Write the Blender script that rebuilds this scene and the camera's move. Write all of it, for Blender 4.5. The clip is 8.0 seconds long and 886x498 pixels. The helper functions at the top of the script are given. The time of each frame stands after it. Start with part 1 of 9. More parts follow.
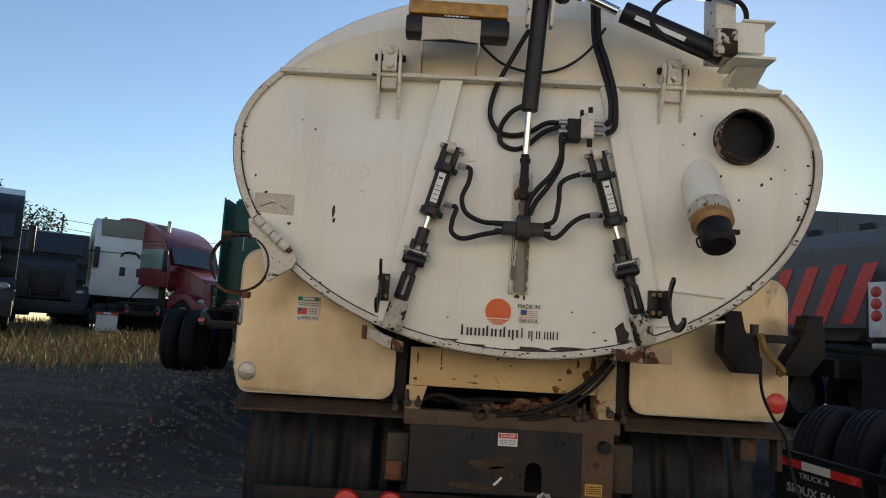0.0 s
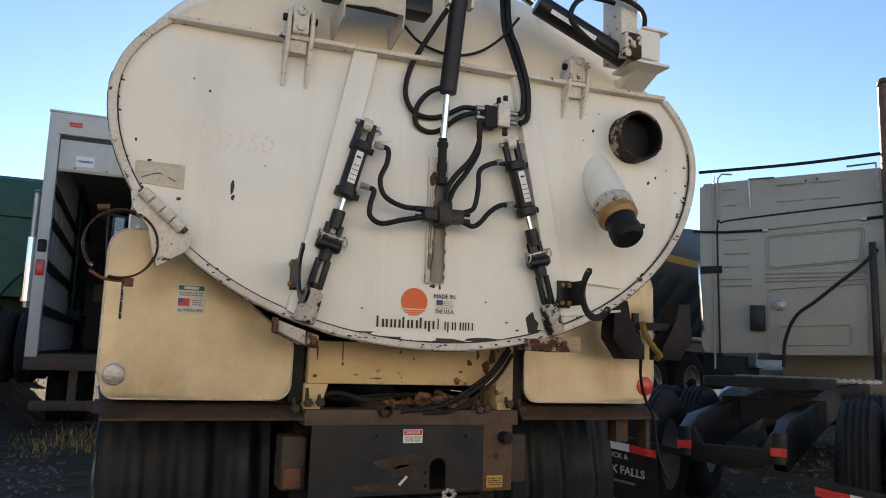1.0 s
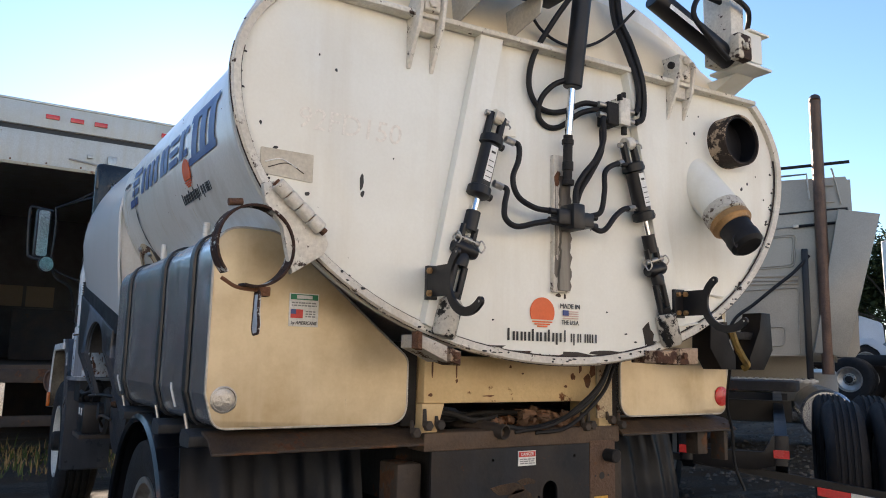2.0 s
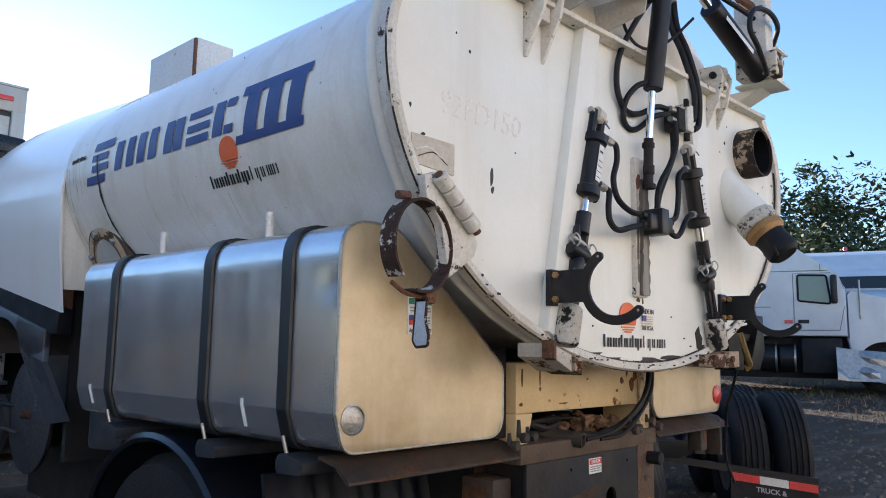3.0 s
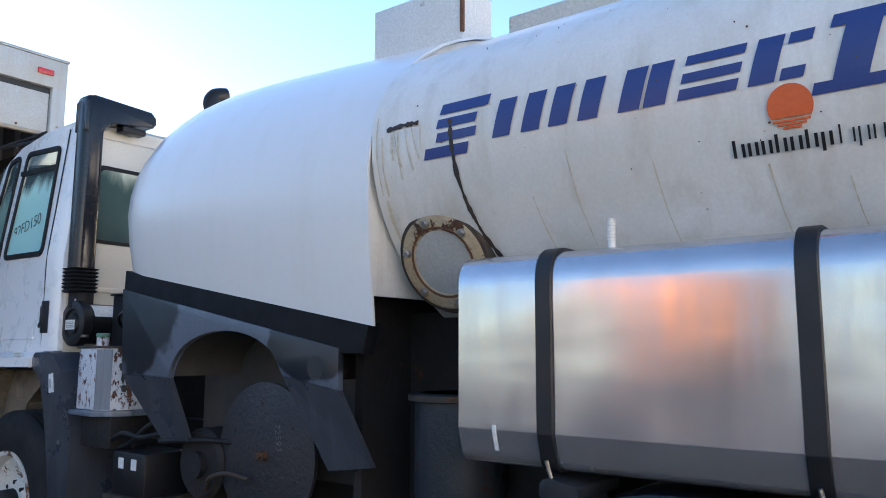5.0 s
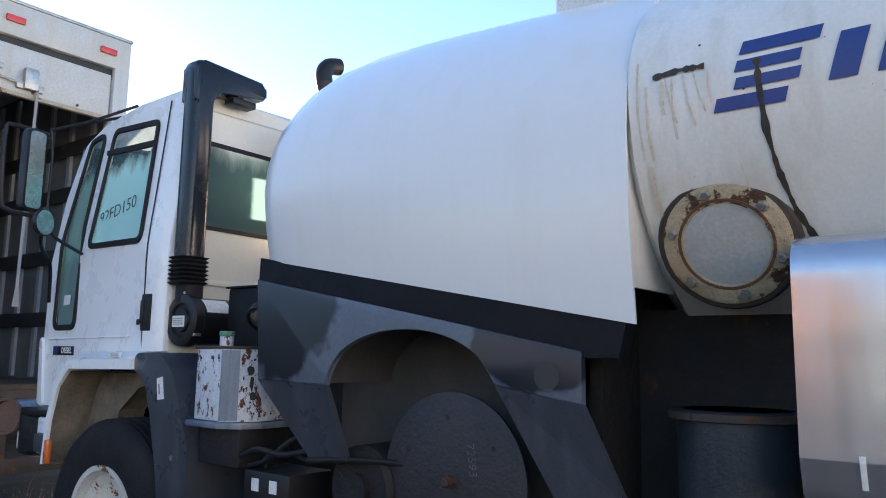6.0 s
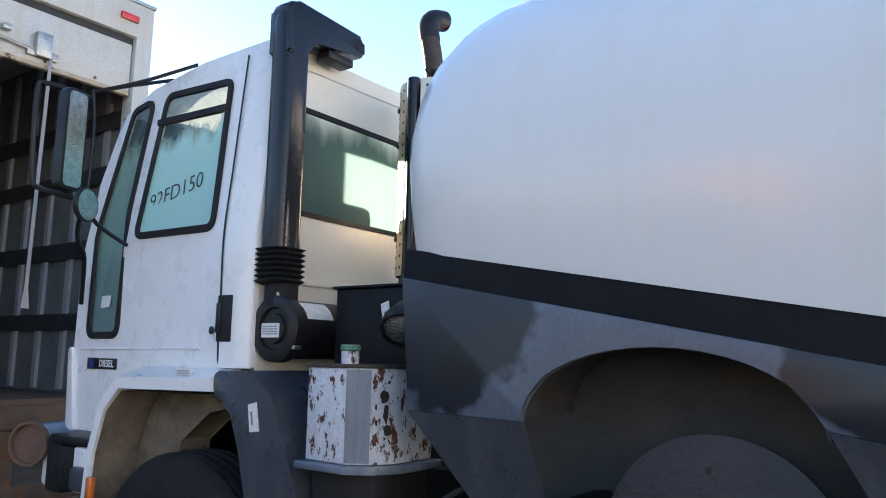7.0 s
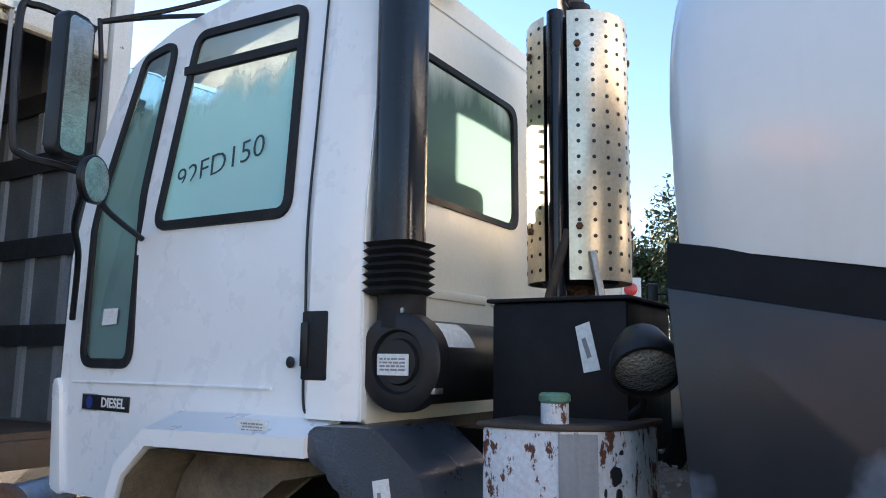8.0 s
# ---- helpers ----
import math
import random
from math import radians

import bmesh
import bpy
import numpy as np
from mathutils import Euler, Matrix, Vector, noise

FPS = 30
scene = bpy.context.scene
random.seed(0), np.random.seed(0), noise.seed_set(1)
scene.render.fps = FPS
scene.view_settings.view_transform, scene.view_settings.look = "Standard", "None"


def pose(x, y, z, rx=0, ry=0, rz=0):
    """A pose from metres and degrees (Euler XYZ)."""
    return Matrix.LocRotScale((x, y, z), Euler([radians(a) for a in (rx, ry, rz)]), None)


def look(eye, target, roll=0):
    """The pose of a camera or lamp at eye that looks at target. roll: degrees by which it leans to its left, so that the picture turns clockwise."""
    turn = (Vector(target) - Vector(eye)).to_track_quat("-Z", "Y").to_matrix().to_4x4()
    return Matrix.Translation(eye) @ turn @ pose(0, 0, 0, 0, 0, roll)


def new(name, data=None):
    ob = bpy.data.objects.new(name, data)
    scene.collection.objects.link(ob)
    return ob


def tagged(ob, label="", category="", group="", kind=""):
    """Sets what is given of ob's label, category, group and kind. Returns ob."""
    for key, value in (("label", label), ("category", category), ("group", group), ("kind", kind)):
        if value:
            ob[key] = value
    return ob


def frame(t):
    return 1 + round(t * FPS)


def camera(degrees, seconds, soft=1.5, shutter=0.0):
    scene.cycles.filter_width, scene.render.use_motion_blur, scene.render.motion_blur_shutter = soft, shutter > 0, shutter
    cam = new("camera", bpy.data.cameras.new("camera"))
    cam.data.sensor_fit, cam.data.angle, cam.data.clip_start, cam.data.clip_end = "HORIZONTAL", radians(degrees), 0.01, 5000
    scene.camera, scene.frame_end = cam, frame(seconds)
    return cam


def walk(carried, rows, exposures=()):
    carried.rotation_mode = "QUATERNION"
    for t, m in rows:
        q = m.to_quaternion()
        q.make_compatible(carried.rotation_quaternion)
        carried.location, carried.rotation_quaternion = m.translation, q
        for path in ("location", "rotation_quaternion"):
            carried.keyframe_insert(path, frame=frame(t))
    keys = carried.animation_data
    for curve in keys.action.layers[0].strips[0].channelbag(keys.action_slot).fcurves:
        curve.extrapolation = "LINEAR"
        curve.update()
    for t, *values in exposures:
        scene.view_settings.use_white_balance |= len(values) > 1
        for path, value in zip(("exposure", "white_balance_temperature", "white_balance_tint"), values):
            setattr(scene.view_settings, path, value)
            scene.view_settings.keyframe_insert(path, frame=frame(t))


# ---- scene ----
cam = camera(61.0, 8.0, 1.0)
PATH = [
    (0, (-0.027, 0.154, 1.37), (0.005, 2.136, 1.631), 3.4),
    (0.5, (-0.438, 0.263, 1.354), (-0.037, 2.203, 1.626), 2.7),
    (1, (-0.756, 0.497, 1.33), (-0.01, 2.331, 1.609), 1.9),
    (1.5, (-1.11, 0.83, 1.355), (-0.161, 2.567, 1.644), 1.3),
    (1.7, (-1.277, 0.956, 1.348), (-0.322, 2.689, 1.638), 1.3),
    (2.8, (-2.015, 1.828, 1.429), (-0.577, 3.192, 1.692), 0.9),
    (3, (-2.157, 1.961, 1.414), (-0.702, 3.308, 1.678), 0.9),
    (3.5, (-2.389, 2.364, 1.418), (-0.853, 3.618, 1.682), 0.6),
    (4, (-2.533, 2.853, 1.45), (-0.875, 3.941, 1.712), 0.1),
    (4.5, (-2.698, 3.337, 1.478), (-1.031, 4.411, 1.742), 0.0),
    (5, (-2.766, 3.825, 1.471), (-1.188, 5.024, 1.738), 0.2),
    (5.2, (-2.788, 4.008, 1.491), (-1.234, 5.237, 1.76), 0.3),
    (6.3, (-2.783, 5.082, 1.449), (-1.208, 6.281, 1.739), 1.2),
    (6.5, (-2.74, 5.291, 1.486), (-1.156, 6.477, 1.775), 1.1),
    (7, (-2.617, 5.81, 1.512), (-1.013, 6.97, 1.8), 1.1),
    (7.5, (-2.434, 6.342, 1.543), (-0.795, 7.45, 1.838), 1.1),
    (8, (-2.252, 6.891, 1.618), (-0.57, 7.932, 1.91), 0.7),
]
EXPOSURES = [(0.0, 0.84, 6050, 10), (0.5, 1.04, 5980, 10), (1.0, 1.2, 5860, 11), (1.5, 1.4, 5840, 12), (3.0, 1.62, 5450, 14), (3.5, 1.6, 5400, 14), (4.5, 2.1, 5680, 15), (5.2, 2.05, 5650, 15), (6.5, 2.2, 5850, 15), (8.0, 2.2, 5950, 15)]
walk(cam, [(t, look(eye, target, roll)) for t, eye, target, roll in PATH], EXPOSURES)

# ---- light: low sun ahead of the truck, clear evening sky ----
SUN = Vector((0.276, 0.932, 0.2355)).normalized()
world = bpy.data.worlds.new("sky")
scene.world = world
world.use_nodes = True
wn = world.node_tree.nodes
sky = wn.new("ShaderNodeTexSky")
sky.sky_type = "NISHITA"
sky.sun_disc = False
sky.sun_elevation = math.asin(SUN.z)
sky.sun_rotation = math.atan2(SUN.x, SUN.y)
sky.air_density, sky.dust_density, sky.ozone_density = 1.0, 0.12, 1.6
wn["Background"].inputs["Strength"].default_value = 0.088
world.node_tree.links.new(sky.outputs["Color"], wn["Background"].inputs["Color"])
sun = new("sun", bpy.data.lights.new("sun", "SUN"))
sun.data.energy, sun.data.angle, sun.data.color = 5.0, radians(0.55), (1.0, 0.78, 0.54)
sun.matrix_world = look(SUN * 60, (0, 0, 0))

G = 0.08  # height of the yard where the truck stands
CX = 0.37  # middle of the truck

# ---- materials ----
def mixed(nt, fac, a, b):
    n = nt.nodes.new("ShaderNodeMix")
    n.data_type = "RGBA"
    for sock, v in ((n.inputs[0], fac), (n.inputs[6], a), (n.inputs[7], b)):
        if hasattr(v, "is_output"):
            nt.links.new(v, sock)
        elif isinstance(v, tuple):
            sock.default_value = (*v[:3], 1)
        else:
            sock.default_value = v
    return n.outputs[2]


def fnoise(nt, scale, detail=4, rough=0.55, stretch=(1, 1, 1), lo=0.4, hi=0.6, seed=0.0):
    tc = nt.nodes.new("ShaderNodeTexCoord")
    mp = nt.nodes.new("ShaderNodeMapping")
    mp.inputs["Scale"].default_value = stretch
    mp.inputs["Location"].default_value = (seed, seed * 1.7, seed * 0.6)
    nz = nt.nodes.new("ShaderNodeTexNoise")
    nz.inputs["Scale"].default_value, nz.inputs["Detail"].default_value, nz.inputs["Roughness"].default_value = scale, detail, rough
    rp = nt.nodes.new("ShaderNodeMapRange")
    rp.inputs["From Min"].default_value, rp.inputs["From Max"].default_value = lo, hi
    nt.links.new(tc.outputs["Object"], mp.inputs["Vector"])
    nt.links.new(mp.outputs["Vector"], nz.inputs["Vector"])
    nt.links.new(nz.outputs["Fac"], rp.inputs["Value"])
    return rp.outputs["Result"]


def times(nt, a, k):
    n = nt.nodes.new("ShaderNodeMath")
    n.operation = "MULTIPLY"
    nt.links.new(a, n.inputs[0])
    n.inputs[1].default_value = k
    return n.outputs[0]


def mat(name, col, rough=0.5, metal=0.0, dirt=None, dirty=0.3, dscale=2.5, streak=None, streaky=0.0, rust=None, rusty=0.0,
        rscale=9.0, rdetail=8, rstretch=(1, 1, 1), grain=0.08, gscale=90.0, bump=0.02, bscale=60.0, bdetail=5, rvar=0.1, coat=0.0, spec=0.5, glow=None, power=0.0):
    """A painted or bare surface: base colour with fine grain, broad dirt, vertical streaks, rust patches and a fine bump."""
    m = bpy.data.materials.new(name)
    m.use_nodes = True
    nt = m.node_tree
    bs = nt.nodes["Principled BSDF"]
    dark = tuple(c * (1 - grain * 2) for c in col)
    out = mixed(nt, fnoise(nt, gscale, 3, lo=0.3, hi=0.7), dark, tuple(min(1, c * (1 + grain)) for c in col))
    if dirt:
        out = mixed(nt, times(nt, fnoise(nt, dscale, 8, 0.65, lo=0.38, hi=0.72, seed=3.1), dirty), out, dirt)
    if streak:
        out = mixed(nt, times(nt, fnoise(nt, 1.0, 6, 0.6, (9, 9, 0.7), 0.5, 0.75, 5.3), streaky), out, streak)
    rg = nt.nodes.new("ShaderNodeMapRange")
    nt.links.new(fnoise(nt, 6, 6, 0.6, lo=0.3, hi=0.7, seed=8.8), rg.inputs["Value"])
    rg.inputs["To Min"].default_value, rg.inputs["To Max"].default_value = max(0.02, rough - rvar), min(1, rough + rvar)
    rout, mout = rg.outputs["Result"], None
    if rust:
        fac = fnoise(nt, rscale, rdetail, 0.7, rstretch, lo=0.62 - rusty * 0.35, hi=0.66 - rusty * 0.35, seed=1.9)
        rcol = mixed(nt, fnoise(nt, 40, 4, lo=0.3, hi=0.7, seed=2.2), rust, tuple(c * 0.45 for c in rust))
        out = mixed(nt, fac, out, rcol)
        mm = nt.nodes.new("ShaderNodeMix")
        nt.links.new(fac, mm.inputs[0])
        nt.links.new(rout, mm.inputs[2])
        mm.inputs[3].default_value = 0.9
        rout = mm.outputs[0]
        if metal:
            m2 = nt.nodes.new("ShaderNodeMix")
            nt.links.new(fac, m2.inputs[0])
            m2.inputs[2].default_value, m2.inputs[3].default_value = metal, 0.0
            mout = m2.outputs[0]
    nt.links.new(out, bs.inputs["Base Color"])
    nt.links.new(rout, bs.inputs["Roughness"])
    if mout:
        nt.links.new(mout, bs.inputs["Metallic"])
    else:
        bs.inputs["Metallic"].default_value = metal
    bs.inputs["Specular IOR Level"].default_value = spec
    bs.inputs["Coat Weight"].default_value = coat
    bs.inputs["Coat Roughness"].default_value = 0.12
    if bump:
        bp = nt.nodes.new("ShaderNodeBump")
        bp.inputs["Strength"].default_value, bp.inputs["Distance"].default_value = 0.6, bump
        nt.links.new(fnoise(nt, bscale, bdetail, 0.6, lo=0.0, hi=1.0, seed=6.6), bp.inputs["Height"])
        nt.links.new(bp.outputs["Normal"], bs.inputs["Normal"])
    if glow:
        bs.inputs["Emission Color"].default_value = (*glow, 1)
        bs.inputs["Emission Strength"].default_value = power
    return m


def glass(name, tint, rough=0.02, alpha=0.35, fog=None):
    """Window glass, with damp mist on the inside where fog is given."""
    m = bpy.data.materials.new(name)
    m.use_nodes = True
    nt = m.node_tree
    bs = nt.nodes["Principled BSDF"]
    bs.inputs["Base Color"].default_value = (*tint, 1)
    bs.inputs["Roughness"].default_value = rough
    bs.inputs["Transmission Weight"].default_value = 1.0
    bs.inputs["IOR"].default_value = 1.15
    if fog:
        tr = nt.nodes.new("ShaderNodeBsdfTranslucent")
        tr.inputs["Color"].default_value = (*fog, 1)
        df = nt.nodes.new("ShaderNodeBsdfDiffuse")
        df.inputs["Color"].default_value = (*fog, 1)
        mist = nt.nodes.new("ShaderNodeMixShader")
        mist.inputs[0].default_value = 0.4
        nt.links.new(tr.outputs[0], mist.inputs[1])
        nt.links.new(df.outputs[0], mist.inputs[2])
        ms = nt.nodes.new("ShaderNodeMixShader")
        fac = nt.nodes.new("ShaderNodeMath")
        fac.operation = "MULTIPLY"
        # mist lies on the lower part of the pane, with a ragged upper edge
        tc = nt.nodes.new("ShaderNodeTexCoord")
        sx = nt.nodes.new("ShaderNodeSeparateXYZ")
        ad = nt.nodes.new("ShaderNodeMath")
        ad.operation = "MULTIPLY_ADD"
        mr_ = nt.nodes.new("ShaderNodeMapRange")
        nt.links.new(tc.outputs["Object"], sx.inputs[0])
        nt.links.new(fnoise(nt, 1.0, 6, 0.65, (7, 7, 1.5), 0.2, 0.8, 4.1), ad.inputs[0])
        ad.inputs[1].default_value = -0.22
        nt.links.new(sx.outputs["Z"], ad.inputs[2])
        nt.links.new(ad.outputs[0], mr_.inputs["Value"])
        mr_.inputs["From Min"].default_value, mr_.inputs["From Max"].default_value = 2.46, 2.34
        nt.links.new(mr_.outputs[0], fac.inputs[0])
        fac.inputs[1].default_value = 0.94
        nt.links.new(fac.outputs[0], ms.inputs[0])
        nt.links.new(bs.outputs[0], ms.inputs[1])
        nt.links.new(mist.outputs[0], ms.inputs[2])
        nt.links.new(ms.outputs[0], nt.nodes["Material Output"].inputs["Surface"])
    return m


RUST = (0.20, 0.075, 0.028)
GRIME = (0.16, 0.13, 0.09)
def mill_aluminium():
    """Mill-finish sheet: faint upright rolling streaks, cloudy oxide, fine scratches and shallow waves."""
    m = mat("brushed_aluminium", (0.62, 0.635, 0.665), 0.2, 0.82, dirt=(0.44, 0.45, 0.49), dirty=0.6, dscale=4.0, streak=(0.66, 0.68, 0.71), streaky=0.4, bump=0, grain=0.03, gscale=160)
    nt = m.node_tree
    bs = nt.nodes["Principled BSDF"]
    rg = nt.nodes.new("ShaderNodeMapRange")
    rg.inputs["To Min"].default_value, rg.inputs["To Max"].default_value = 0.17, 0.25
    nt.links.new(fnoise(nt, 1.0, 7, 0.65, (3, 12, 1.6), 0.36, 0.64, 4.4), rg.inputs["Value"])
    nt.links.new(rg.outputs["Result"], bs.inputs["Roughness"])
    last = None
    for dist, noise in ((0.0030, fnoise(nt, 3.0, 1, 0.4, (1, 0.9, 2.6), 0, 1, 6.6)), (0.00001, fnoise(nt, 1.0, 4, 0.5, (4, 30, 1.5), 0, 1, 2.7))):
        bp = nt.nodes.new("ShaderNodeBump")
        bp.inputs["Strength"].default_value, bp.inputs["Distance"].default_value = 0.6, dist
        nt.links.new(noise, bp.inputs["Height"])
        if last:
            nt.links.new(last, bp.inputs["Normal"])
        last = bp.outputs["Normal"]
    nt.links.new(last, bs.inputs["Normal"])
    return m


M = dict(
    tank=mat("tank_paint", (0.80, 0.79, 0.75), 0.34, rvar=0.04, dirt=(0.46, 0.42, 0.32), dirty=0.30, dscale=1.6, streak=(0.36, 0.31, 0.20), streaky=0.35, bump=0.003, bscale=2.0, grain=0.03, coat=0.25),
    door=mat("door_paint", (0.815, 0.815, 0.755), 0.42, dirt=(0.55, 0.48, 0.34), dirty=0.30, dscale=1.4, streak=(0.50, 0.42, 0.28), streaky=0.22, rust=(0.09, 0.05, 0.03), rusty=-0.22, rscale=14, bump=0.003, bscale=4, bdetail=2, grain=0.012, rvar=0.04),
    chipped=mat("chipped_white_paint", (0.70, 0.67, 0.60), 0.5, dirt=(0.42, 0.35, 0.24), dirty=0.5, dscale=6, rust=(0.06, 0.035, 0.025), rusty=0.09, rscale=18, bump=0.004),
    ringrust=mat("rusted_ring_steel", (0.62, 0.60, 0.55), 0.5, rust=(0.055, 0.026, 0.017), rusty=0.62, rscale=14, bump=0.02),
    hood=mat("white_gelcoat", (0.76, 0.77, 0.77), 0.30, rvar=0.02, dirt=(0.72, 0.71, 0.66), dirty=0.07, dscale=1.0, streak=(0.62, 0.60, 0.50), streaky=0.20, bump=0.002, bscale=1.5, grain=0.006, gscale=30, coat=0.5),
    cab=mat("cab_white_paint", (0.86, 0.86, 0.85), 0.28, rvar=0.02, dirt=(0.76, 0.75, 0.70), dirty=0.03, dscale=1.5, bump=0.0005, bscale=2, grain=0.006, gscale=30, coat=0.15),
    cream=mat("cream_paint", (0.64, 0.49, 0.26), 0.5, dirt=(0.42, 0.26, 0.11), dirty=0.5, dscale=5, rust=RUST, rusty=0.02, rscale=7, bump=0.003, grain=0.03),
    alu=mill_aluminium(),
    aluend=mat("dull_aluminium", (0.60, 0.50, 0.33), 0.40, 0.30, dirt=(0.36, 0.26, 0.13), dirty=0.9, dscale=3.2, rust=(0.66, 0.57, 0.42), rusty=0.0, rscale=7, rstretch=(1, 1, 0.35), streak=(0.68, 0.60, 0.44), streaky=0.5, bump=0.002, bscale=3, bdetail=2, grain=0.015, rvar=0.05),
    black=mat("black_paint", (0.010, 0.010, 0.012), 0.42, spec=0.35, dirt=(0.028, 0.026, 0.024), dirty=0.4, dscale=7, bump=0.0008, bscale=70),
    rubber=mat("black_rubber", (0.010, 0.010, 0.012), 0.6, spec=0.3, dirt=(0.03, 0.028, 0.026), dirty=0.4, dscale=9, bump=0.002, bscale=120),
    tyre=mat("tyre_rubber", (0.011, 0.011, 0.013), 0.75, spec=0.3, dirt=(0.034, 0.030, 0.026), dirty=0.5, dscale=5, bump=0.012, bscale=90),
    plastic=mat("dark_grey_plastic", (0.058, 0.066, 0.084), 0.34, dirt=(0.03, 0.034, 0.042), dirty=0.8, dscale=1.4, streak=(0.13, 0.145, 0.17), streaky=0.35, bump=0.002, bscale=160, rvar=0.15),
    band=mat("black_rubber_band", (0.010, 0.011, 0.013), 0.45, dirt=(0.022, 0.023, 0.026), dirty=0.4, dscale=5, bump=0.001, bscale=50),
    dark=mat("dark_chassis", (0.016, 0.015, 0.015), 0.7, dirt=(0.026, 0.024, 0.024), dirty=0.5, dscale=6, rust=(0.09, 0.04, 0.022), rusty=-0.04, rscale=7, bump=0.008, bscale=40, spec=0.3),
    panel=mat("rear_panel_black", (0.011, 0.014, 0.020), 0.5, spec=0.3, dirt=(0.048, 0.035, 0.026), dirty=0.6, dscale=5, streak=(0.022, 0.028, 0.040), streaky=0.6, rust=(0.11, 0.05, 0.025), rusty=0.0, rscale=9, bump=0.004, bscale=14, rvar=0.18),
    ledge=mat("browned_ledge", (0.075, 0.048, 0.028), 0.7, 0.0, spec=0.25, dirt=(0.018, 0.017, 0.018), dirty=1.0, dscale=6, rust=(0.12, 0.055, 0.028), rusty=0.12, rscale=11, bump=0.012, bscale=30),
    flap=mat("dark_blue_mud_flap", (0.006, 0.009, 0.016), 0.5, spec=0.2, dirt=(0.018, 0.017, 0.018), dirty=0.55, dscale=5, streak=(0.010, 0.016, 0.030), streaky=0.6, bump=0.006, bscale=12, rvar=0.15),
    stackdark=mat("sooty_stack", (0.028, 0.020, 0.017), 0.6, dirt=(0.06, 0.035, 0.022), dirty=0.5, dscale=8, bump=0.006),
    frame=mat("rusty_frame", (0.035, 0.029, 0.025), 0.7, dirt=(0.10, 0.065, 0.038), dirty=0.55, dscale=6, rust=(0.13, 0.058, 0.026), rusty=0.2, rscale=6, bump=0.008, bscale=40),
    rusty=mat("heavy_rust", (0.17, 0.075, 0.035), 0.9, dirt=(0.06, 0.04, 0.03), dirty=0.7, dscale=10, bump=0.03, bscale=50),
    bumper=mat("dark_grey_steel", (0.032, 0.033, 0.035), 0.6, dirt=(0.10, 0.07, 0.045), dirty=0.5, dscale=4, rust=(0.15, 0.07, 0.03), rusty=-0.10, rscale=5, bump=0.01),
    chrome=mat("polished_steel", (0.78, 0.78, 0.78), 0.12, 1.0, dirt=(0.45, 0.42, 0.38), dirty=0.4, dscale=8, bump=0.0, grain=0.02),
    steel=mat("zinc_steel", (0.50, 0.49, 0.47), 0.42, 0.9, dirt=(0.25, 0.21, 0.16), dirty=0.6, dscale=14, bump=0.006),
    brass=mat("brass_fitting", (0.42, 0.25, 0.10), 0.55, 0.5, dirt=(0.25, 0.14, 0.06), dirty=0.6, dscale=12, bump=0.01),
    orange=mat("orange_print", (0.72, 0.14, 0.035), 0.5, bump=0.0, grain=0.03),
    blue=mat("blue_print", (0.022, 0.050, 0.22), 0.42, bump=0.0, grain=0.04),
    ink=mat("black_print", (0.012, 0.012, 0.014), 0.5, bump=0.0),
    paper=mat("white_label", (0.78, 0.78, 0.76), 0.55, dirt=(0.5, 0.48, 0.42), dirty=0.25, dscale=20, bump=0.0),
    greyprint=mat("grey_print", (0.25, 0.25, 0.26), 0.6, bump=0.0),
    redprint=mat("red_print", (0.55, 0.04, 0.03), 0.5, bump=0.0),
    greenprint=mat("green_print", (0.03, 0.20, 0.10), 0.5, bump=0.0),
    yellow=mat("yellow_print", (0.60, 0.36, 0.04), 0.55, dirt=(0.2, 0.12, 0.04), dirty=0.5, dscale=30, bump=0.0),
    redlens=mat("red_lens", (0.60, 0.03, 0.025), 0.25, bump=0.004, bscale=400, coat=0.5),
    amberlens=mat("amber_lens", (0.52, 0.26, 0.02), 0.25, dirt=(0.10, 0.05, 0.015), dirty=0.8, dscale=25, bump=0.004, bscale=200, coat=0.4),
    white=mat("white_reflector", (0.72, 0.70, 0.66), 0.4, dirt=(0.45, 0.42, 0.36), dirty=0.3, bump=0.0),
    faded=mat("faded_decal", (0.56, 0.52, 0.43), 0.6, dirt=(0.36, 0.31, 0.22), dirty=0.5, dscale=10, bump=0.0),
    peel=mat("peeling_white_paint", (0.58, 0.61, 0.66), 0.42, streak=(0.30, 0.33, 0.38), streaky=0.35, rust=(0.13, 0.05, 0.028), rusty=0.24, rscale=38, rstretch=(1, 1, 0.5), bump=0.003),
    greyblue=mat("grey_primer", (0.13, 0.16, 0.21), 0.35, dirt=(0.05, 0.055, 0.07), dirty=0.6, dscale=5, streak=(0.30, 0.33, 0.38), streaky=0.7, bump=0.0015),
    mattblack=mat("matt_black_sheet", (0.006, 0.006, 0.008), 0.55, spec=0.2, dirt=(0.016, 0.016, 0.018), dirty=0.5, dscale=8, bump=0.0008),
    green=mat("green_cap", (0.09, 0.26, 0.18), 0.5, dirt=(0.25, 0.22, 0.14), dirty=0.4, dscale=20),
    muffler=mat("perforated_heat_shield", (0.74, 0.66, 0.52), 0.40, 0.9, dirt=(0.50, 0.42, 0.28), dirty=0.5, dscale=5, streak=(0.60, 0.50, 0.36), streaky=0.4, bump=0.002, bscale=6),
    lamp=mat("lamp_glass", (0.34, 0.35, 0.34), 0.12, 0.7, bump=0.02, bscale=120),
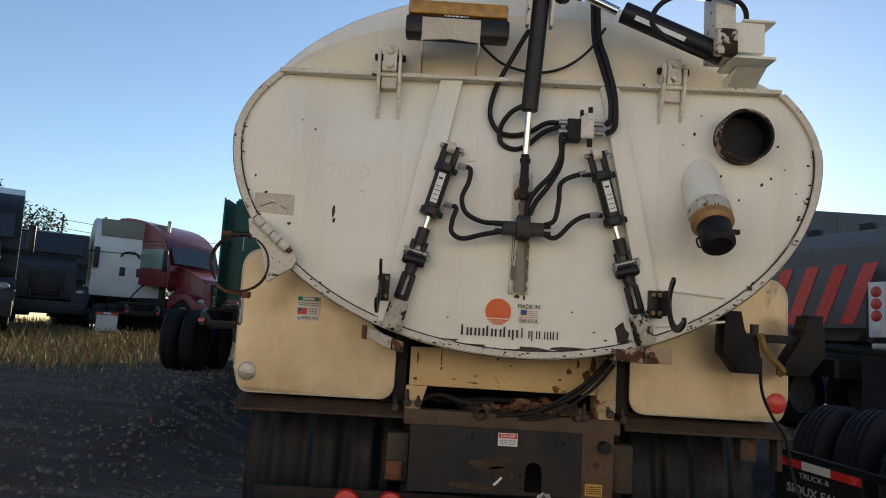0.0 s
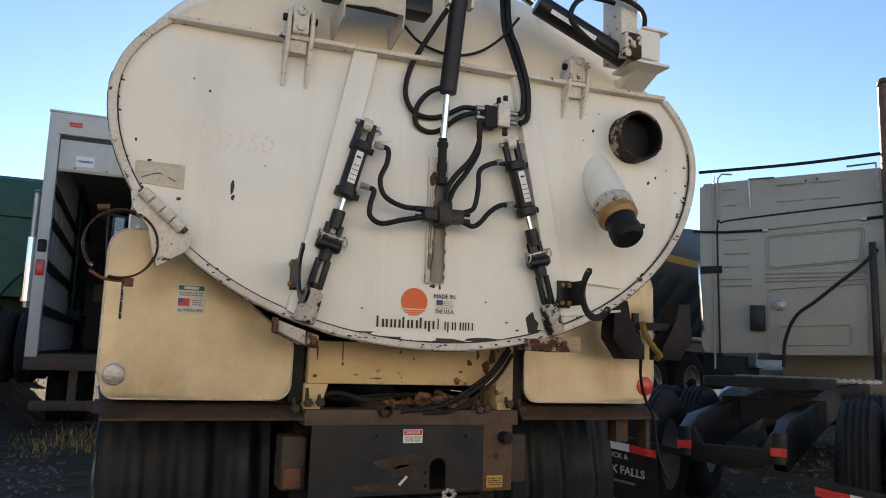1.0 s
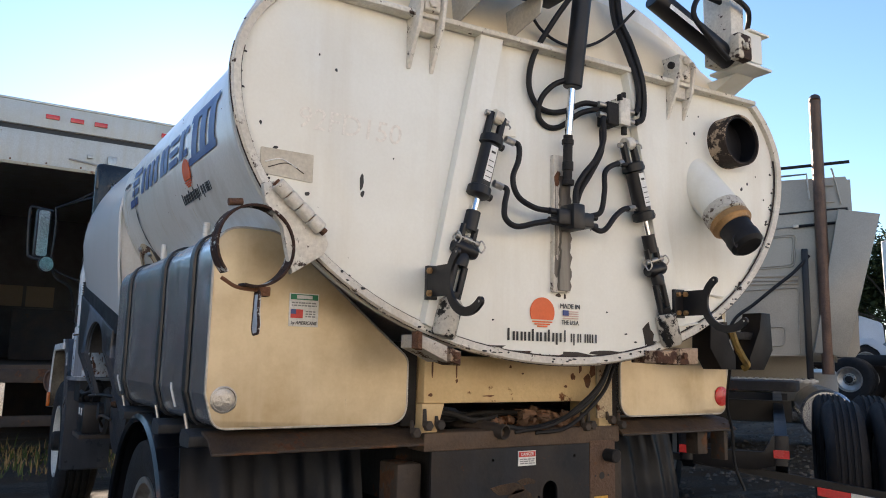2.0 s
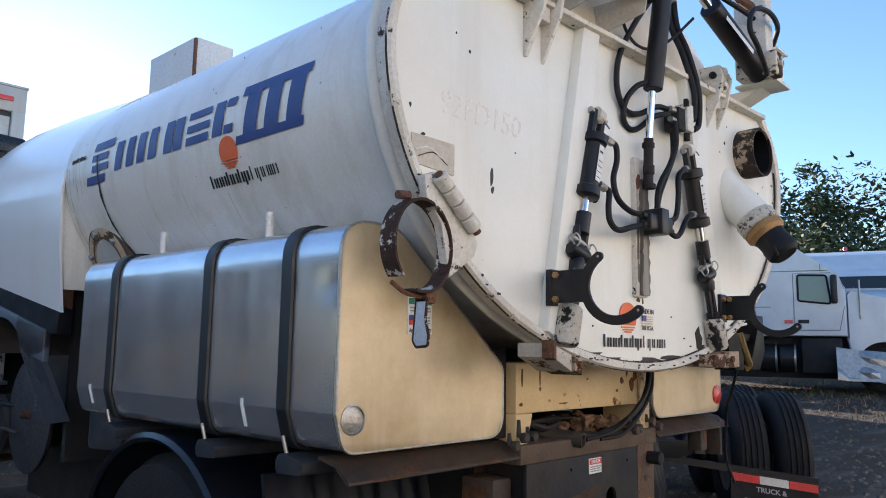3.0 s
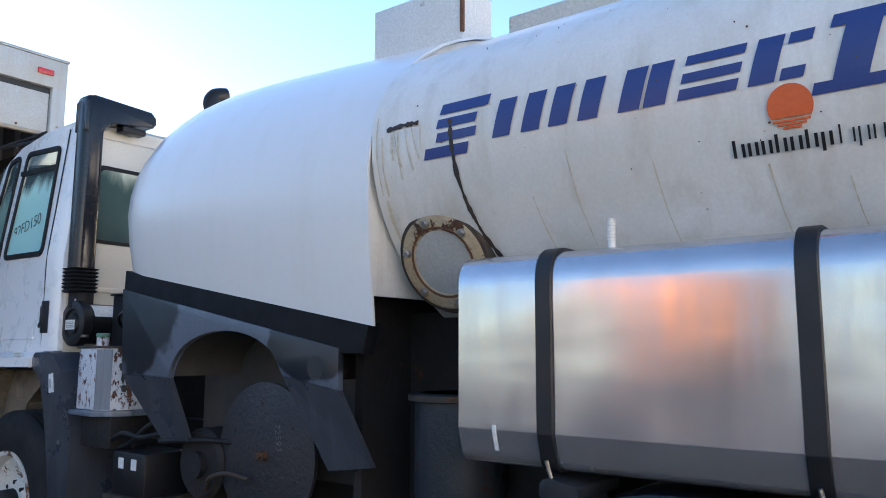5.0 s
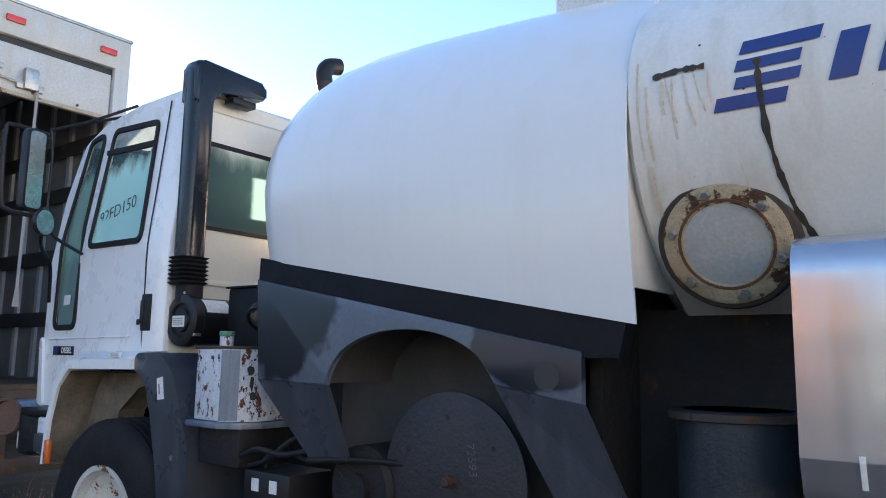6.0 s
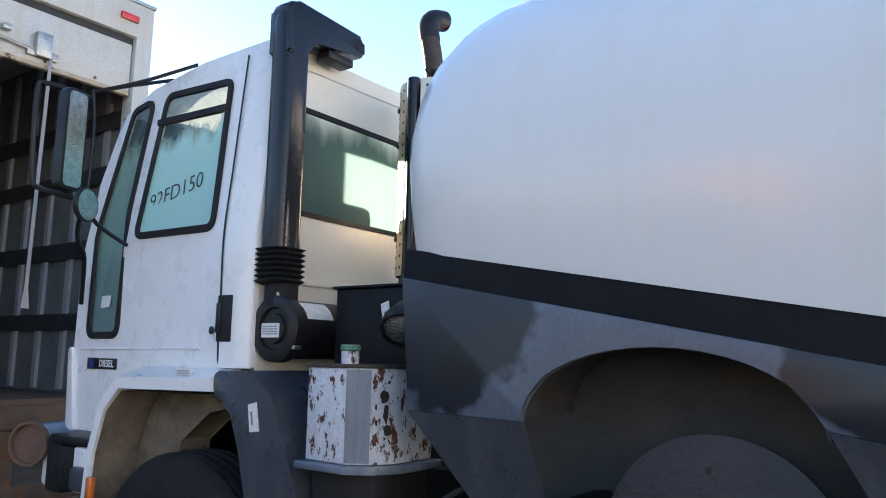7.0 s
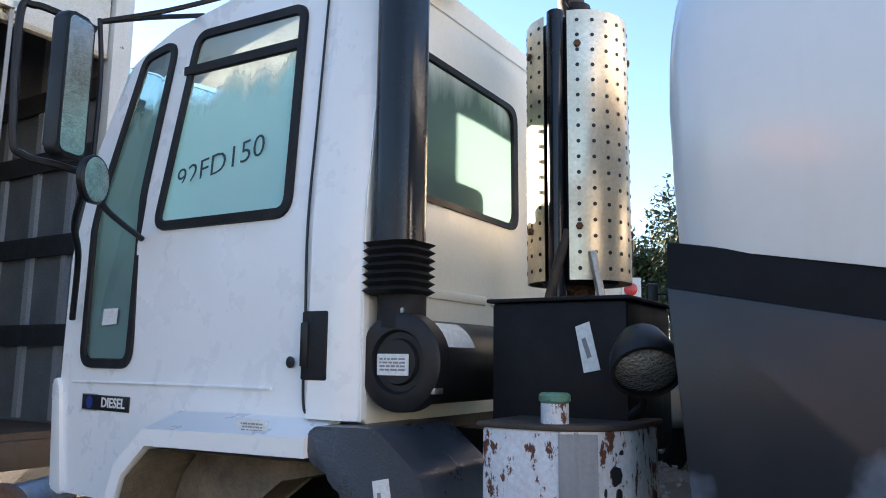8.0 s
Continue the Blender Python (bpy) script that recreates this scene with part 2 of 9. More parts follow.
    arch=mat("dirty_inner_arch", (0.24, 0.20, 0.14), 0.85, dirt=(0.055, 0.048, 0.040), dirty=1.0, dscale=5, bump=0.02, bscale=50),
    mirror=mat("mirror_glass", (0.62, 0.63, 0.60), 0.12, 1.0, dirt=(0.30, 0.30, 0.26), dirty=0.8, dscale=30, bump=0.003, bscale=150, grain=0.1),
    glass=glass("window_glass", (0.62, 0.72, 0.72)),
    fogglass=glass("misted_window_glass", (0.60, 0.72, 0.72), 0.05, fog=(0.68, 0.95, 0.96)),
    shadeglass=glass("shaded_window_glass", (0.22, 0.28, 0.28)),
    rearfog=glass("lightly_misted_glass", (0.45, 0.55, 0.55), 0.35, fog=(0.17, 0.26, 0.25)),
    quarterfog=glass("thinly_misted_glass", (0.45, 0.55, 0.55), 0.05, fog=(0.34, 0.50, 0.48)),
    glossblack=mat("glossy_black_plastic", (0.008, 0.009, 0.013), 0.22, dirt=(0.018, 0.018, 0.018), dirty=0.3, dscale=5, bump=0.0005, spec=0.4),
    disc=mat("black_rust_disc", (0.023, 0.026, 0.033), 0.5, dirt=(0.038, 0.029, 0.028), dirty=0.7, dscale=2.2, rust=(0.085, 0.04, 0.024), rusty=-0.05, rscale=4, bump=0.008, bscale=40),
    seat=mat("grey_seat_cloth", (0.05, 0.05, 0.055), 0.9, bump=0.01),
)


def skirt_paint():
    """Faded blue-grey skirt with two soft-edged black patches of their own shape."""
    m = mat("faded_skirt", (0.112, 0.135, 0.176), 0.36, dirt=(0.068, 0.083, 0.110), dirty=0.5, dscale=3.5, streak=(0.14, 0.165, 0.205), streaky=0.4, bump=0.0004, bscale=160, rvar=0.08)
    nt = m.node_tree
    bs = nt.nodes["Principled BSDF"]
    out = bs.inputs["Base Color"].links[0].from_socket
    tc = nt.nodes.new("ShaderNodeTexCoord")
    for (cy, cz), (ry, rz) in (((7.13, 1.63), (0.34, 0.28)), ((5.97, 1.485), (0.22, 0.15))):
        ma = nt.nodes.new("ShaderNodeVectorMath")
        ma.operation = "MULTIPLY_ADD"
        ma.inputs[1].default_value, ma.inputs[2].default_value = (0, 1 / ry, 1 / rz), (0, -cy / ry, -cz / rz)
        ln = nt.nodes.new("ShaderNodeVectorMath")
        ln.operation = "LENGTH"
        ad = nt.nodes.new("ShaderNodeMath")
        ad.operation = "MULTIPLY_ADD"
        ad.inputs[1].default_value = 0.55
        mr_ = nt.nodes.new("ShaderNodeMapRange")
        mr_.inputs["From Min"].default_value, mr_.inputs["From Max"].default_value = 1.27, 1.15
        nt.links.new(tc.outputs["Object"], ma.inputs[0])
        nt.links.new(ma.outputs[0], ln.inputs[0])
        nt.links.new(fnoise(nt, 7, 3, 0.5, lo=0.2, hi=0.8, seed=cy), ad.inputs[0])
        nt.links.new(ln.outputs["Value"], ad.inputs[2])
        nt.links.new(ad.outputs[0], mr_.inputs["Value"])
        out = mixed(nt, mr_.outputs[0], out, (0.018, 0.022, 0.029))
    nt.links.new(out, bs.inputs["Base Color"])
    return m


M["skirt"] = skirt_paint()
M["dustyback"] = mat("dusty_dark_sheet", (0.050, 0.052, 0.056), 0.75, dirt=(0.11, 0.105, 0.095), dirty=0.7, dscale=2.5, bump=0.006, bscale=12)
M["drum"] = mat("blue_black_drum", (0.020, 0.026, 0.034), 0.45, dirt=(0.045, 0.050, 0.055), dirty=0.5, dscale=5, streak=(0.09, 0.10, 0.115), streaky=0.4, rust=(0.085, 0.040, 0.024), rusty=0.02, rscale=8, bump=0.004)
M["palered"] = mat("washed_red_print", (0.62, 0.42, 0.38), 0.5, bump=0.0)
M["grease"] = mat("streaky_grease", (0.050, 0.040, 0.032), 0.45, streak=(0.40, 0.37, 0.31), streaky=0.75, dirt=(0.10, 0.085, 0.065), dirty=0.6, dscale=14, bump=0.002)
M["sooted"] = mat("sooted_white_paint", (0.60, 0.57, 0.50), 0.5, dirt=(0.30, 0.25, 0.18), dirty=0.5, dscale=8, rust=(0.016, 0.014, 0.013), rusty=0.30, rscale=16, bump=0.006)
# warm bounce light on the upper rear face is put into this cream
M["headcream"] = mat("bounce_warmed_tank_end", (0.80, 0.72, 0.55), 0.42, dirt=(0.62, 0.50, 0.32), dirty=0.35, dscale=1.6, streak=(0.52, 0.42, 0.26), streaky=0.25, bump=0.003, bscale=4, bdetail=2, grain=0.012, rvar=0.04)
M["rimrust"] = mat("rim_rust", (0.035, 0.022, 0.016), 0.8, rust=(0.62, 0.57, 0.48), rusty=0.18, rscale=9, bump=0.0)
# ---- mesh tools ----
def B():
    return bmesh.new()


def box(bm, x0, x1, y0, y1, z0, z1, bev=0.0, seg=2):
    vs = [bm.verts.new((x, y, z)) for x in (x0, x1) for y in (y0, y1) for z in (z0, z1)]
    fs = [bm.faces.new([vs[i] for i in f]) for f in ((0, 1, 3, 2), (4, 6, 7, 5), (0, 4, 5, 1), (2, 3, 7, 6), (0, 2, 6, 4), (1, 5, 7, 3))]
    if bev:
        es = {e for f in fs for e in f.edges}
        bmesh.ops.bevel(bm, geom=list(es), offset=bev, segments=seg, affect="EDGES", profile=0.5)
    return bm


def frame_of(d):
    d = d.normalized()
    up = Vector((0, 0, 1)) if abs(d.z) < 0.95 else Vector((0, 1, 0))
    u = d.cross(up).normalized()
    return u, u.cross(d).normalized()


def rings(bm, loops, closed=True, cap0=True, cap1=True):
    """Joins loops of points, each of the same count, into a skin."""
    rows = [[bm.verts.new(p) for p in lp] for lp in loops]
    n = len(rows[0])
    for a, b in zip(rows, rows[1:]):
        for i in range(n if closed else n - 1):
            j = (i + 1) % n
            bm.faces.new((a[i], a[j], b[j], b[i]))
    if cap0 and closed:
        bm.faces.new(list(reversed(rows[0])))
    if cap1 and closed:
        bm.faces.new(rows[-1])
    return bm


def spin(bm, p, d, prof, n=28, cap0=True, cap1=True):
    """Turns the profile [(along, radius), ...] round the axis d through p."""
    p, d = Vector(p), Vector(d).normalized()
    u, v = frame_of(d)
    loops = [[p + d * a + (u * math.cos(k * 2 * math.pi / n) + v * math.sin(k * 2 * math.pi / n)) * r for k in range(n)] for a, r in prof]
    return rings(bm, loops, True, cap0, cap1)


def cyl(bm, p0, p1, r, r2=None, n=20, bev=0.0):
    p0, p1 = Vector(p0), Vector(p1)
    L = (p1 - p0).length
    r2 = r if r2 is None else r2
    prof = [(0, r), (L, r2)] if not bev else [(0, r - bev), (bev, r), (L - bev, r2), (L, r2 - bev)]
    return spin(bm, p0, p1 - p0, prof, n)


def pipe(bm, p0, p1, r, wall=0.008, n=28):
    """A hollow tube, open at both ends."""
    p0, p1 = Vector(p0), Vector(p1)
    L = (p1 - p0).length
    return spin(bm, p0, p1 - p0, [(0, r), (L, r), (L, r - wall), (0, r - wall), (0, r)], n, False, False)


def curve_through(pts, k=6):
    pts = [Vector(p) for p in pts]
    if len(pts) < 3:
        return pts
    q = [2 * pts[0] - pts[1], *pts, 2 * pts[-1] - pts[-2]]
    out = []
    for i in range(1, len(q) - 2):
        for s in range(k):
            t = s / k
            a, b, c, d = q[i - 1:i + 3]
            out.append(0.5 * (2 * b + (c - a) * t + (2 * a - 5 * b + 4 * c - d) * t * t + (3 * b - a - 3 * c + d) * t ** 3))
    return out + [pts[-1]]


def hose(bm, pts, r, n=8, k=6, smooth=True):
    pts = curve_through(pts, k) if smooth else [Vector(p) for p in pts]
    loops, u = [], None
    for i, p in enumerate(pts):
        d = (pts[min(i + 1, len(pts) - 1)] - pts[max(i - 1, 0)]).normalized()
        if u is None:
            u, _ = frame_of(d)
        u = (u - d * u.dot(d)).normalized()
        v = d.cross(u)
        loops.append([p + (u * math.cos(a * 2 * math.pi / n) + v * math.sin(a * 2 * math.pi / n)) * r for a in range(n)])
    return rings(bm, loops)


def put(axis, a, b, c):
    """A point from two coordinates in the plane and one along the axis."""
    return {"x": (c, a, b), "y": (a, c, b), "z": (a, b, c)}[axis]


def prism(bm, pts, axis, c0, c1, bev=0.0, seg=2):
    lo = [bm.verts.new(put(axis, a, b, c0)) for a, b in pts]
    hi = [bm.verts.new(put(axis, a, b, c1)) for a, b in pts]
    n = len(pts)
    f0, f1 = bm.faces.new(list(reversed(lo))), bm.faces.new(hi)
    for i in range(n):
        bm.faces.new((lo[i], lo[(i + 1) % n], hi[(i + 1) % n], hi[i]))
    if bev:
        bmesh.ops.bevel(bm, geom=[*f0.edges, *f1.edges], offset=bev, segments=seg, affect="EDGES", profile=0.5)
    return bm


def rounded(pts, r, n=5):
    """Corner points rounded; r is one radius or one for each corner."""
    out, N = [], len(pts)
    rs = r if isinstance(r, (list, tuple)) else [r] * N
    for i in range(N):
        p, a, b = Vector(pts[i]), Vector(pts[i - 1]), Vector(pts[(i + 1) % N])
        u, v = (a - p), (b - p)
        ang = u.angle(v) / 2
        t = min(rs[i] / max(math.tan(ang), 0.05), u.length * 0.48, v.length * 0.48)
        s, e = p + u.normalized() * t, p + v.normalized() * t
        for k in range(n + 1):
            w = k / n
            out.append(tuple((s * (1 - w) + p * w) * (1 - w) + (p * (1 - w) + e * w) * w))
    return out


def ball(bm, c, r, sx=1, sy=1, sz=1, n=12):
    bmesh.ops.create_uvsphere(bm, u_segments=n, v_segments=max(6, n // 2), radius=r, matrix=Matrix.Translation(c) @ Matrix.Diagonal((sx, sy, sz, 1)))
    return bm


def bolt(bm, p, d, r=0.012, h=0.012):
    return spin(bm, p, d, [(0, r), (h * 0.8, r), (h, r * 0.8)], 6)


def thing(name, loc, label, category, group="", kind=""):
    e = new(name)
    e.location = loc
    e.empty_display_size = 0.2
    return tagged(e, label, category, group, kind)


def mesh_of(name, bm, smooth=40):
    me = bpy.data.meshes.new(name)
    bmesh.ops.recalc_face_normals(bm, faces=bm.faces[:])
    bm.to_mesh(me)
    bm.free()
    if smooth:
        me.shade_smooth()
        me.set_sharp_from_angle(angle=radians(smooth))
    return me


def part(name, bm, material, parent, label="", smooth=40):
    me = bm if isinstance(bm, bpy.types.Mesh) else mesh_of(name, bm, smooth)
    if not me.materials:
        me.materials.append(M[material] if isinstance(material, str) else material)
    ob = new(name, me)
    if parent is not None:
        ob.parent = parent
        if parent.type == "EMPTY":
            ob.matrix_parent_inverse = Matrix.Translation(-parent.location)
    if label:
        ob["label"] = label
    return ob


def words(s, size, m, xs=1.0, shear=0.0, thick=0.0, depth=0.0008):
    """The mesh of a line of writing, centred, laid by the matrix m."""
    cu = bpy.data.curves.new("writing", "FONT")
    cu.body, cu.size, cu.shear, cu.offset, cu.extrude = s, size, shear, thick, depth
    cu.align_x, cu.align_y, cu.resolution_u = "CENTER", "CENTER", 3
    ob = bpy.data.objects.new("writing", cu)
    me = bpy.data.meshes.new_from_object(ob)
    me.transform(m @ Matrix.Diagonal((xs, 1, 1, 1)))
    bpy.data.objects.remove(ob)
    return me


REAR = Matrix(((1, 0, 0, 0), (0, 0, -1, 0), (0, 1, 0, 0), (0, 0, 0, 1)))      # writing on a face that looks to -y
SIDE = Matrix(((0, 0, -1, 0), (-1, 0, 0, 0), (0, 1, 0, 0), (0, 0, 0, 1)))     # writing on a face that looks to -x


def at(x, y, z):
    return Matrix.Translation((x, y, z))


def label_bars(bm, axis, c, a0, a1, b0, b1, rows, ch, seed=1):
    """Rows of short bars that stand for small print on a label in the plane axis = c."""
    rnd = random.Random(seed)
    h = (b1 - b0) / (rows * 2 + 1)
    for r in range(rows):
        z = b1 - h * (2 * r + 1)
        a = a0
        while a < a1 - 0.004:
            w = min(rnd.uniform(0.006, 0.02), a1 - a)
            lo, hi = sorted((c, c + ch))
            p, q = put(axis, a, z - h, lo), put(axis, a + w, z, hi)
            box(bm, min(p[0], q[0]), max(p[0], q[0]), min(p[1], q[1]), max(p[1], q[1]), min(p[2], q[2]), max(p[2], q[2]))
            a += w + 0.004
    return bm


# ---- the yard ----
def land(x, y):
    """Height of the yard: level round the truck, rising a little outwards, with small ruts."""
    r = math.hypot(x - 1.0, y - 3.0)
    rise = 0.9 * min(1.0, max(0.0, (r - 13.0) / 14.0)) ** 1.3
    ease = lambda v: min(1.0, max(0.0, v)) ** 2 * (3 - 2 * min(1.0, max(0.0, v)))
    rise = max(rise * 1.12, 0.66 * ease((y - 5.5) / 6.0) * ease((-1.9 - x) / 1.2))
    if x > 2.5 and y > 6.0:
        rise = max(rise, 0.42 * ease((-0.56 * (x - 3.46) + 0.83 * (y - 5.09) - 1.3) / 0.5))
    rise = max(rise, 0.0) + 0.30 * ease((y - 15.0) / 5.0) * ease((-4.5 - x) / 2.0)
    rise += 0.22 * ease((x - 11.0) / 5.0) * ease((15.0 - y) / 4.0)
    near = max(0.0, 1 - r / 60)
    return G + rise + near * (0.03 * noise.noise((x * 0.35, y * 0.35, 0)) + 0.012 * noise.noise((x * 1.7, y * 1.7, 3)))


def ground_mat():
    m = bpy.data.materials.new("packed_gravel")
    m.use_nodes = True
    nt = m.node_tree
    bs = nt.nodes["Principled BSDF"]
    c = mixed(nt, fnoise(nt, 30, 6, 0.7, lo=0.35, hi=0.65), (0.030, 0.025, 0.018), (0.120, 0.098, 0.072))
    c = mixed(nt, fnoise(nt, 0.35, 5, 0.6, lo=0.42, hi=0.6, seed=2), c, (0.046, 0.037, 0.028))
    c = mixed(nt, times(nt, fnoise(nt, 150, 2, lo=0.62, hi=0.68, seed=4), 0.7), c, (0.24, 0.22, 0.195))
    c = mixed(nt, times(nt, fnoise(nt, 0.12, 6, 0.7, lo=0.5, hi=0.62, seed=7), 0.6), c, (0.095, 0.08, 0.045))
    c = mixed(nt, times(nt, fnoise(nt, 1.0, 6, 0.65, (0.3, 1.9, 1), 0.50, 0.60, 21), 0.7), c, (0.18, 0.148, 0.108))
    c = mixed(nt, times(nt, fnoise(nt, 0.9, 8, 0.72, (1, 1.8, 1), 0.47, 0.57, 31), 0.85), c, (0.075, 0.047, 0.022))
    c = mixed(nt, times(nt, fnoise(nt, 55, 4, 0.7, lo=0.52, hi=0.60, seed=33), 0.6), c, (0.016, 0.015, 0.014))
    # gravel colour turns paler towards -x, with a ragged edge
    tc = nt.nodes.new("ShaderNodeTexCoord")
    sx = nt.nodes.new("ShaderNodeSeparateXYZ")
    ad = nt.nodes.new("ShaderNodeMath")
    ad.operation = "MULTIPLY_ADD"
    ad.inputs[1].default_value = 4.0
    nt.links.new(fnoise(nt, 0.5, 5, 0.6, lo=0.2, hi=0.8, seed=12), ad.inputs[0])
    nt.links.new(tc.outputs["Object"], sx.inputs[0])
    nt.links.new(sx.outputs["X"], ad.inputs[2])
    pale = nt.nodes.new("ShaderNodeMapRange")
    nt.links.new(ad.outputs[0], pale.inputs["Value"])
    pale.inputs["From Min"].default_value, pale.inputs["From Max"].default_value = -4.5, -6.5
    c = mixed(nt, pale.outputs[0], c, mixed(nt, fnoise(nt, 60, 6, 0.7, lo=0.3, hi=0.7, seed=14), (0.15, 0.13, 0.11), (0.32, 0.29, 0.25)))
    nt.links.new(c, bs.inputs["Base Color"])
    bs.inputs["Roughness"].default_value = 0.92
    bp = nt.nodes.new("ShaderNodeBump")
    bp.inputs["Strength"].default_value, bp.inputs["Distance"].default_value = 1.0, 0.06
    nt.links.new(fnoise(nt, 22, 8, 0.75, lo=0.0, hi=1.0, seed=9), bp.inputs["Height"])
    nt.links.new(bp.outputs["Normal"], bs.inputs["Normal"])
    return m


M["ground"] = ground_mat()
coords = sorted({round(s * v, 3) for s in (-1, 1) for v in [i * 0.5 for i in range(41)] + [20 * 1.14 ** k for k in range(1, 36)]})
bm = B()
grid = [[bm.verts.new((x + 1, y + 3, land(x + 1, y + 3))) for y in coords] for x in coords]
for i in range(len(coords) - 1):
    for j in range(len(coords) - 1):
        bm.faces.new((grid[i][j], grid[i + 1][j], grid[i + 1][j + 1], grid[i][j + 1]))
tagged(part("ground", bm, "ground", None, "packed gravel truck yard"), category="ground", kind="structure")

# loose stones
rs = random.Random(11)
verts, faces = [], []


def stone(x, y, r):
    z = land(x, y)
    base = len(verts)
    a0 = rs.uniform(0, 6)
    for k in range(5):
        a = a0 + k * 1.2566
        verts.append((x + r * rs.uniform(0.7, 1.2) * math.cos(a), y + r * rs.uniform(0.7, 1.2) * math.sin(a), z - r * 0.2))
    for k in range(5):
        a = a0 + k * 1.2566 + 0.3
        verts.append((x + r * 0.6 * math.cos(a), y + r * 0.6 * math.sin(a), z + r * rs.uniform(0.35, 0.7)))
    for k in range(5):
        faces.append((base + k, base + (k + 1) % 5, base + 5 + (k + 1) % 5, base + 5 + k))
    faces.append(tuple(base + 5 + k for k in range(5)))


for _ in range(16000):
    u = rs.random()
    if u < 0.5:
        x, y = rs.uniform(-14, -1.2), rs.uniform(3, 19)
    else:
        x, y = rs.uniform(2.2, 20), rs.uniform(-1, 13)
    stone(x, y, rs.uniform(0.012, 0.045))
me = bpy.data.meshes.new("gravel")
me.from_pydata(verts, [], faces)
M["stone"] = mat("gravel_stone", (0.16, 0.145, 0.125), 0.9, dirt=(0.06, 0.052, 0.045), dirty=0.7, dscale=1.5, bump=0.01)
tagged(part("gravel", me, "stone", None, "loose pale gravel stones"), category="gravel", kind="stuff")


# dry grass, in clumps
def grass(name, spots, label, mats, h0, h1, per=26, spread=0.5):
    verts, faces, idx = [], [], []
    for (cx, cy) in spots:
        lush = rs.uniform(0.25, 1.15)
        for _ in range(per):
            x, y = cx + rs.gauss(0, spread), cy + rs.gauss(0, spread)
            z, h, a = land(x, y) - 0.02, rs.uniform(h0, h1) * lush, rs.uniform(0, 6.28)
            dx, dy, w = math.cos(a), math.sin(a), rs.uniform(0.006, 0.013)
            lean = rs.uniform(0.05, 0.9) * h
            b = len(verts)
            verts.extend([(x - dy * w, y + dx * w, z), (x + dy * w, y - dx * w, z), (x + dx * lean * 0.4 + dy * w * 0.7, y + dy * lean * 0.4 - dx * w * 0.7, z + h * 0.6),
                          (x + dx * lean * 0.4 - dy * w * 0.7, y + dy * lean * 0.4 + dx * w * 0.7, z + h * 0.6), (x + dx * lean, y + dy * lean, z + h)])
            faces.extend([(b, b + 1, b + 2, b + 3), (b + 3, b + 2, b + 4)])
            k = rs.randrange(len(mats))
            idx.extend([k, k])
    me = bpy.data.meshes.new(name)
    me.from_pydata(verts, [], faces)
    for m_ in mats:
        me.materials.append(m_)
    me.polygons.foreach_set("material_index", idx)
    return tagged(part(name, me, mats[0], None, label), category="grass", kind="stuff")


GRASS = [mat("dry_grass", (0.29, 0.165, 0.06), 0.8, grain=0.15, bump=0), mat("straw_grass", (0.42, 0.27, 0.105), 0.8, grain=0.15, bump=0), mat("green_grass", (0.10, 0.13, 0.03), 0.8, grain=0.15, bump=0)]
spots = [(rs.uniform(-13, -5.6), rs.uniform(15.5, 22)) for _ in range(330)] + [(rs.uniform(-9, -2.2), rs.uniform(19, 27)) for _ in range(150)] + [(rs.uniform(-13, -5.0), rs.uniform(11.0, 16.5)) for _ in range(150)] + [(rs.uniform(-26, -12), rs.uniform(23, 40)) for _ in range(260)]
grass("dry_grass", spots, "tall dry golden weeds along the parked trucks", GRASS, 0.10, 0.46)
spots = [(rs.uniform(-8, -2.4), 5.0 + 8.5 * rs.random() ** 0.6) for _ in range(130)]
grass("yard_tufts", spots, "sparse brown tufts in the worn gravel", [GRASS[0], GRASS[2]], 0.02, 0.11, 12, 0.35)
spots = [(rs.uniform(-1.7, 0.6), rs.uniform(10.2, 12.5)) for _ in range(60)]
grass("weeds", spots, "short green and yellow weeds under the trailer", [GRASS[2], GRASS[1]], 0.06, 0.22, 22, 0.3)
spots = [(rs.uniform(14, 40), rs.uniform(-2, 22)) for _ in range(260)]
grass("far_weeds", spots, "thin weeds at the yard's edge", [GRASS[2], GRASS[0]], 0.08, 0.3, 20, 0.6)


# ---- trees ----
LEAF = [mat("leaf_dark", (0.045, 0.065, 0.022), 0.7, grain=0.2, gscale=3, bump=0), mat("leaf_mid", (0.075, 0.095, 0.030), 0.7, grain=0.2, gscale=3, bump=0), mat("leaf_light", (0.12, 0.13, 0.04), 0.7, grain=0.2, gscale=3, bump=0)]
BARK = mat("bark", (0.11, 0.085, 0.065), 0.9, bump=0.03, bscale=20)


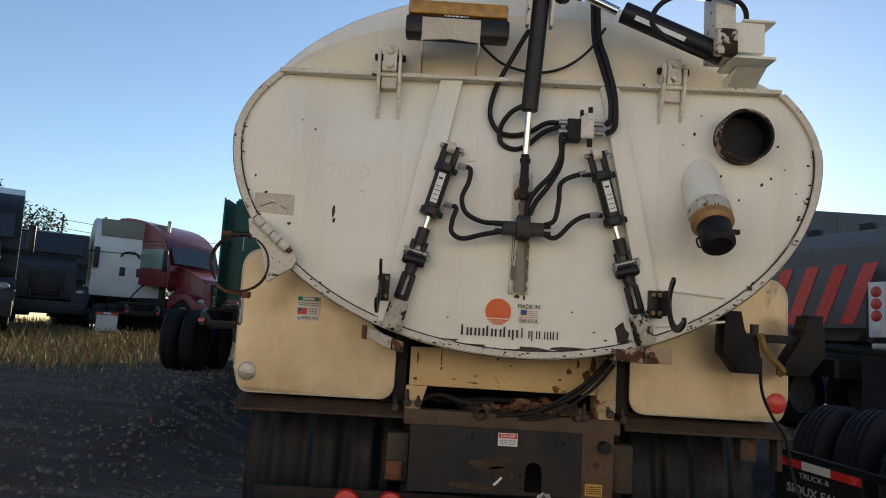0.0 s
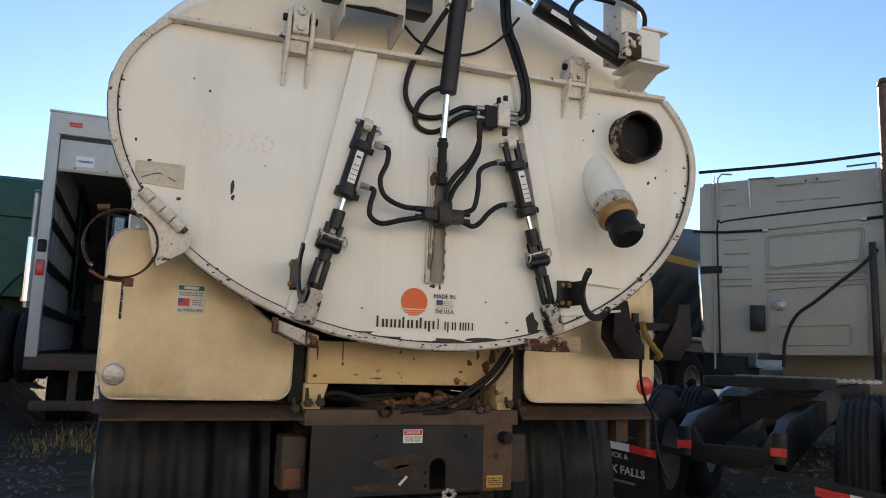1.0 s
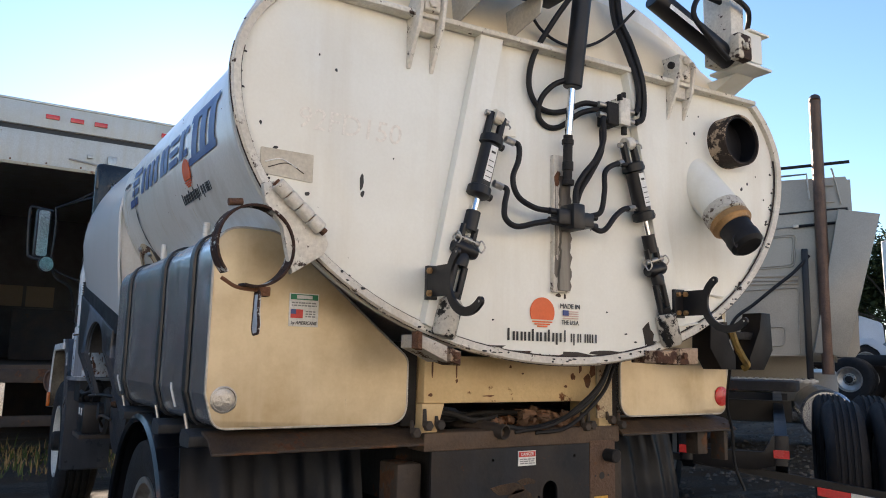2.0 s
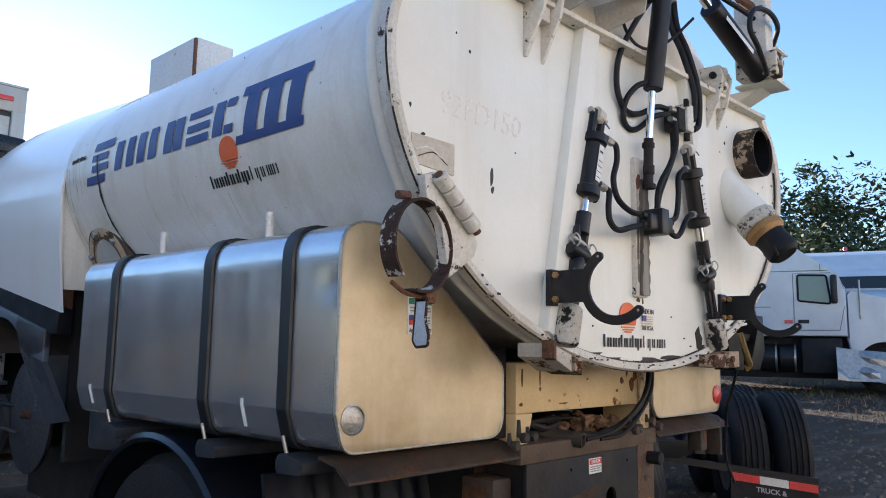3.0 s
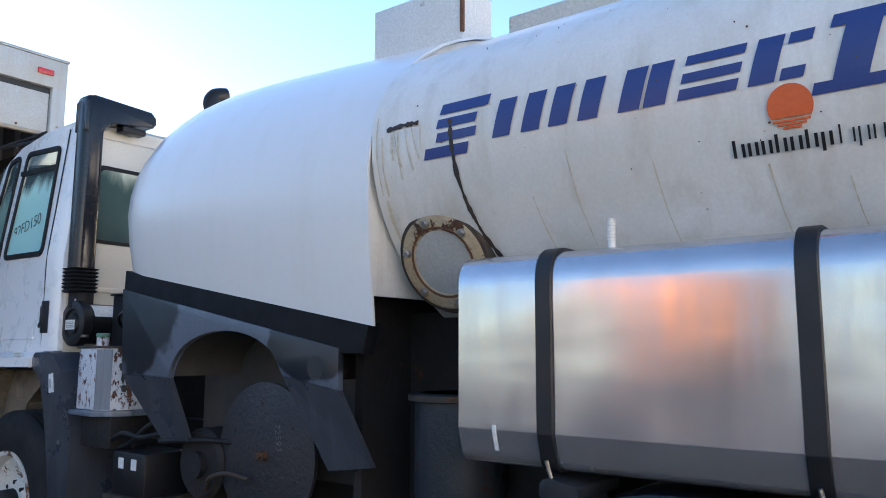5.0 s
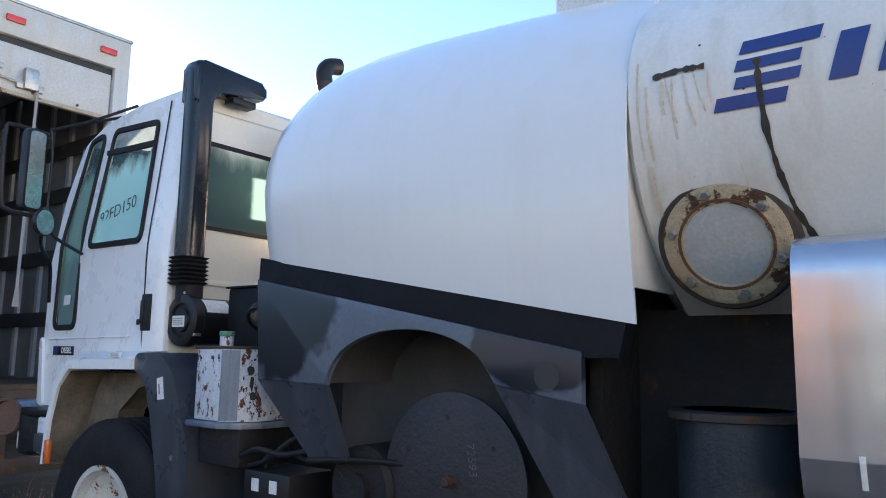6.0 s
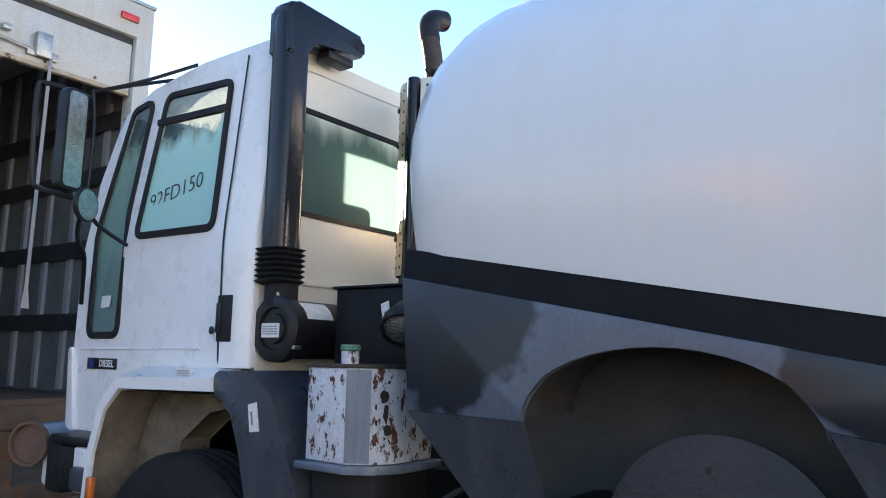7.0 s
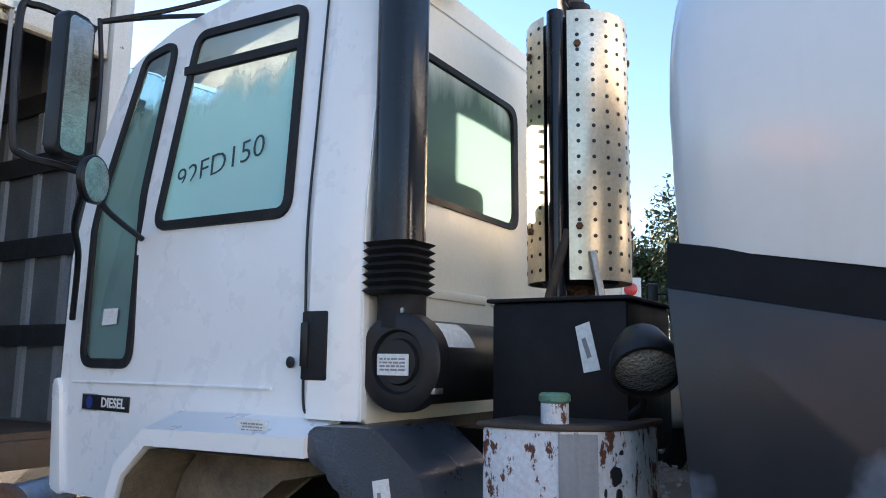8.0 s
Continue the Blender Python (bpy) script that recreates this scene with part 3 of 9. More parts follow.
def tree(x, y, h, w, seed, leaves=2600, size=0.16, bare=0.25, label="leafy roadside tree against the sky"):
    """Tapered trunk, limbs, and a crown of many small leaves in uneven clumps."""
    r = random.Random(seed)
    z0 = land(x, y) - 0.1
    t = thing("tree", (x, y, z0), label, "tree", "trees round the yard")
    bm = hose(B(), [(x, y, z0), (x + r.uniform(-.2, .2), y, z0 + h * 0.3), (x + r.uniform(-.3, .3), y, z0 + h * 0.6)], h * 0.022, 8, 3)
    ends = []
    for k in range(9):
        a, zz = r.uniform(0, 6.28), z0 + h * r.uniform(bare, 0.6)
        e = Vector((x + math.cos(a) * w * r.uniform(0.25, 0.5), y + math.sin(a) * w * r.uniform(0.25, 0.5), zz + h * r.uniform(0.12, 0.35)))
        hose(bm, [(x, y, zz), (x * 0.5 + e.x * 0.5, y * 0.5 + e.y * 0.5, zz * 0.4 + e.z * 0.6), e], h * 0.008, 6, 3)
        ends.append(e)
    part("trunk", bm, BARK, t)
    verts, faces, idx = [], [], []
    clumps = []
    for e in ends + [Vector((x, y, z0 + h * 0.8))] * 2:
        for _ in range(6):
            clumps.append((e + Vector((r.gauss(0, w * 0.13), r.gauss(0, w * 0.13), r.gauss(0, h * 0.09))), w * r.uniform(0.07, 0.16)))
    for _ in range(leaves):
        c, cr = r.choice(clumps)
        d = Vector((r.gauss(0, 1), r.gauss(0, 1), r.gauss(0, 1))).normalized()
        p = c + d * cr * 1.7 * r.random() ** 0.45
        a, b = Vector((r.gauss(0, 1), r.gauss(0, 1), r.gauss(0, 0.7))).normalized(), Vector((r.gauss(0, 1), r.gauss(0, 1), r.gauss(0, 0.7))).normalized()
        s = size * r.uniform(0.5, 1.2)
        k = len(verts)
        verts.extend([p - a * s, p + b * s * 0.5, p + a * s, p - b * s * 0.5])
        faces.append((k, k + 1, k + 2, k + 3))
        idx.append(r.choice((0, 0, 1, 1, 2)))
    me = bpy.data.meshes.new("crown")
    me.from_pydata([tuple(v) for v in verts], [], faces)
    for m_ in LEAF:
        me.materials.append(m_)
    me.polygons.foreach_set("material_index", idx)
    part("crown", me, LEAF[0], t)
    return t


for i, (x, y, h, w) in enumerate([(-50, 60, 13.5, 11), (-44, 62, 12.5, 11), (-39, 64, 9.5, 9), (-57, 58, 13, 12), (-53, 72, 12, 12), (-34, 78, 7.0, 8), (-28, 74, 6, 8), (-24, 80, 6.5, 6), (-19, 82, 6.5, 8), (-14, 84, 5.5, 7),
                                  (40, 62, 9, 9), (46, 56, 10.5, 9), (52, 60, 11.5, 11), (34, 66, 8, 9), (58, 48, 11, 10), (64, 40, 10, 10),
                                  (41, 15.2, 10.6, 6.2), (46, 19.5, 8.0, 6), (42.5, 9.6, 10.4, 6.8), (46, 25, 8.0, 8), (44, 4.5, 9.5, 8), (60, 13, 6.0, 8), (37.5, 12.5, 5.0, 9), (38.5, 8.0, 5.5, 9), (38.5, 2.5, 5.0, 9), (48, 34, 9, 9),
                                  (31, 48, 6.5, 8), (36, 49, 7.5, 8)]):
    tree(x, y, h, w, 40 + i, 9000 if 40 < x < 47 and y < 20 else 12000 if 37 < x < 39 else 26000 if abs(x) > 30 else (12000 if h > 8 else 7000), 0.2 if abs(x) > 30 else (0.16 if h > 8 else 0.13), 0.06 if 37 < x < 39 else 0.25)

# power line behind the left row
pl = thing("power_line", (-26, 52, land(-26, 52)), "thin poles with overhead cables beyond the trucks", "power line")
for x, y in ((-27.5, 50), (-25.5, 52), (-22.5, 54)):
    part("pole", cyl(B(), (x, y, land(x, y)), (x, y, 9.0), 0.07, n=8), BARK, pl)
for z in (8.6, 8.0, 6.2):
    part("cable", hose(B(), [(-60, 40, z + 1.2), (-40, 46, z - 0.2), (-27.5, 50, z), (-15, 56, z - 0.6), (10, 66, z)], 0.018, 5, 5), "black", pl)
# ---- the vacuum truck ----
def wheel(parent, c, out=-1, R=0.52, W=0.28, rim="steel", label="", n=40):
    """A tyre with ribs, its rim and hub, on the axis x; out: the side that the rim faces."""
    x, y, z = c
    h = W / 2
    prof = [(-h + 0.02, 0.29), (-h, 0.36), (-h, 0.44), (-h + 0.02, R - 0.03), (-h + 0.05, R - 0.004)]
    for i in range(4):
        s = -h + 0.05 + (W - 0.1) * (i + 0.5) / 4
        prof += [(s - 0.012, R), (s - 0.008, R - 0.014), (s + 0.008, R - 0.014), (s + 0.012, R)]
    prof += [(h - 0.05, R - 0.004), (h - 0.02, R - 0.03), (h, 0.44), (h, 0.36), (h - 0.02, 0.29)]
    prof.append(prof[0])
    t = part("tyre", spin(B(), c, (1, 0, 0), prof, n, False, False), "tyre", parent, label)
    bm = spin(B(), c, (out, 0, 0), [(-h + 0.03, 0.285), (h - 0.03, 0.295), (h - 0.01, 0.295), (h - 0.012, 0.27), (h - 0.06, 0.25), (h - 0.10, 0.14), (h - 0.06, 0.12), (h - 0.055, 0.05)], n)
    part("rim", bm, rim, t)
    bm = spin(B(), c, (out, 0, 0), [(h - 0.10, 0.085), (h + 0.01, 0.08), (h + 0.03, 0.06), (h + 0.03, 0.0)], 16, True, False)
    for k in range(8):
        a = k * math.pi / 4
        bolt(bm, (x + out * (h - 0.085), y + 0.115 * math.cos(a), z + 0.115 * math.sin(a)), (out, 0, 0), 0.014, 0.03)
    part("hub", bm, "dark", t)
    return t


truck = thing("vacuum_truck", (CX, 6.0, G), "worn white vacuum tanker truck with oval tank and aluminium side tanks", "truck")
TA, TU, TL, TZ = 1.19, 0.612, 0.80, 2.22   # half width, rise above, drop below, height of the tank's middle
HU = 0.74       # rise of the rear head, which stands higher than the shell


def oval(y, a, bu, bl, n=72):
    return [(CX + a * math.cos(k * 2 * math.pi / n), y, TZ + (bu if math.sin(k * 2 * math.pi / n) > 0 else bl) * math.sin(k * 2 * math.pi / n)) for k in range(n)]


# tank shell, with a rolled front head and a welded seam
loops = [oval(y, TA * s, TU * s, TL * s) for y, s in ((3.43, 1.0), (3.9, 1.0), (4.6, 1.0), (5.2, 1.0), (5.56, 1.0), (5.630, 1.0), (5.652, 0.975), (5.70, 0.93), (5.75, 0.80), (5.78, 0.6))]
tank = part("tank_shell", rings(B(), loops), "tank", truck, "white oval steel tank with dirt streaks and rust scars")
# flange ring at the rear of the shell
bm = B()
rings(bm, [oval(y, TA + d, HU + d * 0.6, TL + d) for y, d in ((3.456, -0.16), (3.458, 0.03), (3.454, 0.047), (3.443, 0.060), (3.427, 0.065), (3.411, 0.060), (3.401, 0.047), (3.398, 0.03), (3.398, -0.16))], True, False, False)
part("rear_flange", bm, "tank", tank, "white flange with rust spots")
def door_lean(x):
    return 0.062 * max(0.0, x + 0.35)


# upper rear face: slopes from the hinge ledge up to the rim
n = 40
rim_pts, low_pts = [], []
for k in range(n + 1):
    a = radians(24) + (math.pi - radians(48)) * k / n
    x, z = CX + (TA + 0.03) * math.cos(a), TZ + (HU + 0.03) * math.sin(a)
    rim_pts.append((x, 3.44, z))
    x = CX + 1.10 * math.cos(math.pi * k / n)
    low_pts.append((x, 3.345 - door_lean(x), 2.525))
mids = [[tuple(Vector(p).lerp(Vector(q), s) + Vector((0, -0.02 * math.sin(math.pi * s), 0))) for p, q in zip(low_pts, rim_pts)] for s in (0, 0.33, 0.66, 1)]
part("upper_rear_face", rings(B(), mids, False), "headcream", tank, "sloping rear face above the door hinge, warm bounce light in its cream")

# rear door
DA, DU, DL, CH = 1.265, 0.62, 0.865, 2.525


def door_outline(n=110):
    out = []
    for k in range(n):
        a = k * 2 * math.pi / n
        x, z = CX + DA * math.cos(a), TZ + (DU if math.sin(a) > 0 else DL) * math.sin(a)
        if z > CH:
            continue
        out.append((x + 0.012 * max(0.0, math.cos(a)) * (1 + math.sin(a)), z))
    return out


outline = door_outline()
bm = prism(B(), outline, "y", 3.345, 3.380, 0.006)
for x in (-0.35, 0.5):
    bmesh.ops.bisect_plane(bm, geom=bm.verts[:] + bm.edges[:] + bm.faces[:], plane_co=(x, 0, 0), plane_no=(1, 0, 0))
door = part("rear_door", bm, "door", truck, "white oval rear door, paint chipped along the rim")
# raised lip all round, open at the ledge
start = min(range(len(outline)), key=lambda i: abs(outline[i][1] - CH) + (0 if outline[i][0] < CX else 9))
path = outline[start:] + outline[:start]
bm = B()
lip = list(path)
loops = []
for (x, z) in lip:
    d = Vector((x - CX, (z - TZ) * 1.6)).normalized()
    loops.append([(x - d.x * 0.022, 3.352, z - d.y * 0.022), (x - d.x * 0.020, 3.326, z - d.y * 0.020), (x + d.x * 0.004, 3.320, z + d.y * 0.004), (x + d.x * 0.010, 3.328, z + d.y * 0.010), (x + d.x * 0.004, 3.376, z + d.y * 0.004), (x - d.x * 0.01, 3.380, z - d.y * 0.01)])
rings(bm, loops)
part("door_rim", bm, "chipped", door, "chipped white rim with rust")
low = [(x, z) for x, z in lip if z < 2.3]
for off, y, r, name in ((0.021, 3.338, 0.0045, "rust_seam"), (-0.010, 3.332, 0.0035, "rim_edge")):
    pts = []
    for x, z in low:
        d = Vector((x - CX, (z - TZ) * 1.6)).normalized()
        pts.append((x - d.x * off, y, z - d.y * off))
    part(name, hose(B(), pts, r, 5, smooth=False), M["rimrust"], door, "dark rust line along the rim")
bm = B()
loops = []
for k in range(81):
    a = radians(165 + 210 * k / 80)
    e = Vector((math.cos(a), 0, math.sin(a)))
    b = DL - 0.05 if e.z < 0 else DU - 0.02
    loops.append([(CX + (DA - 0.05 + d) * e.x, y, TZ + (b + d) * e.z) for y, d in ((3.376, -0.02), (3.378, 0.022), (3.400, 0.018), (3.402, -0.02))])
part("gasket", rings(bm, loops), "rubber", door, "black door gasket")
bm = box(B(), -0.73, 1.47, 3.305, 3.36, CH - 0.006, CH + 0.014, 0.004)
part("hinge_ledge", bm, "chipped", door, "white ledge with rust at its seams")
# two flat stiffeners
for pts in (((-0.030, 2.52), (0.066, 2.52), (-0.140, 1.435), (-0.232, 1.475)), ((0.668, 2.52), (0.748, 2.52), (0.950, 1.60), (0.872, 1.56))):
    q = [pts[0], pts[3], pts[2], pts[1]]
    part("stiffener", prism(B(), q, "y", 3.305, 3.347, 0.004), "door", door)
# mounting pads behind the hydraulic cylinders
for cx, cz, w, h, tilt in ((0.075, 2.235, 0.07, 0.075, 0.15),):
    q = [(cx - w, cz - h), (cx + w, cz - h + tilt * 0.1), (cx + w, cz + h - tilt * 0.2), (cx - w, cz + h)]
    part("mounting_pad", prism(B(), q, "y", 3.338, 3.347, 0.002), "door", door)
# scars and paint chips
bm = hose(B(), [(-0.78, 3.340, 1.94), (-0.73, 3.340, 1.955), (-0.68, 3.340, 1.935)], 0.0022, 5)
part("plate_scratch", bm, "paper", door, "white scratch")
bm = hose(B(), [(-0.77, 3.340, 1.925), (-0.71, 3.340, 1.945), (-0.655, 3.340, 1.92)], 0.0016, 5)
part("plate_scratch", bm, "frame", door, "brown scratch")
rnd = random.Random(4)


def blot(bm, x, z, w, h, y=3.3435, seed=0):
    r2 = random.Random(seed)
    pts = []
    for k in range(9):
        a = k * 2 * math.pi / 9
        s = r2.uniform(0.55, 1.1)
        pts.append((x + w * s * math.cos(a), z + h * s * math.sin(a)))
    return prism(bm, pts, "y", y, y + 0.003)


bm = B()
for i, (x, z, w, h) in enumerate([(-0.455, 1.925, 0.008, 0.036), (-0.45, 1.885, 0.009, 0.012), (-0.64, 1.86, 0.008, 0.009), (-0.80, 2.06, 0.006, 0.008), (-0.62, 2.32, 0.004, 0.005), (-0.56, 2.28, 0.005, 0.006),
                                  (-0.75, 1.99, 0.010, 0.006), (-0.34, 2.02, 0.004, 0.004), (0.06, 1.50, 0.006, 0.004), (0.58, 1.55, 0.006, 0.004), (0.68, 1.47, 0.008, 0.004), (0.73, 1.44, 0.010, 0.004),
                                  (1.10, 2.34, 0.008, 0.009), (1.13, 2.42, 0.004, 0.005), (1.06, 2.41, 0.003, 0.003), (1.42, 2.36, 0.007, 0.007), (1.47, 2.30, 0.009, 0.006), (1.40, 2.13, 0.008, 0.010), (1.44, 2.16, 0.006, 0.009),
                                  (1.30, 2.06, 0.005, 0.008), (1.55, 2.10, 0.004, 0.004), (1.22, 2.16, 0.007, 0.007), (1.13, 2.08, 0.012, 0.006), (1.15, 2.03, 0.010, 0.008), (1.05, 2.29, 0.004, 0.004), (1.50, 2.2, 0.004, 0.004)]):
    blot(bm, x, z, w, h, seed=i)
for i in range(70):
    a = rnd.uniform(math.pi * 0.93, math.pi * 2.05)
    s = rnd.uniform(0.972, 0.995)
    blot(bm, CX + DA * s * math.cos(a), TZ + DL * s * math.sin(a), rnd.uniform(0.003, 0.009), rnd.uniform(0.003, 0.008), seed=100 + i)
for i in range(55):
    a = rnd.uniform(math.pi * 1.12, math.pi * 1.88)
    s = rnd.uniform(0.984, 1.002)
    blot(bm, CX + DA * s * math.cos(a), TZ + DL * s * math.sin(a), rnd.uniform(0.003, 0.012), rnd.uniform(0.002, 0.005), 3.3185, 600 + i)
tagged(part("paint_chip", bm, "ink", door, "bare dark spots where paint has chipped off"), kind="stuff")
bm = B()
for i, (x, z, w, h) in enumerate([(0.345, 1.602, 0.014, 0.010), (0.375, 1.600, 0.006, 0.012), (0.80, 1.475, 0.030, 0.050), (0.825, 1.43, 0.035, 0.022), (-0.205, 1.50, 0.018, 0.035), (0.05, 1.405, 0.08, 0.010), (0.58, 1.395, 0.09, 0.012), (0.16, 1.39, 0.1, 0.009), (0.42, 1.385, 0.10, 0.012), (0.30, 1.375, 0.12, 0.008)]):
    blot(bm, x, z, w, h, seed=50 + i)
tagged(part("grease_stain", bm, "frame", door, "greasy dark stains below the slide bar"), kind="stuff")
bm = prism(B(), rounded([(-0.795, 1.905), (-0.625, 1.895), (-0.625, 1.985), (-0.795, 1.985)], 0.004), "y", 3.341, 3.346)
part("faded_plate", bm, "faded", door, "scratched beige decal remains")
# marks drawn by hand, almost washed off
me = words("92FD150", 0.10, at(-0.50, 3.3447, 2.10) @ REAR, 1.0, 0.1)
part("faint_writing", me, mat("washed_out_marker", (0.80, 0.765, 0.685), 0.42, bump=0.0), door, "faint washed-off marker writing")


def maker_mark(parent, m, s):
    """Round orange mark with lines below it and a row of letter-high bars; m maps the mark's plane onto the surface."""
    def fit_on(bm):
        for v in bm.verts:
            v.co = m(v.co)
        return bm
    bm = B()
    pts = [(s * 0.054 * math.cos(a), s * 0.054 * math.sin(a)) for a in [radians(-30 + 240 * k / 30) for k in range(31)]]
    prism(bm, pts, "y", -0.0025, 0.0)
    for z, w in ((-0.0345, 0.044), (-0.043, 0.034), (-0.051, 0.022)):
        box(bm, -w * s, w * s, -0.0025, 0, (z - 0.0028) * s, (z + 0.0022) * s)
    part("round_mark", fit_on(bm), "orange", parent, "round orange sun mark with thin lines", 0)
    bm = B()
    x = -0.150 * s
    for i, (w, asc) in enumerate([(0.030, 2), (0.026, 1), (0.026, 1), (0.028, 2), (0.028, 1), (0.028, 2), (0.026, 0), (0.034, 2), (0.024, 0), (0.026, 1), (0.016, 1), (0.022, 1)]):
        light = i > 6
        t = (0.0035 if light else 0.006) * s
        z0, z1 = (-0.105 if asc else -0.116) * s, (-0.062 if asc == 2 else -0.073) * s
        box(bm, x, x + t * 1.3, -0.002, 0, z0, z1)
        box(bm, x + w * s - t * 1.3, x + w * s, -0.002, 0, -0.105 * s, -0.073 * s)
        x += (w + 0.0075) * s + (0.006 * s if i == 6 else 0)
    tagged(part("letter_bar", fit_on(bm), "ink", parent, "row of thin black letter-high bars", 0), kind="stuff")


maker_mark(door, lambda v: Vector((0.270 + v.x, 3.3425 + v.y, 1.536 + v.z)), 1.0)
part("round_mark_print", words("MADE IN", 0.026, at(0.396, 3.3405, 1.562) @ REAR, 0.9), "ink", door)
part("round_mark_print", words("THE U.S.A.", 0.024, at(0.398, 3.3405, 1.502) @ REAR, 0.75), "ink", door)
part("flag_print", box(B(), 0.364, 0.388, 3.3385, 3.3435, 1.528, 1.548), "blue", door)
bm = B()
for i in range(4):
    box(bm, 0.390 if i > 1 else 0.364, 0.434, 3.3390, 3.3435, 1.517 + 0.0085 * i, 1.520 + 0.0085 * i)
part("flag_stripes", bm, M["palered"], door)
# grime line with two flat bars at lower right of the door
for z0, z1 in ((1.665, 1.645), (1.51, 1.545)):
    part("welded_strip", hose(B(), [(0.95, 3.338, z0), (1.10, 3.338, (z0 + z1) / 2), (1.24, 3.338, z1)], 0.006, 6), "door", door)

# the door stands further and further out towards its right
for ob in (door, *door.children):
    for v in ob.data.vertices:
        v.co.y -= door_lean(v.co.x)
        if v.co.x > 0.5:
            v.co.x = 0.5 + (v.co.x - 0.5) * 0.946

# hinge brackets of the door
for hx in (-0.252, 0.962):
    prof = [(3.35, 2.345), (3.336, 2.345), (3.265, 2.49), (3.245, 2.60), (3.255, 2.628), (3.295, 2.632), (3.35, 2.56)]
    prof = [(a - door_lean(hx) * 0.7, b) for a, b in prof]
    hb = part("hinge_bracket", prism(prism(B(), prof, "x", hx - 0.052, hx - 0.038, 0.002), prof, "x", hx + 0.038, hx + 0.052, 0.002), "chipped", truck, "white steel hinge bracket")
    part("hinge_lug", prism(B(), rounded([(3.262 - door_lean(hx) * 0.7, 2.535), (3.40, 2.535), (3.40, 2.655), (3.262 - door_lean(hx) * 0.7, 2.652)], 0.012), "x", hx - 0.030, hx + 0.030, 0.003), "chipped", hb)
    part("hinge_base_plate", box(B(), hx - 0.034, hx + 0.034, 3.30 - door_lean(hx) * 0.8, 3.345, 2.47, 2.54, 0.003), "chipped", hb)
    part("hinge_pin", cyl(B(), (hx - 0.066, 3.285 - door_lean(hx) * 0.7, 2.60), (hx + 0.066, 3.285 - door_lean(hx) * 0.7, 2.60), 0.015, n=12), "dark", hb)
    for z in (2.562, 2.625):
        part("hinge_bolt", bolt(B(), (hx, 3.262 - door_lean(hx) * 0.7, z), (0, -1, 0), 0.019, 0.013), "chipped", hb)

# locking cylinders on the door
def ram(top, foot, y):
    """A tie-rod ram with clevis, rod, adjustable link and foot."""
    (x0, z0), (x1, z1) = top, foot
    P = lambda s, dx=0.0, dy=0.0: Vector((x0 + (x1 - x0) * s + dx, y + dy, z0 + (z1 - z0) * s))
    d = (P(1) - P(0)).normalized()
    side = Vector((-d.z, 0, d.x)) if d.z < 0 else Vector((d.z, 0, -d.x))
    b = part("locking_cylinder", cyl(B(), P(0.11), P(0.39), 0.034, n=24), "black", truck, "black hydraulic ram with chrome rod")
    for s in (0.105, 0.35):
        bm = spin(B(), P(s), d, [(0, 0.034), (0.005, 0.043), (0.034, 0.044), (0.040, 0.034)], 18)
        spin(bm, P(s + 0.028) + side * 0.02, side, [(0, 0.014), (0.035, 0.013), (0.037, 0.0)], 10, True, False)
        part("end_cap", bm, "black", b)
    part("rod", cyl(B(), P(0.38), P(0.50), 0.0125, n=14), "chrome", b, "chrome rod")
    bm = B()
    for s in (-1, 1):
        o = side * 0.026 * s
        hose(bm, [P(0.11) + o, P(0.05) + o, P(0.0) + o], 0.0145, 8, smooth=False)
    part("top_clevis", bm, "black", b)
    part("top_lug", spin(B(), P(0.01) - side * 0.018, side, [(0, 0.026), (0.036, 0.026)], 18), "chipped", b)
    bm = spin(B(), P(0.01) - side * 0.05, side, [(0, 0.011), (0.10, 0.011)], 10)
    hose(bm, [P(0.01) + side * 0.05, P(0.03) + side * 0.06 + Vector((0, -0.01, 0)), P(0.045) + side * 0.05 + Vector((0, -0.02, 0))], 0.003, 6)
    part("pin", bm, "steel", b)
    bm = cyl(B(), P(0.47), P(0.56), 0.026, n=16)
    for s in (-1, 1):
        o = side * 0.024 * s
        hose(bm, [P(0.54) + o, P(0.66) + o], 0.013, 6, smooth=False)
    spin(bm, P(0.645) - side * 0.048, side, [(0, 0.02), (0.012, 0.026), (0.084, 0.026), (0.096, 0.02)], 14)
    part("lower_clevis", bm, "black", b)
    bm = B()
    spin(bm, P(0.60) - side * 0.05, side, [(0, 0.012), (0.10, 0.012)], 10)
    for s in (-1, 1):
        q = P(0.60) + side * 0.05 * s
        hose(bm, [q, q + Vector((0.0, -0.02, 0.01)), q + Vector((0.008, -0.028, -0.012)), q + Vector((0, -0.018, -0.03)), q + Vector((-0.006, -0.006, -0.01))], 0.003, 6)
    part("cotter_pin", bm, "steel", b)
    bm = B()
    spin(bm, P(0.66), d, [(0, 0.018), (0.02, 0.026), (0.05, 0.024)], 12)
    for s in (-1, 1):
        o = side * 0.019 * s
        hose(bm, [P(0.72) + o, P(0.86) + o], 0.0125, 8, smooth=False)
    spin(bm, P(0.84), d, [(0, 0.026), (0.035, 0.024), (0.055, 0.013), (0.10, 0.013)], 12)
    part("turnbuckle", bm, "black", b)
    bm = spin(B(), P(0.868), d, [(0, 0.030), (0.012, 0.041), (0.118, 0.042), (0.128, 0.036)], 16)
    part("foot", bm, "sooted", b, "worn white and black foot of the ram")
    bm = B()
    c0, c1 = P(0.165, dy=-0.0355), P(0.33, dy=-0.0355)
    w = side * 0.015
    vs = [bm.verts.new(q) for q in (c0 - w, c0 + w, c1 + w, c1 - w)]
    bm.faces.new(vs)
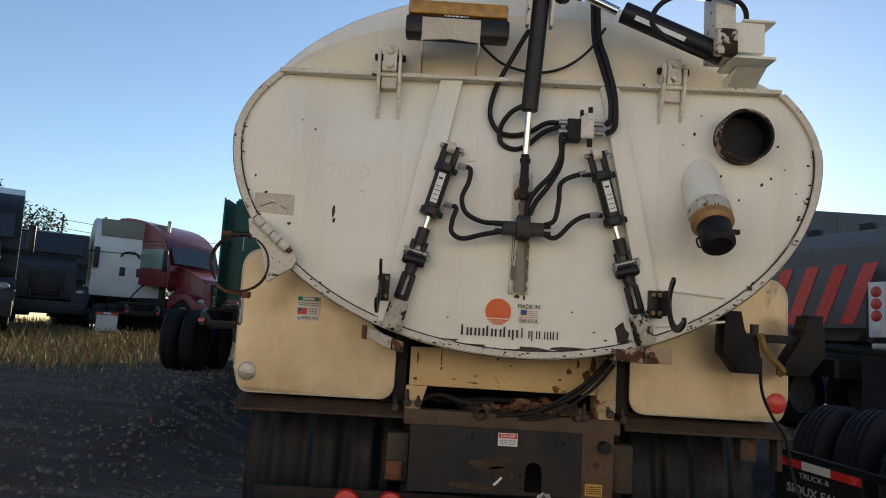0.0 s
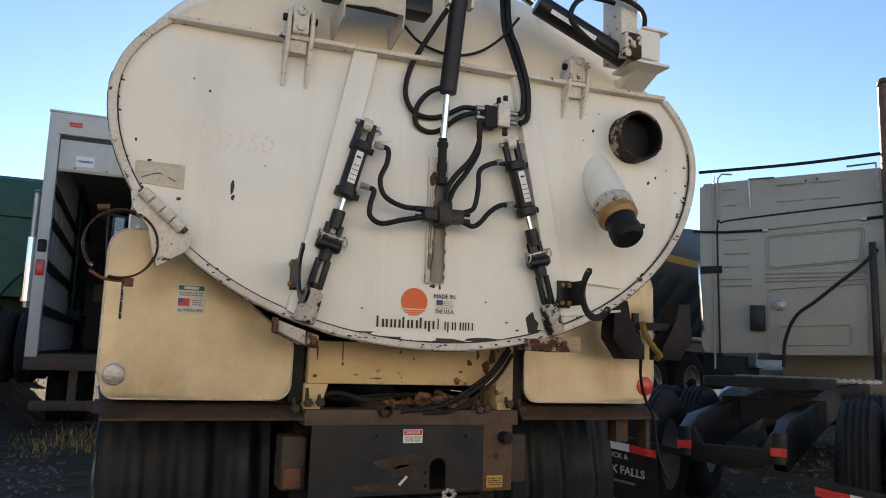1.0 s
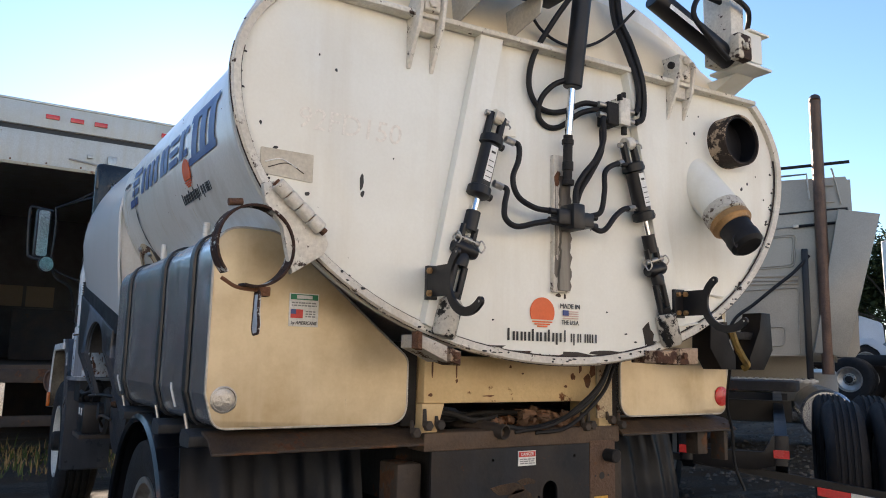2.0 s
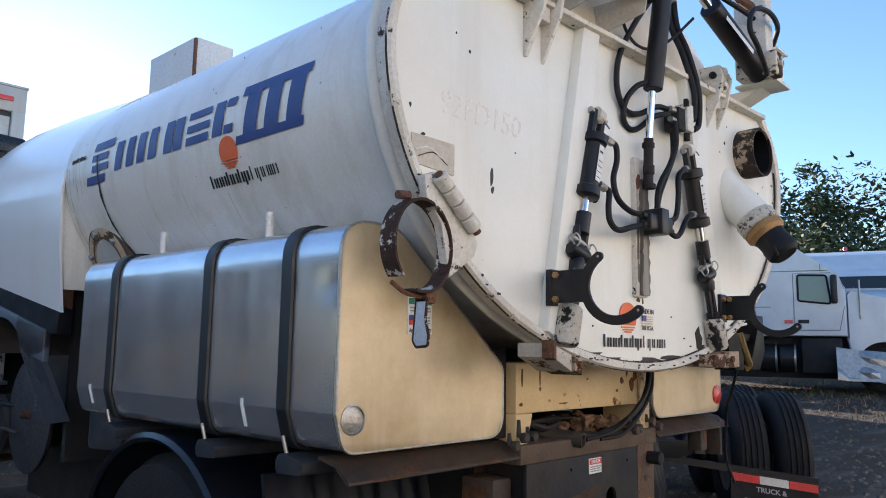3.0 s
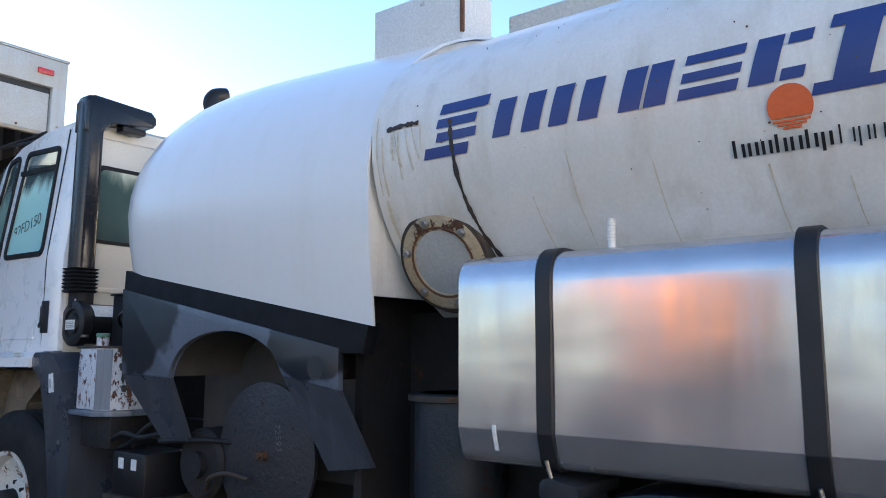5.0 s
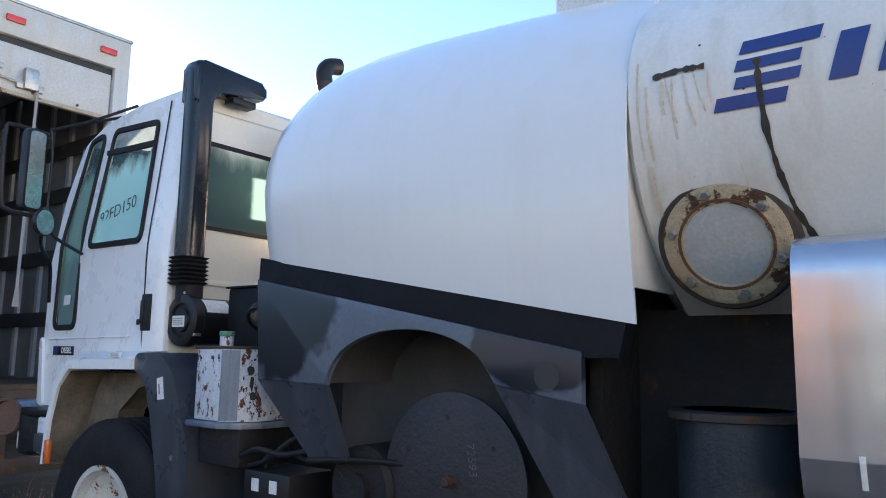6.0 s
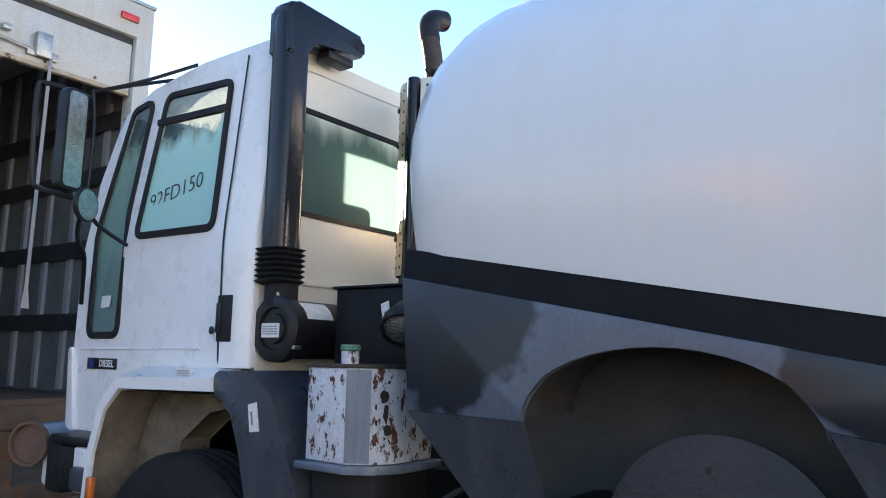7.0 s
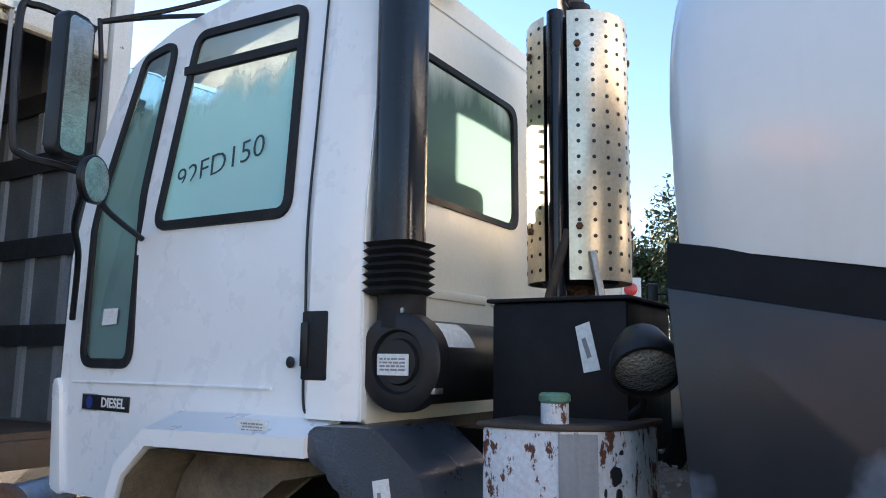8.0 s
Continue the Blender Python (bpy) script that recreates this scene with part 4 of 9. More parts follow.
    part("print_strip", bm, "paper", b, "scuffed white print strip", 0)
    bm = B()
    for s, h in ((0.19, 0.008), (0.235, 0.003), (0.26, 0.003), (0.285, 0.003), (0.31, 0.003)):
        c0, c1 = P(s, dy=-0.0362), P(s, dy=-0.0362) + d * h
        w = side * (0.012 if h < 0.005 else 0.009)
        bm.faces.new([bm.verts.new(q) for q in (c0 - w, c0 + w, c1 + w, c1 - w)])
    tagged(part("strip_print", bm, "ink", b, "dark print bars", 0), kind="stuff")
    return b


ram_l = ram((0.037, 2.225), (-0.168, 1.455), 3.275)
ram_r = ram((0.642, 2.223), (0.868, 1.455), 3.232)

# lift ram in the middle, with the greasy slide bar
lift = part("lift_cylinder", cyl(B(), (0.353, 3.230, 2.385), (0.392, 3.148, 3.16), 0.036, n=24, bev=0.004), "black", truck, "black lift ram with bright rod")
part("rod", cyl(B(), (0.353, 3.231, 2.39), (0.346, 3.249, 2.17), 0.014, n=16), "chrome", lift, "chrome rod")
bm = cyl(B(), (0.347, 3.248, 2.20), (0.348, 3.254, 2.02), 0.018, n=12)
for z, h, r in ((2.185, 0.02, 0.023), (2.10, 0.035, 0.021), (2.03, 0.02, 0.024)):
    cyl(bm, (0.348, 3.250, z), (0.348, 3.251, z - h), r, n=12, bev=0.002)
part("rod_end", bm, "dark", lift)
sl = part("slide_plate", prism(B(), rounded([(0.308, 1.612), (0.388, 1.612), (0.390, 2.128), (0.308, 2.130)], 0.006), "y", 3.284, 3.312, 0.004), "chipped", lift, "white guide plate, smeared with grease")
r3 = random.Random(31)
left, right = [], []
for k in range(25):
    z = 1.618 + 0.43 * k / 24
    left.append((0.338 - 0.010 * r3.random() - 0.010 * (k < 5), z))
    right.append((0.374 + 0.012 * r3.random(), z))
part("slide_bar", prism(B(), left + right[::-1], "y", 3.270, 3.2845), "grease", sl, "greasy dark slide bar")
bm = B()
for x in (0.314, 0.322, 0.331, 0.382):
    z = r3.uniform(1.62, 1.75)
    prism(bm, [(x - 0.0025, z), (x + 0.0025, z), (x + 0.0012, z + r3.uniform(0.12, 0.3)), (x - 0.001, z + 0.1)], "y", 3.282, 3.2845)
blot(bm, 0.321, 1.70, 0.010, 0.055, 3.2822, 71)
tagged(part("grease_smear", bm, "grease", sl, "dark smears of grease"), kind="stuff")
bm = B()
blot(bm, 0.322, 2.035, 0.016, 0.030, 3.2818, 72)
blot(bm, 0.330, 2.055, 0.012, 0.014, 3.2812, 73)
tagged(part("rust_patch", bm, "rusty", sl, "flaked rust patch"), kind="stuff")
for s in (-1, 1):
    part("cheek_plate", prism(B(), [(3.12, 2.86), (3.16, 2.74), (3.20, 2.74), (3.22, 2.86), (3.19, 3.1), (3.09, 3.1)], "x", 0.372 + s * 0.05 - 0.006, 0.372 + s * 0.05 + 0.006), "chipped", lift)
bm = box(B(), 0.262, 0.432, 3.20, 3.25, 1.85, 1.905, 0.006)
box(bm, 0.318, 0.374, 3.185, 3.262, 1.835, 1.93, 0.006)
for x in (0.262, 0.432):
    for z in (1.862, 1.895):
        cyl(bm, (x - 0.03, 3.222, z), (x + 0.03, 3.222, z), 0.012, n=10)
part("hose_manifold", bm, "black", lift)
# valve block
bm = box(B(), 0.570, 0.625, 3.195, 3.25, 2.275, 2.385, 0.004)
vb = part("valve_block", bm, "chipped", truck, "grey valve block with black solenoid and fittings")
bm = box(B(), 0.515, 0.575, 3.205, 3.27, 2.27, 2.36, 0.005)
cyl(bm, (0.612, 3.22, 2.38), (0.612, 3.22, 2.415), 0.010, n=10)
cyl(bm, (0.612, 3.22, 2.28), (0.612, 3.22, 2.245), 0.012, n=10)
box(bm, 0.565, 0.578, 3.19, 3.21, 2.37, 2.395, 0.002)
part("solenoid", bm, "dark", vb)
for z in (2.305, 2.345):
    part("fitting", cyl(B(), (0.625, 3.225, z), (0.668, 3.225, z), 0.012, n=10), "steel", vb)
    part("fitting", cyl(B(), (0.48, 3.225, z), (0.515, 3.225, z), 0.012, n=10), "steel", vb)
for name, pts, r in (
        ("hydraulic_hose", [(0.68, 3.225, 2.345), (0.70, 3.225, 2.38), (0.692, 3.222, 2.48), (0.655, 3.250, 2.63), (0.630, 3.285, 2.76), (0.62, 3.30, 3.0)], 0.0125),
        ("hydraulic_hose", [(0.68, 3.222, 2.305), (0.715, 3.215, 2.34), (0.708, 3.210, 2.48), (0.672, 3.236, 2.64), (0.646, 3.268, 2.76), (0.638, 3.28, 3.0)], 0.0125),
        ("hydraulic_hose", [(0.49, 3.235, 2.345), (0.43, 3.255, 2.345), (0.36, 3.285, 2.308), (0.287, 3.291, 2.293), (0.225, 3.290, 2.312), (0.192, 3.290, 2.385), (0.212, 3.285, 2.50), (0.275, 3.255, 2.63), (0.335, 3.215, 2.74)], 0.011),
        ("hydraulic_hose", [(0.49, 3.235, 2.33), (0.42, 3.262, 2.305), (0.35, 3.292, 2.248), (0.291, 3.298, 2.236), (0.242, 3.293, 2.265), (0.242, 3.280, 2.33), (0.28, 3.258, 2.385), (0.33, 3.238, 2.412)], 0.011),
        ("hydraulic_hose", [(0.52, 3.225, 2.29), (0.49, 3.21, 2.28), (0.492, 3.21, 2.20), (0.46, 3.22, 2.12), (0.40, 3.225, 2.05), (0.365, 3.225, 1.99), (0.36, 3.225, 1.92)], 0.011),
        ("hydraulic_hose", [(0.535, 3.23, 2.28), (0.50, 3.225, 2.25), (0.495, 3.225, 2.16), (0.45, 3.235, 2.07), (0.40, 3.235, 2.00), (0.375, 3.235, 1.94)], 0.011),
        ("hydraulic_hose", [(0.085, 3.262, 2.135), (0.118, 3.255, 2.125), (0.115, 3.25, 2.07), (0.09, 3.25, 2.0), (0.11, 3.245, 1.935), (0.18, 3.235, 1.90), (0.255, 3.225, 1.897)], 0.0105),
        ("hydraulic_hose", [(0.035, 3.262, 1.965), (0.068, 3.255, 1.955), (0.055, 3.25, 1.90), (0.055, 3.245, 1.85), (0.10, 3.24, 1.825), (0.18, 3.23, 1.845), (0.255, 3.225, 1.862)], 0.0105),
        ("hydraulic_hose", [(0.62, 3.222, 2.125), (0.555, 3.21, 2.115), (0.495, 3.205, 2.075), (0.49, 3.205, 2.0), (0.475, 3.21, 1.92), (0.432, 3.222, 1.897)], 0.0105),
        ("hydraulic_hose", [(0.675, 3.222, 1.955), (0.60, 3.21, 1.945), (0.545, 3.205, 1.91), (0.50, 3.205, 1.86), (0.47, 3.21, 1.845), (0.432, 3.222, 1.862)], 0.0105),
        ("light_cable", [(0.10, 3.20, 2.69), (0.165, 3.25, 2.645), (0.25, 3.28, 2.60), (0.38, 3.30, 2.585), (0.50, 3.29, 2.61), (0.60, 3.26, 2.68), (0.66, 3.20, 2.765)], 0.006)):
    part(name, hose(B(), pts, r, 9), "rubber", truck, "black rubber hose" if r > 0.006 else "thin black cable")
for p, q in (((0.065, 3.262, 2.14), (0.10, 3.26, 2.132)), ((0.015, 3.262, 1.972), (0.05, 3.26, 1.962)), ((0.60, 3.222, 2.13), (0.57, 3.215, 2.12)), ((0.66, 3.222, 1.957), (0.62, 3.214, 1.948))):
    part("hose_fitting", cyl(B(), p, q, 0.014, n=8), "steel", truck)

# suction stub, open, and the angled drain with its cap
stub = part("suction_stub", pipe(B(), (1.262, 3.36, 2.322), (1.255, 3.155, 2.322), 0.112, 0.008, 40), mat("rusted_stub", (0.36, 0.27, 0.18), 0.6, rust=(0.035, 0.022, 0.016), rusty=0.55, rscale=12, bump=0.008), truck, "rusted open suction pipe stub, black inside")
# near-black lining and end disc put the pipe's inner shade into colour
part("stub_inside", spin(B(), (1.257, 3.236, 2.322), (0, -1, 0), [(0.0, 0.0), (0.0, 0.1035), (0.074, 0.1035), (0.074, 0.098), (0.004, 0.098), (0.004, 0.0)], 32, False, False), "mattblack", stub)
bm = spin(B(), (1.105, 3.335, 2.20), (-0.04, -0.67, -0.74), [(0, 0.084), (0.12, 0.084), (0.22, 0.082), (0.295, 0.078)], 28)
drain = part("drain_pipe", bm, "door", truck, "white angled drain pipe with brass collar and black cap")
dv = Vector((-0.02, -0.60, -0.80)).normalized()
dp = Vector((1.105, 3.335, 2.20)) + Vector((-0.04, -0.67, -0.74)).normalized() * 0.272
part("drain_collar", spin(B(), dp, dv, [(0, 0.080), (0.01, 0.086), (0.055, 0.086), (0.06, 0.08)], 28), mat("flaking_white_paint", (0.60, 0.57, 0.50), 0.7, rust=(0.12, 0.08, 0.05), rusty=0.16, rscale=30, bump=0.03), drain, "flaking white collar")
part("brass_ring", spin(B(), dp + dv * 0.062, dv, [(0, 0.078), (0.006, 0.084), (0.03, 0.084), (0.036, 0.076), (0.05, 0.07)], 28), "brass", drain, "brass ring")
bm = spin(B(), dp + dv * 0.105, dv, [(0, 0.066), (0.05, 0.064), (0.06, 0.068), (0.10, 0.066), (0.115, 0.05)], 24)
ce = dp + dv * 0.19
hose(bm, [ce + Vector((-0.06, 0, 0.02)), ce + Vector((-0.085, -0.005, 0)), ce + Vector((-0.075, -0.01, -0.03)), ce + Vector((-0.055, -0.005, -0.01))], 0.004, 6)
box(bm, ce.x + 0.05, ce.x + 0.085, ce.y - 0.012, ce.y + 0.012, ce.z + 0.03, ce.z + 0.05, 0.004)
part("drain_cap", bm, "rubber", drain, "black cap")

# hose hooks: plates that stand off the door and end in a crescent
for hx, cy, cz, fy, f0, f1 in ((-0.222, 3.067, 1.607, 3.306, -0.006, 0.032), (0.928, 3.008, 1.597, 3.232, -0.053, 0.006)):
    bm = prism(B(), [(fy + 0.004, cz - 0.047), (fy + 0.004, cz + 0.052), (cy + 0.100, cz + 0.052), (cy + 0.106, cz - 0.047)], "x", hx - 0.005, hx + 0.005)
    arc = [radians(57 - 190 * k / 28) for k in range(29)]
    outer = [(cy + 0.119 * math.cos(a), cz + 0.117 * math.sin(a)) for a in arc]
    inner = [(cy + 0.090 * math.cos(a), cz + 0.089 * math.sin(a)) for a in arc]
    ends = [[(cy + 0.1045 * math.cos(a) + 0.0145 * math.cos(b), cz + 0.103 * math.sin(a) + 0.0145 * math.sin(b)) for b in [a + q * math.pi * k / 6 + o for k in range(1, 6)]] for a, q, o in ((arc[-1], -1, 0.0), (arc[0], -1, math.pi))]
    prism(bm, outer + ends[0] + list(reversed(inner)) + ends[1], "x", hx - 0.0051, hx + 0.0051)
    hk = part("hose_hook", bm, "black", truck, "black steel hose hook bolted to the door")
    part("foot_plate", box(B(), hx + f0, hx + f1, fy - 0.018, fy + 0.004, cz - 0.055, cz + 0.058, 0.002), "black", hk)
    for a in (arc[0], arc[-1]):
        part("eye_hole", spin(B(), (hx - 0.0052, cy + 0.1045 * math.cos(a), cz + 0.103 * math.sin(a)), (-1, 0, 0), [(0, 0.004), (0.0005, 0.004)], 8), "steel", hk)
    for z in (cz - 0.036, cz + 0.038):
        part("bolt", bolt(B(), (hx - 0.006, fy - 0.036, z), (-1, 0, 0), 0.011, 0.012), "brass", hk)
        part("bolt", bolt(B(), (hx + (f0 + f1) * 0.75, fy - 0.018, z), (0, -1, 0), 0.010, 0.012), "brass", hk)

# hinge barrel and hose ring at the lower left of the door
bm = prism(B(), [(-0.80, 1.86), (-0.76, 1.875), (-0.60, 1.735), (-0.585, 1.70), (-0.60, 1.665), (-0.70, 1.60), (-0.715, 1.66), (-0.73, 1.74), (-0.79, 1.80)], "y", 3.285, 3.312, 0.004)
ring_bracket = part("ring_bracket", bm, "chipped", truck, "white bracket with hinge barrel and rusty hose ring")
a0, a1 = Vector((-0.765, 3.268, 1.862)), Vector((-0.618, 3.268, 1.738))
bm = B()
for k in range(4):
    cyl(bm, a0.lerp(a1, k / 4 + 0.005), a0.lerp(a1, (k + 1) / 4 - 0.012), 0.022, n=18, bev=0.003)
part("hinge_barrel", bm, "chipped", ring_bracket)
part("hinge_bolt", cyl(B(), a0 - (a1 - a0) * 0.03, a1 + (a1 - a0) * 0.07, 0.012, n=10), "rusty", ring_bracket)
loops = []
for k in range(49):
    a = radians(-105 + 330 * k / 48)
    d = Vector((math.cos(a) * math.cos(radians(7)), math.cos(a) * math.sin(radians(7)), math.sin(a)))
    c = Vector((-0.817, 3.288, 1.672))
    axis = Vector((-math.sin(radians(7)), math.cos(radians(7)), 0))
    loops.append([c + d * r + axis * y for r, y in ((0.114, -0.024), (0.121, -0.024), (0.121, 0.024), (0.114, 0.024))])
part("hose_ring", rings(B(), loops), "ringrust", ring_bracket, "dark rusted hose ring with flaking white paint")
bm = hose(B(), [(-0.905, 3.29, 1.575), (-0.86, 3.285, 1.55), (-0.80, 3.29, 1.545), (-0.77, 3.29, 1.548)], 0.006, 6)
box(bm, -0.80, -0.765, 3.27, 3.31, 1.528, 1.556, 0.004)
part("ring_latch", bm, "rusty", ring_bracket)
part("latch_pin", cyl(B(), (-0.90, 3.28, 1.79), (-0.86, 3.28, 1.795), 0.011, n=10), "rusty", ring_bracket)
tail = rounded([(3.308, 1.540), (3.270, 1.540), (3.276, 1.488), (3.264, 1.448), (3.266, 1.421), (3.306, 1.418), (3.318, 1.434), (3.312, 1.490)], [0.004, 0.004, 0.012, 0.012, 0.008, 0.008, 0.012, 0.02], 3)
lt_ = part("latch_tail", prism(B(), tail, "x", -0.800, -0.792, 0.002), mat("pale_blue_tail", (0.50, 0.55, 0.62), 0.35, rust=(0.07, 0.04, 0.03), rusty=0.02, rscale=16, bump=0.002), ring_bracket, "worn white latch tail")
part("tail_edge", hose(B(), [(-0.798, a, b) for a, b in tail + tail[:1]], 0.0042, 5, smooth=False), M["ringrust"], lt_, "dark rusted edge")

# latch bars under the door
LATCH = mat("rust_streaked_white", (0.50, 0.46, 0.40), 0.6, rust=(0.10, 0.045, 0.025), rusty=0.20, rscale=9, bump=0.006)
LATCHRUST = mat("rust_caked_latch", (0.42, 0.30, 0.20), 0.75, rust=(0.10, 0.045, 0.025), rusty=0.40, rscale=14, bump=0.012)
for pieces in (([(-0.268, 1.437), (-0.165, 1.402), (-0.165, 1.350), (-0.268, 1.395)], [(-0.160, 1.398), (-0.118, 1.386), (-0.118, 1.340), (-0.160, 1.352)], [(-0.288, 1.446), (-0.270, 1.444), (-0.270, 1.386), (-0.288, 1.392)]),
               ([(0.745, 1.408), (0.855, 1.414), (0.855, 1.358), (0.745, 1.362)], [(0.861, 1.418), (0.968, 1.424), (0.968, 1.360), (0.861, 1.356)])):
    rightmost = pieces[0][0][0] > 0
    y0, y1 = (3.19, 3.33) if rightmost else (3.255, 3.39)
    lb = part("latch_bar", prism(B(), pieces[0], "y", y0, y1, 0.006), LATCHRUST if rightmost else LATCH, truck, "rust-streaked latch bar under the door")
    for k, q in enumerate(pieces[1:]):
        part("latch_block", prism(B(), q, "y", y0 - 0.008 * (k + 1), y1 - 0.02 if k == 0 else y0 + 0.03, 0.006), LATCHRUST if k == 0 else M["rusty"], lb, "rust-caked end block")
    part("latch_bolt", bolt(B(), (pieces[1][0][0] + 0.022, y0 - 0.008, pieces[1][0][1] - 0.026), (0, -1, 0), 0.014, 0.012), "rusty", lb)

# amber light bar on its bracket
lbk = part("light_bar", box(B(), -0.19, 0.245, 3.14, 3.24, 2.665, 2.745, 0.012), "black", truck, "amber warning light bar on a beige bracket")
part("amber_lens", box(B(), -0.182, 0.237, 3.135, 3.235, 2.748, 2.81, 0.012), "amberlens", lbk, "dirty amber lens")
bm = B()
label_bars(bm, "y", 3.1395, -0.03, 0.07, 2.735, 2.752, 1, -0.001, 3)
part("print_strip", bm, "paper", lbk)
bm = prism(B(), [(-0.115, 2.628), (-0.05, 2.634), (0.0, 2.64), (0.06, 2.634), (0.118, 2.628), (0.118, 2.728), (-0.115, 2.728)], "y", 3.126, 3.133)
prism(bm, [(3.126, 2.728), (3.126, 2.63), (3.135, 2.58), (3.36, 2.535), (3.36, 2.66), (3.26, 2.66), (3.14, 2.655), (3.14, 2.728)], "x", -0.120, -0.114)
prism(bm, [(3.126, 2.728), (3.126, 2.63), (3.135, 2.58), (3.36, 2.535), (3.36, 2.66), (3.26, 2.66), (3.14, 2.655), (3.14, 2.728)], "x", 0.117, 0.123)
part("bracket", bm, "faded", lbk, "beige sheet bracket")
bm = B()
for i in range(5):
    blot(bm, -0.15 + 0.12 * i + rnd.uniform(-.03, .03), 2.548, 0.04, 0.010, 3.322, 200 + i)
tagged(part("rust_patch", bm, "rusty", lbk), kind="stuff")

# boom arm at the top right
boom = part("boom_cylinder", cyl(B(), (0.72, 3.155, 2.820), (1.13, 3.11, 2.637), 0.045, n=24, bev=0.004), "black", truck, "black boom ram with hoses")
part("rod", cyl(B(), (0.52, 3.17, 2.907), (0.70, 3.155, 2.82), 0.019, n=16), "chrome", boom, "bright rod")
bm = cyl(B(), (0.47, 3.12, 2.905), (0.47, 3.22, 2.905), 0.04, n=16, bev=0.004)
cyl(bm, (0.49, 3.17, 2.90), (0.55, 3.168, 2.89), 0.026, n=12)
part("rod_eye", bm, "ringrust", boom)
bm = B()
c0, c1 = Vector((0.76, 3.103, 2.775)), Vector((0.96, 3.073, 2.68))
w = Vector((0.012, 0, 0.025))
vs = [bm.verts.new(q) for q in (c0 - w * 0.4, c0 + w * 0.4, c1 + w * 0.4, c1 - w * 0.4)]
bm.faces.new(vs)
part("print_strip", bm, "paper", boom, "scuffed print strip", 0)
post = part("boom_post", box(B(), 1.08, 1.165, 3.06, 3.20, 2.62, 3.10, 0.006), "chipped", truck, "white boom post with rust and hoses")
bm = box(B(), 1.072, 1.160, 3.02, 3.07, 2.61, 2.72, 0.01)
bolt(bm, (1.112, 3.02, 2.661), (0, -1, 0), 0.016, 0.016)
part("pivot_block", bm, mat("half_rusted_block", (0.62, 0.56, 0.45), 0.6, rust=(0.055, 0.03, 0.02), rusty=0.28, rscale=9, rdetail=3, bump=0.006), post)
bm = box(B(), 1.165, 1.285, 3.06, 3.18, 2.635, 2.765, 0.006)
cyl(bm, (1.23, 3.12, 2.76), (1.23, 3.12, 2.785), 0.018, n=12)
box(bm, 1.15, 1.325, 3.045, 3.23, 2.606, 2.618, 0.002)
box(bm, 1.19, 1.325, 3.05, 3.22, 2.765, 2.775, 0.002)
part("valve_box", bm, "door", post)
bm = prism(B(), [(3.13, 2.605), (3.40, 2.605), (3.40, 2.535), (3.26, 2.545)], "x", 1.20, 1.325, 0.004)
part("post_gusset", bm, "door", post)
for pts in ([(1.04, 3.05, 2.60), (0.95, 3.03, 2.62), (0.86, 3.02, 2.66), (0.81, 3.03, 2.72), (0.83, 3.03, 2.79), (0.90, 3.03, 2.84), (1.02, 3.02, 2.86), (1.14, 3.03, 2.845), (1.20, 3.06, 2.82), (1.22, 3.09, 2.77)],
            [(0.60, 3.16, 2.90), (0.80, 3.15, 2.90), (1.02, 3.12, 2.89), (1.15, 3.10, 2.87)]):
    part("boom_hose", hose(B(), pts, 0.011, 9), "rubber", post, "black hose")
bm = hose(B(), [(0.95, 3.12, 2.93), (1.2, 3.12, 2.95)], 0.02, 8, smooth=False)
part("boom_rail", bm, "rusty", post)

# print on the tank's side
def on_side(v, y0, z0):
    """Maps plane x -> -y, z -> up, y -> off the surface onto the left side of the tank."""
    z = z0 + v.z
    b = TU if z > TZ else TL
    x = CX - TA * math.sqrt(max(0.02, 1 - ((z - TZ) / b) ** 2))
    return Vector((x - 0.0035 + v.y, y0 - v.x, z))


def slat(bm, x0, x1, z0, z1, lean=0.32, cuts=6):
    """A bar that leans, cut across so that it can follow the tank."""
    prev = None
    for k in range(cuts + 1):
        z = z0 + (z1 - z0) * k / cuts
        s = lean * z
        row = [bm.verts.new((x0 + s, 0, z)), bm.verts.new((x1 + s, 0, z))]
        if prev:
            bm.faces.new((prev[0], prev[1], row[1], row[0]))
        prev = row


LN = 0.30
t = 0.056
bars = [(-0.01, 0.170, -0.030, 0.006, 2), (0.030, 0.190, 0.022, 0.052, 2), (0.020, 0.180, 0.068, 0.098, 2), (0.020, 0.215, 0.114, 0.150, 2), (1.207, 1.585, -0.050, -0.022, 2), (1.213, 1.590, 0.106, 0.138, 2)]
for x0, x1 in ((0.262, 0.432), (0.464, 0.626), (0.690, 0.828)):
    bars += [(x0, x0 + 0.064, 0.0, 0.118, 6), (x1 - 0.064, x1, 0.0, 0.118, 6)]
bars += [(0.862, 1.018, z0, z1, 2) for z0, z1 in ((0.0, 0.029), (0.044, 0.070), (0.092, 0.118))]
bars += [(1.046, 1.110, 0.0, 0.118, 6), (1.122, 1.178, 0.0, 0.029, 2), (1.122, 1.178, 0.089, 0.118, 2)]
bars += [(1.248 + 0.122 * k, 1.326 + 0.122 * k, -0.022, 0.106, 6) for k in range(3)]
for x0, x1, z0, z1, cuts in bars:
    bm = B()
    slat(bm, x0, x1, z0, z1, LN, cuts)
    for v in bm.verts:
        v.co = on_side(v.co, 5.373, 2.142)
    part("slanted_bar", bm, "blue", tank, "large slanted navy blue bar", 0)
maker_mark(tank, lambda v: on_side(Vector((v.x, v.y, v.z)), 4.232, 2.078), 1.0)

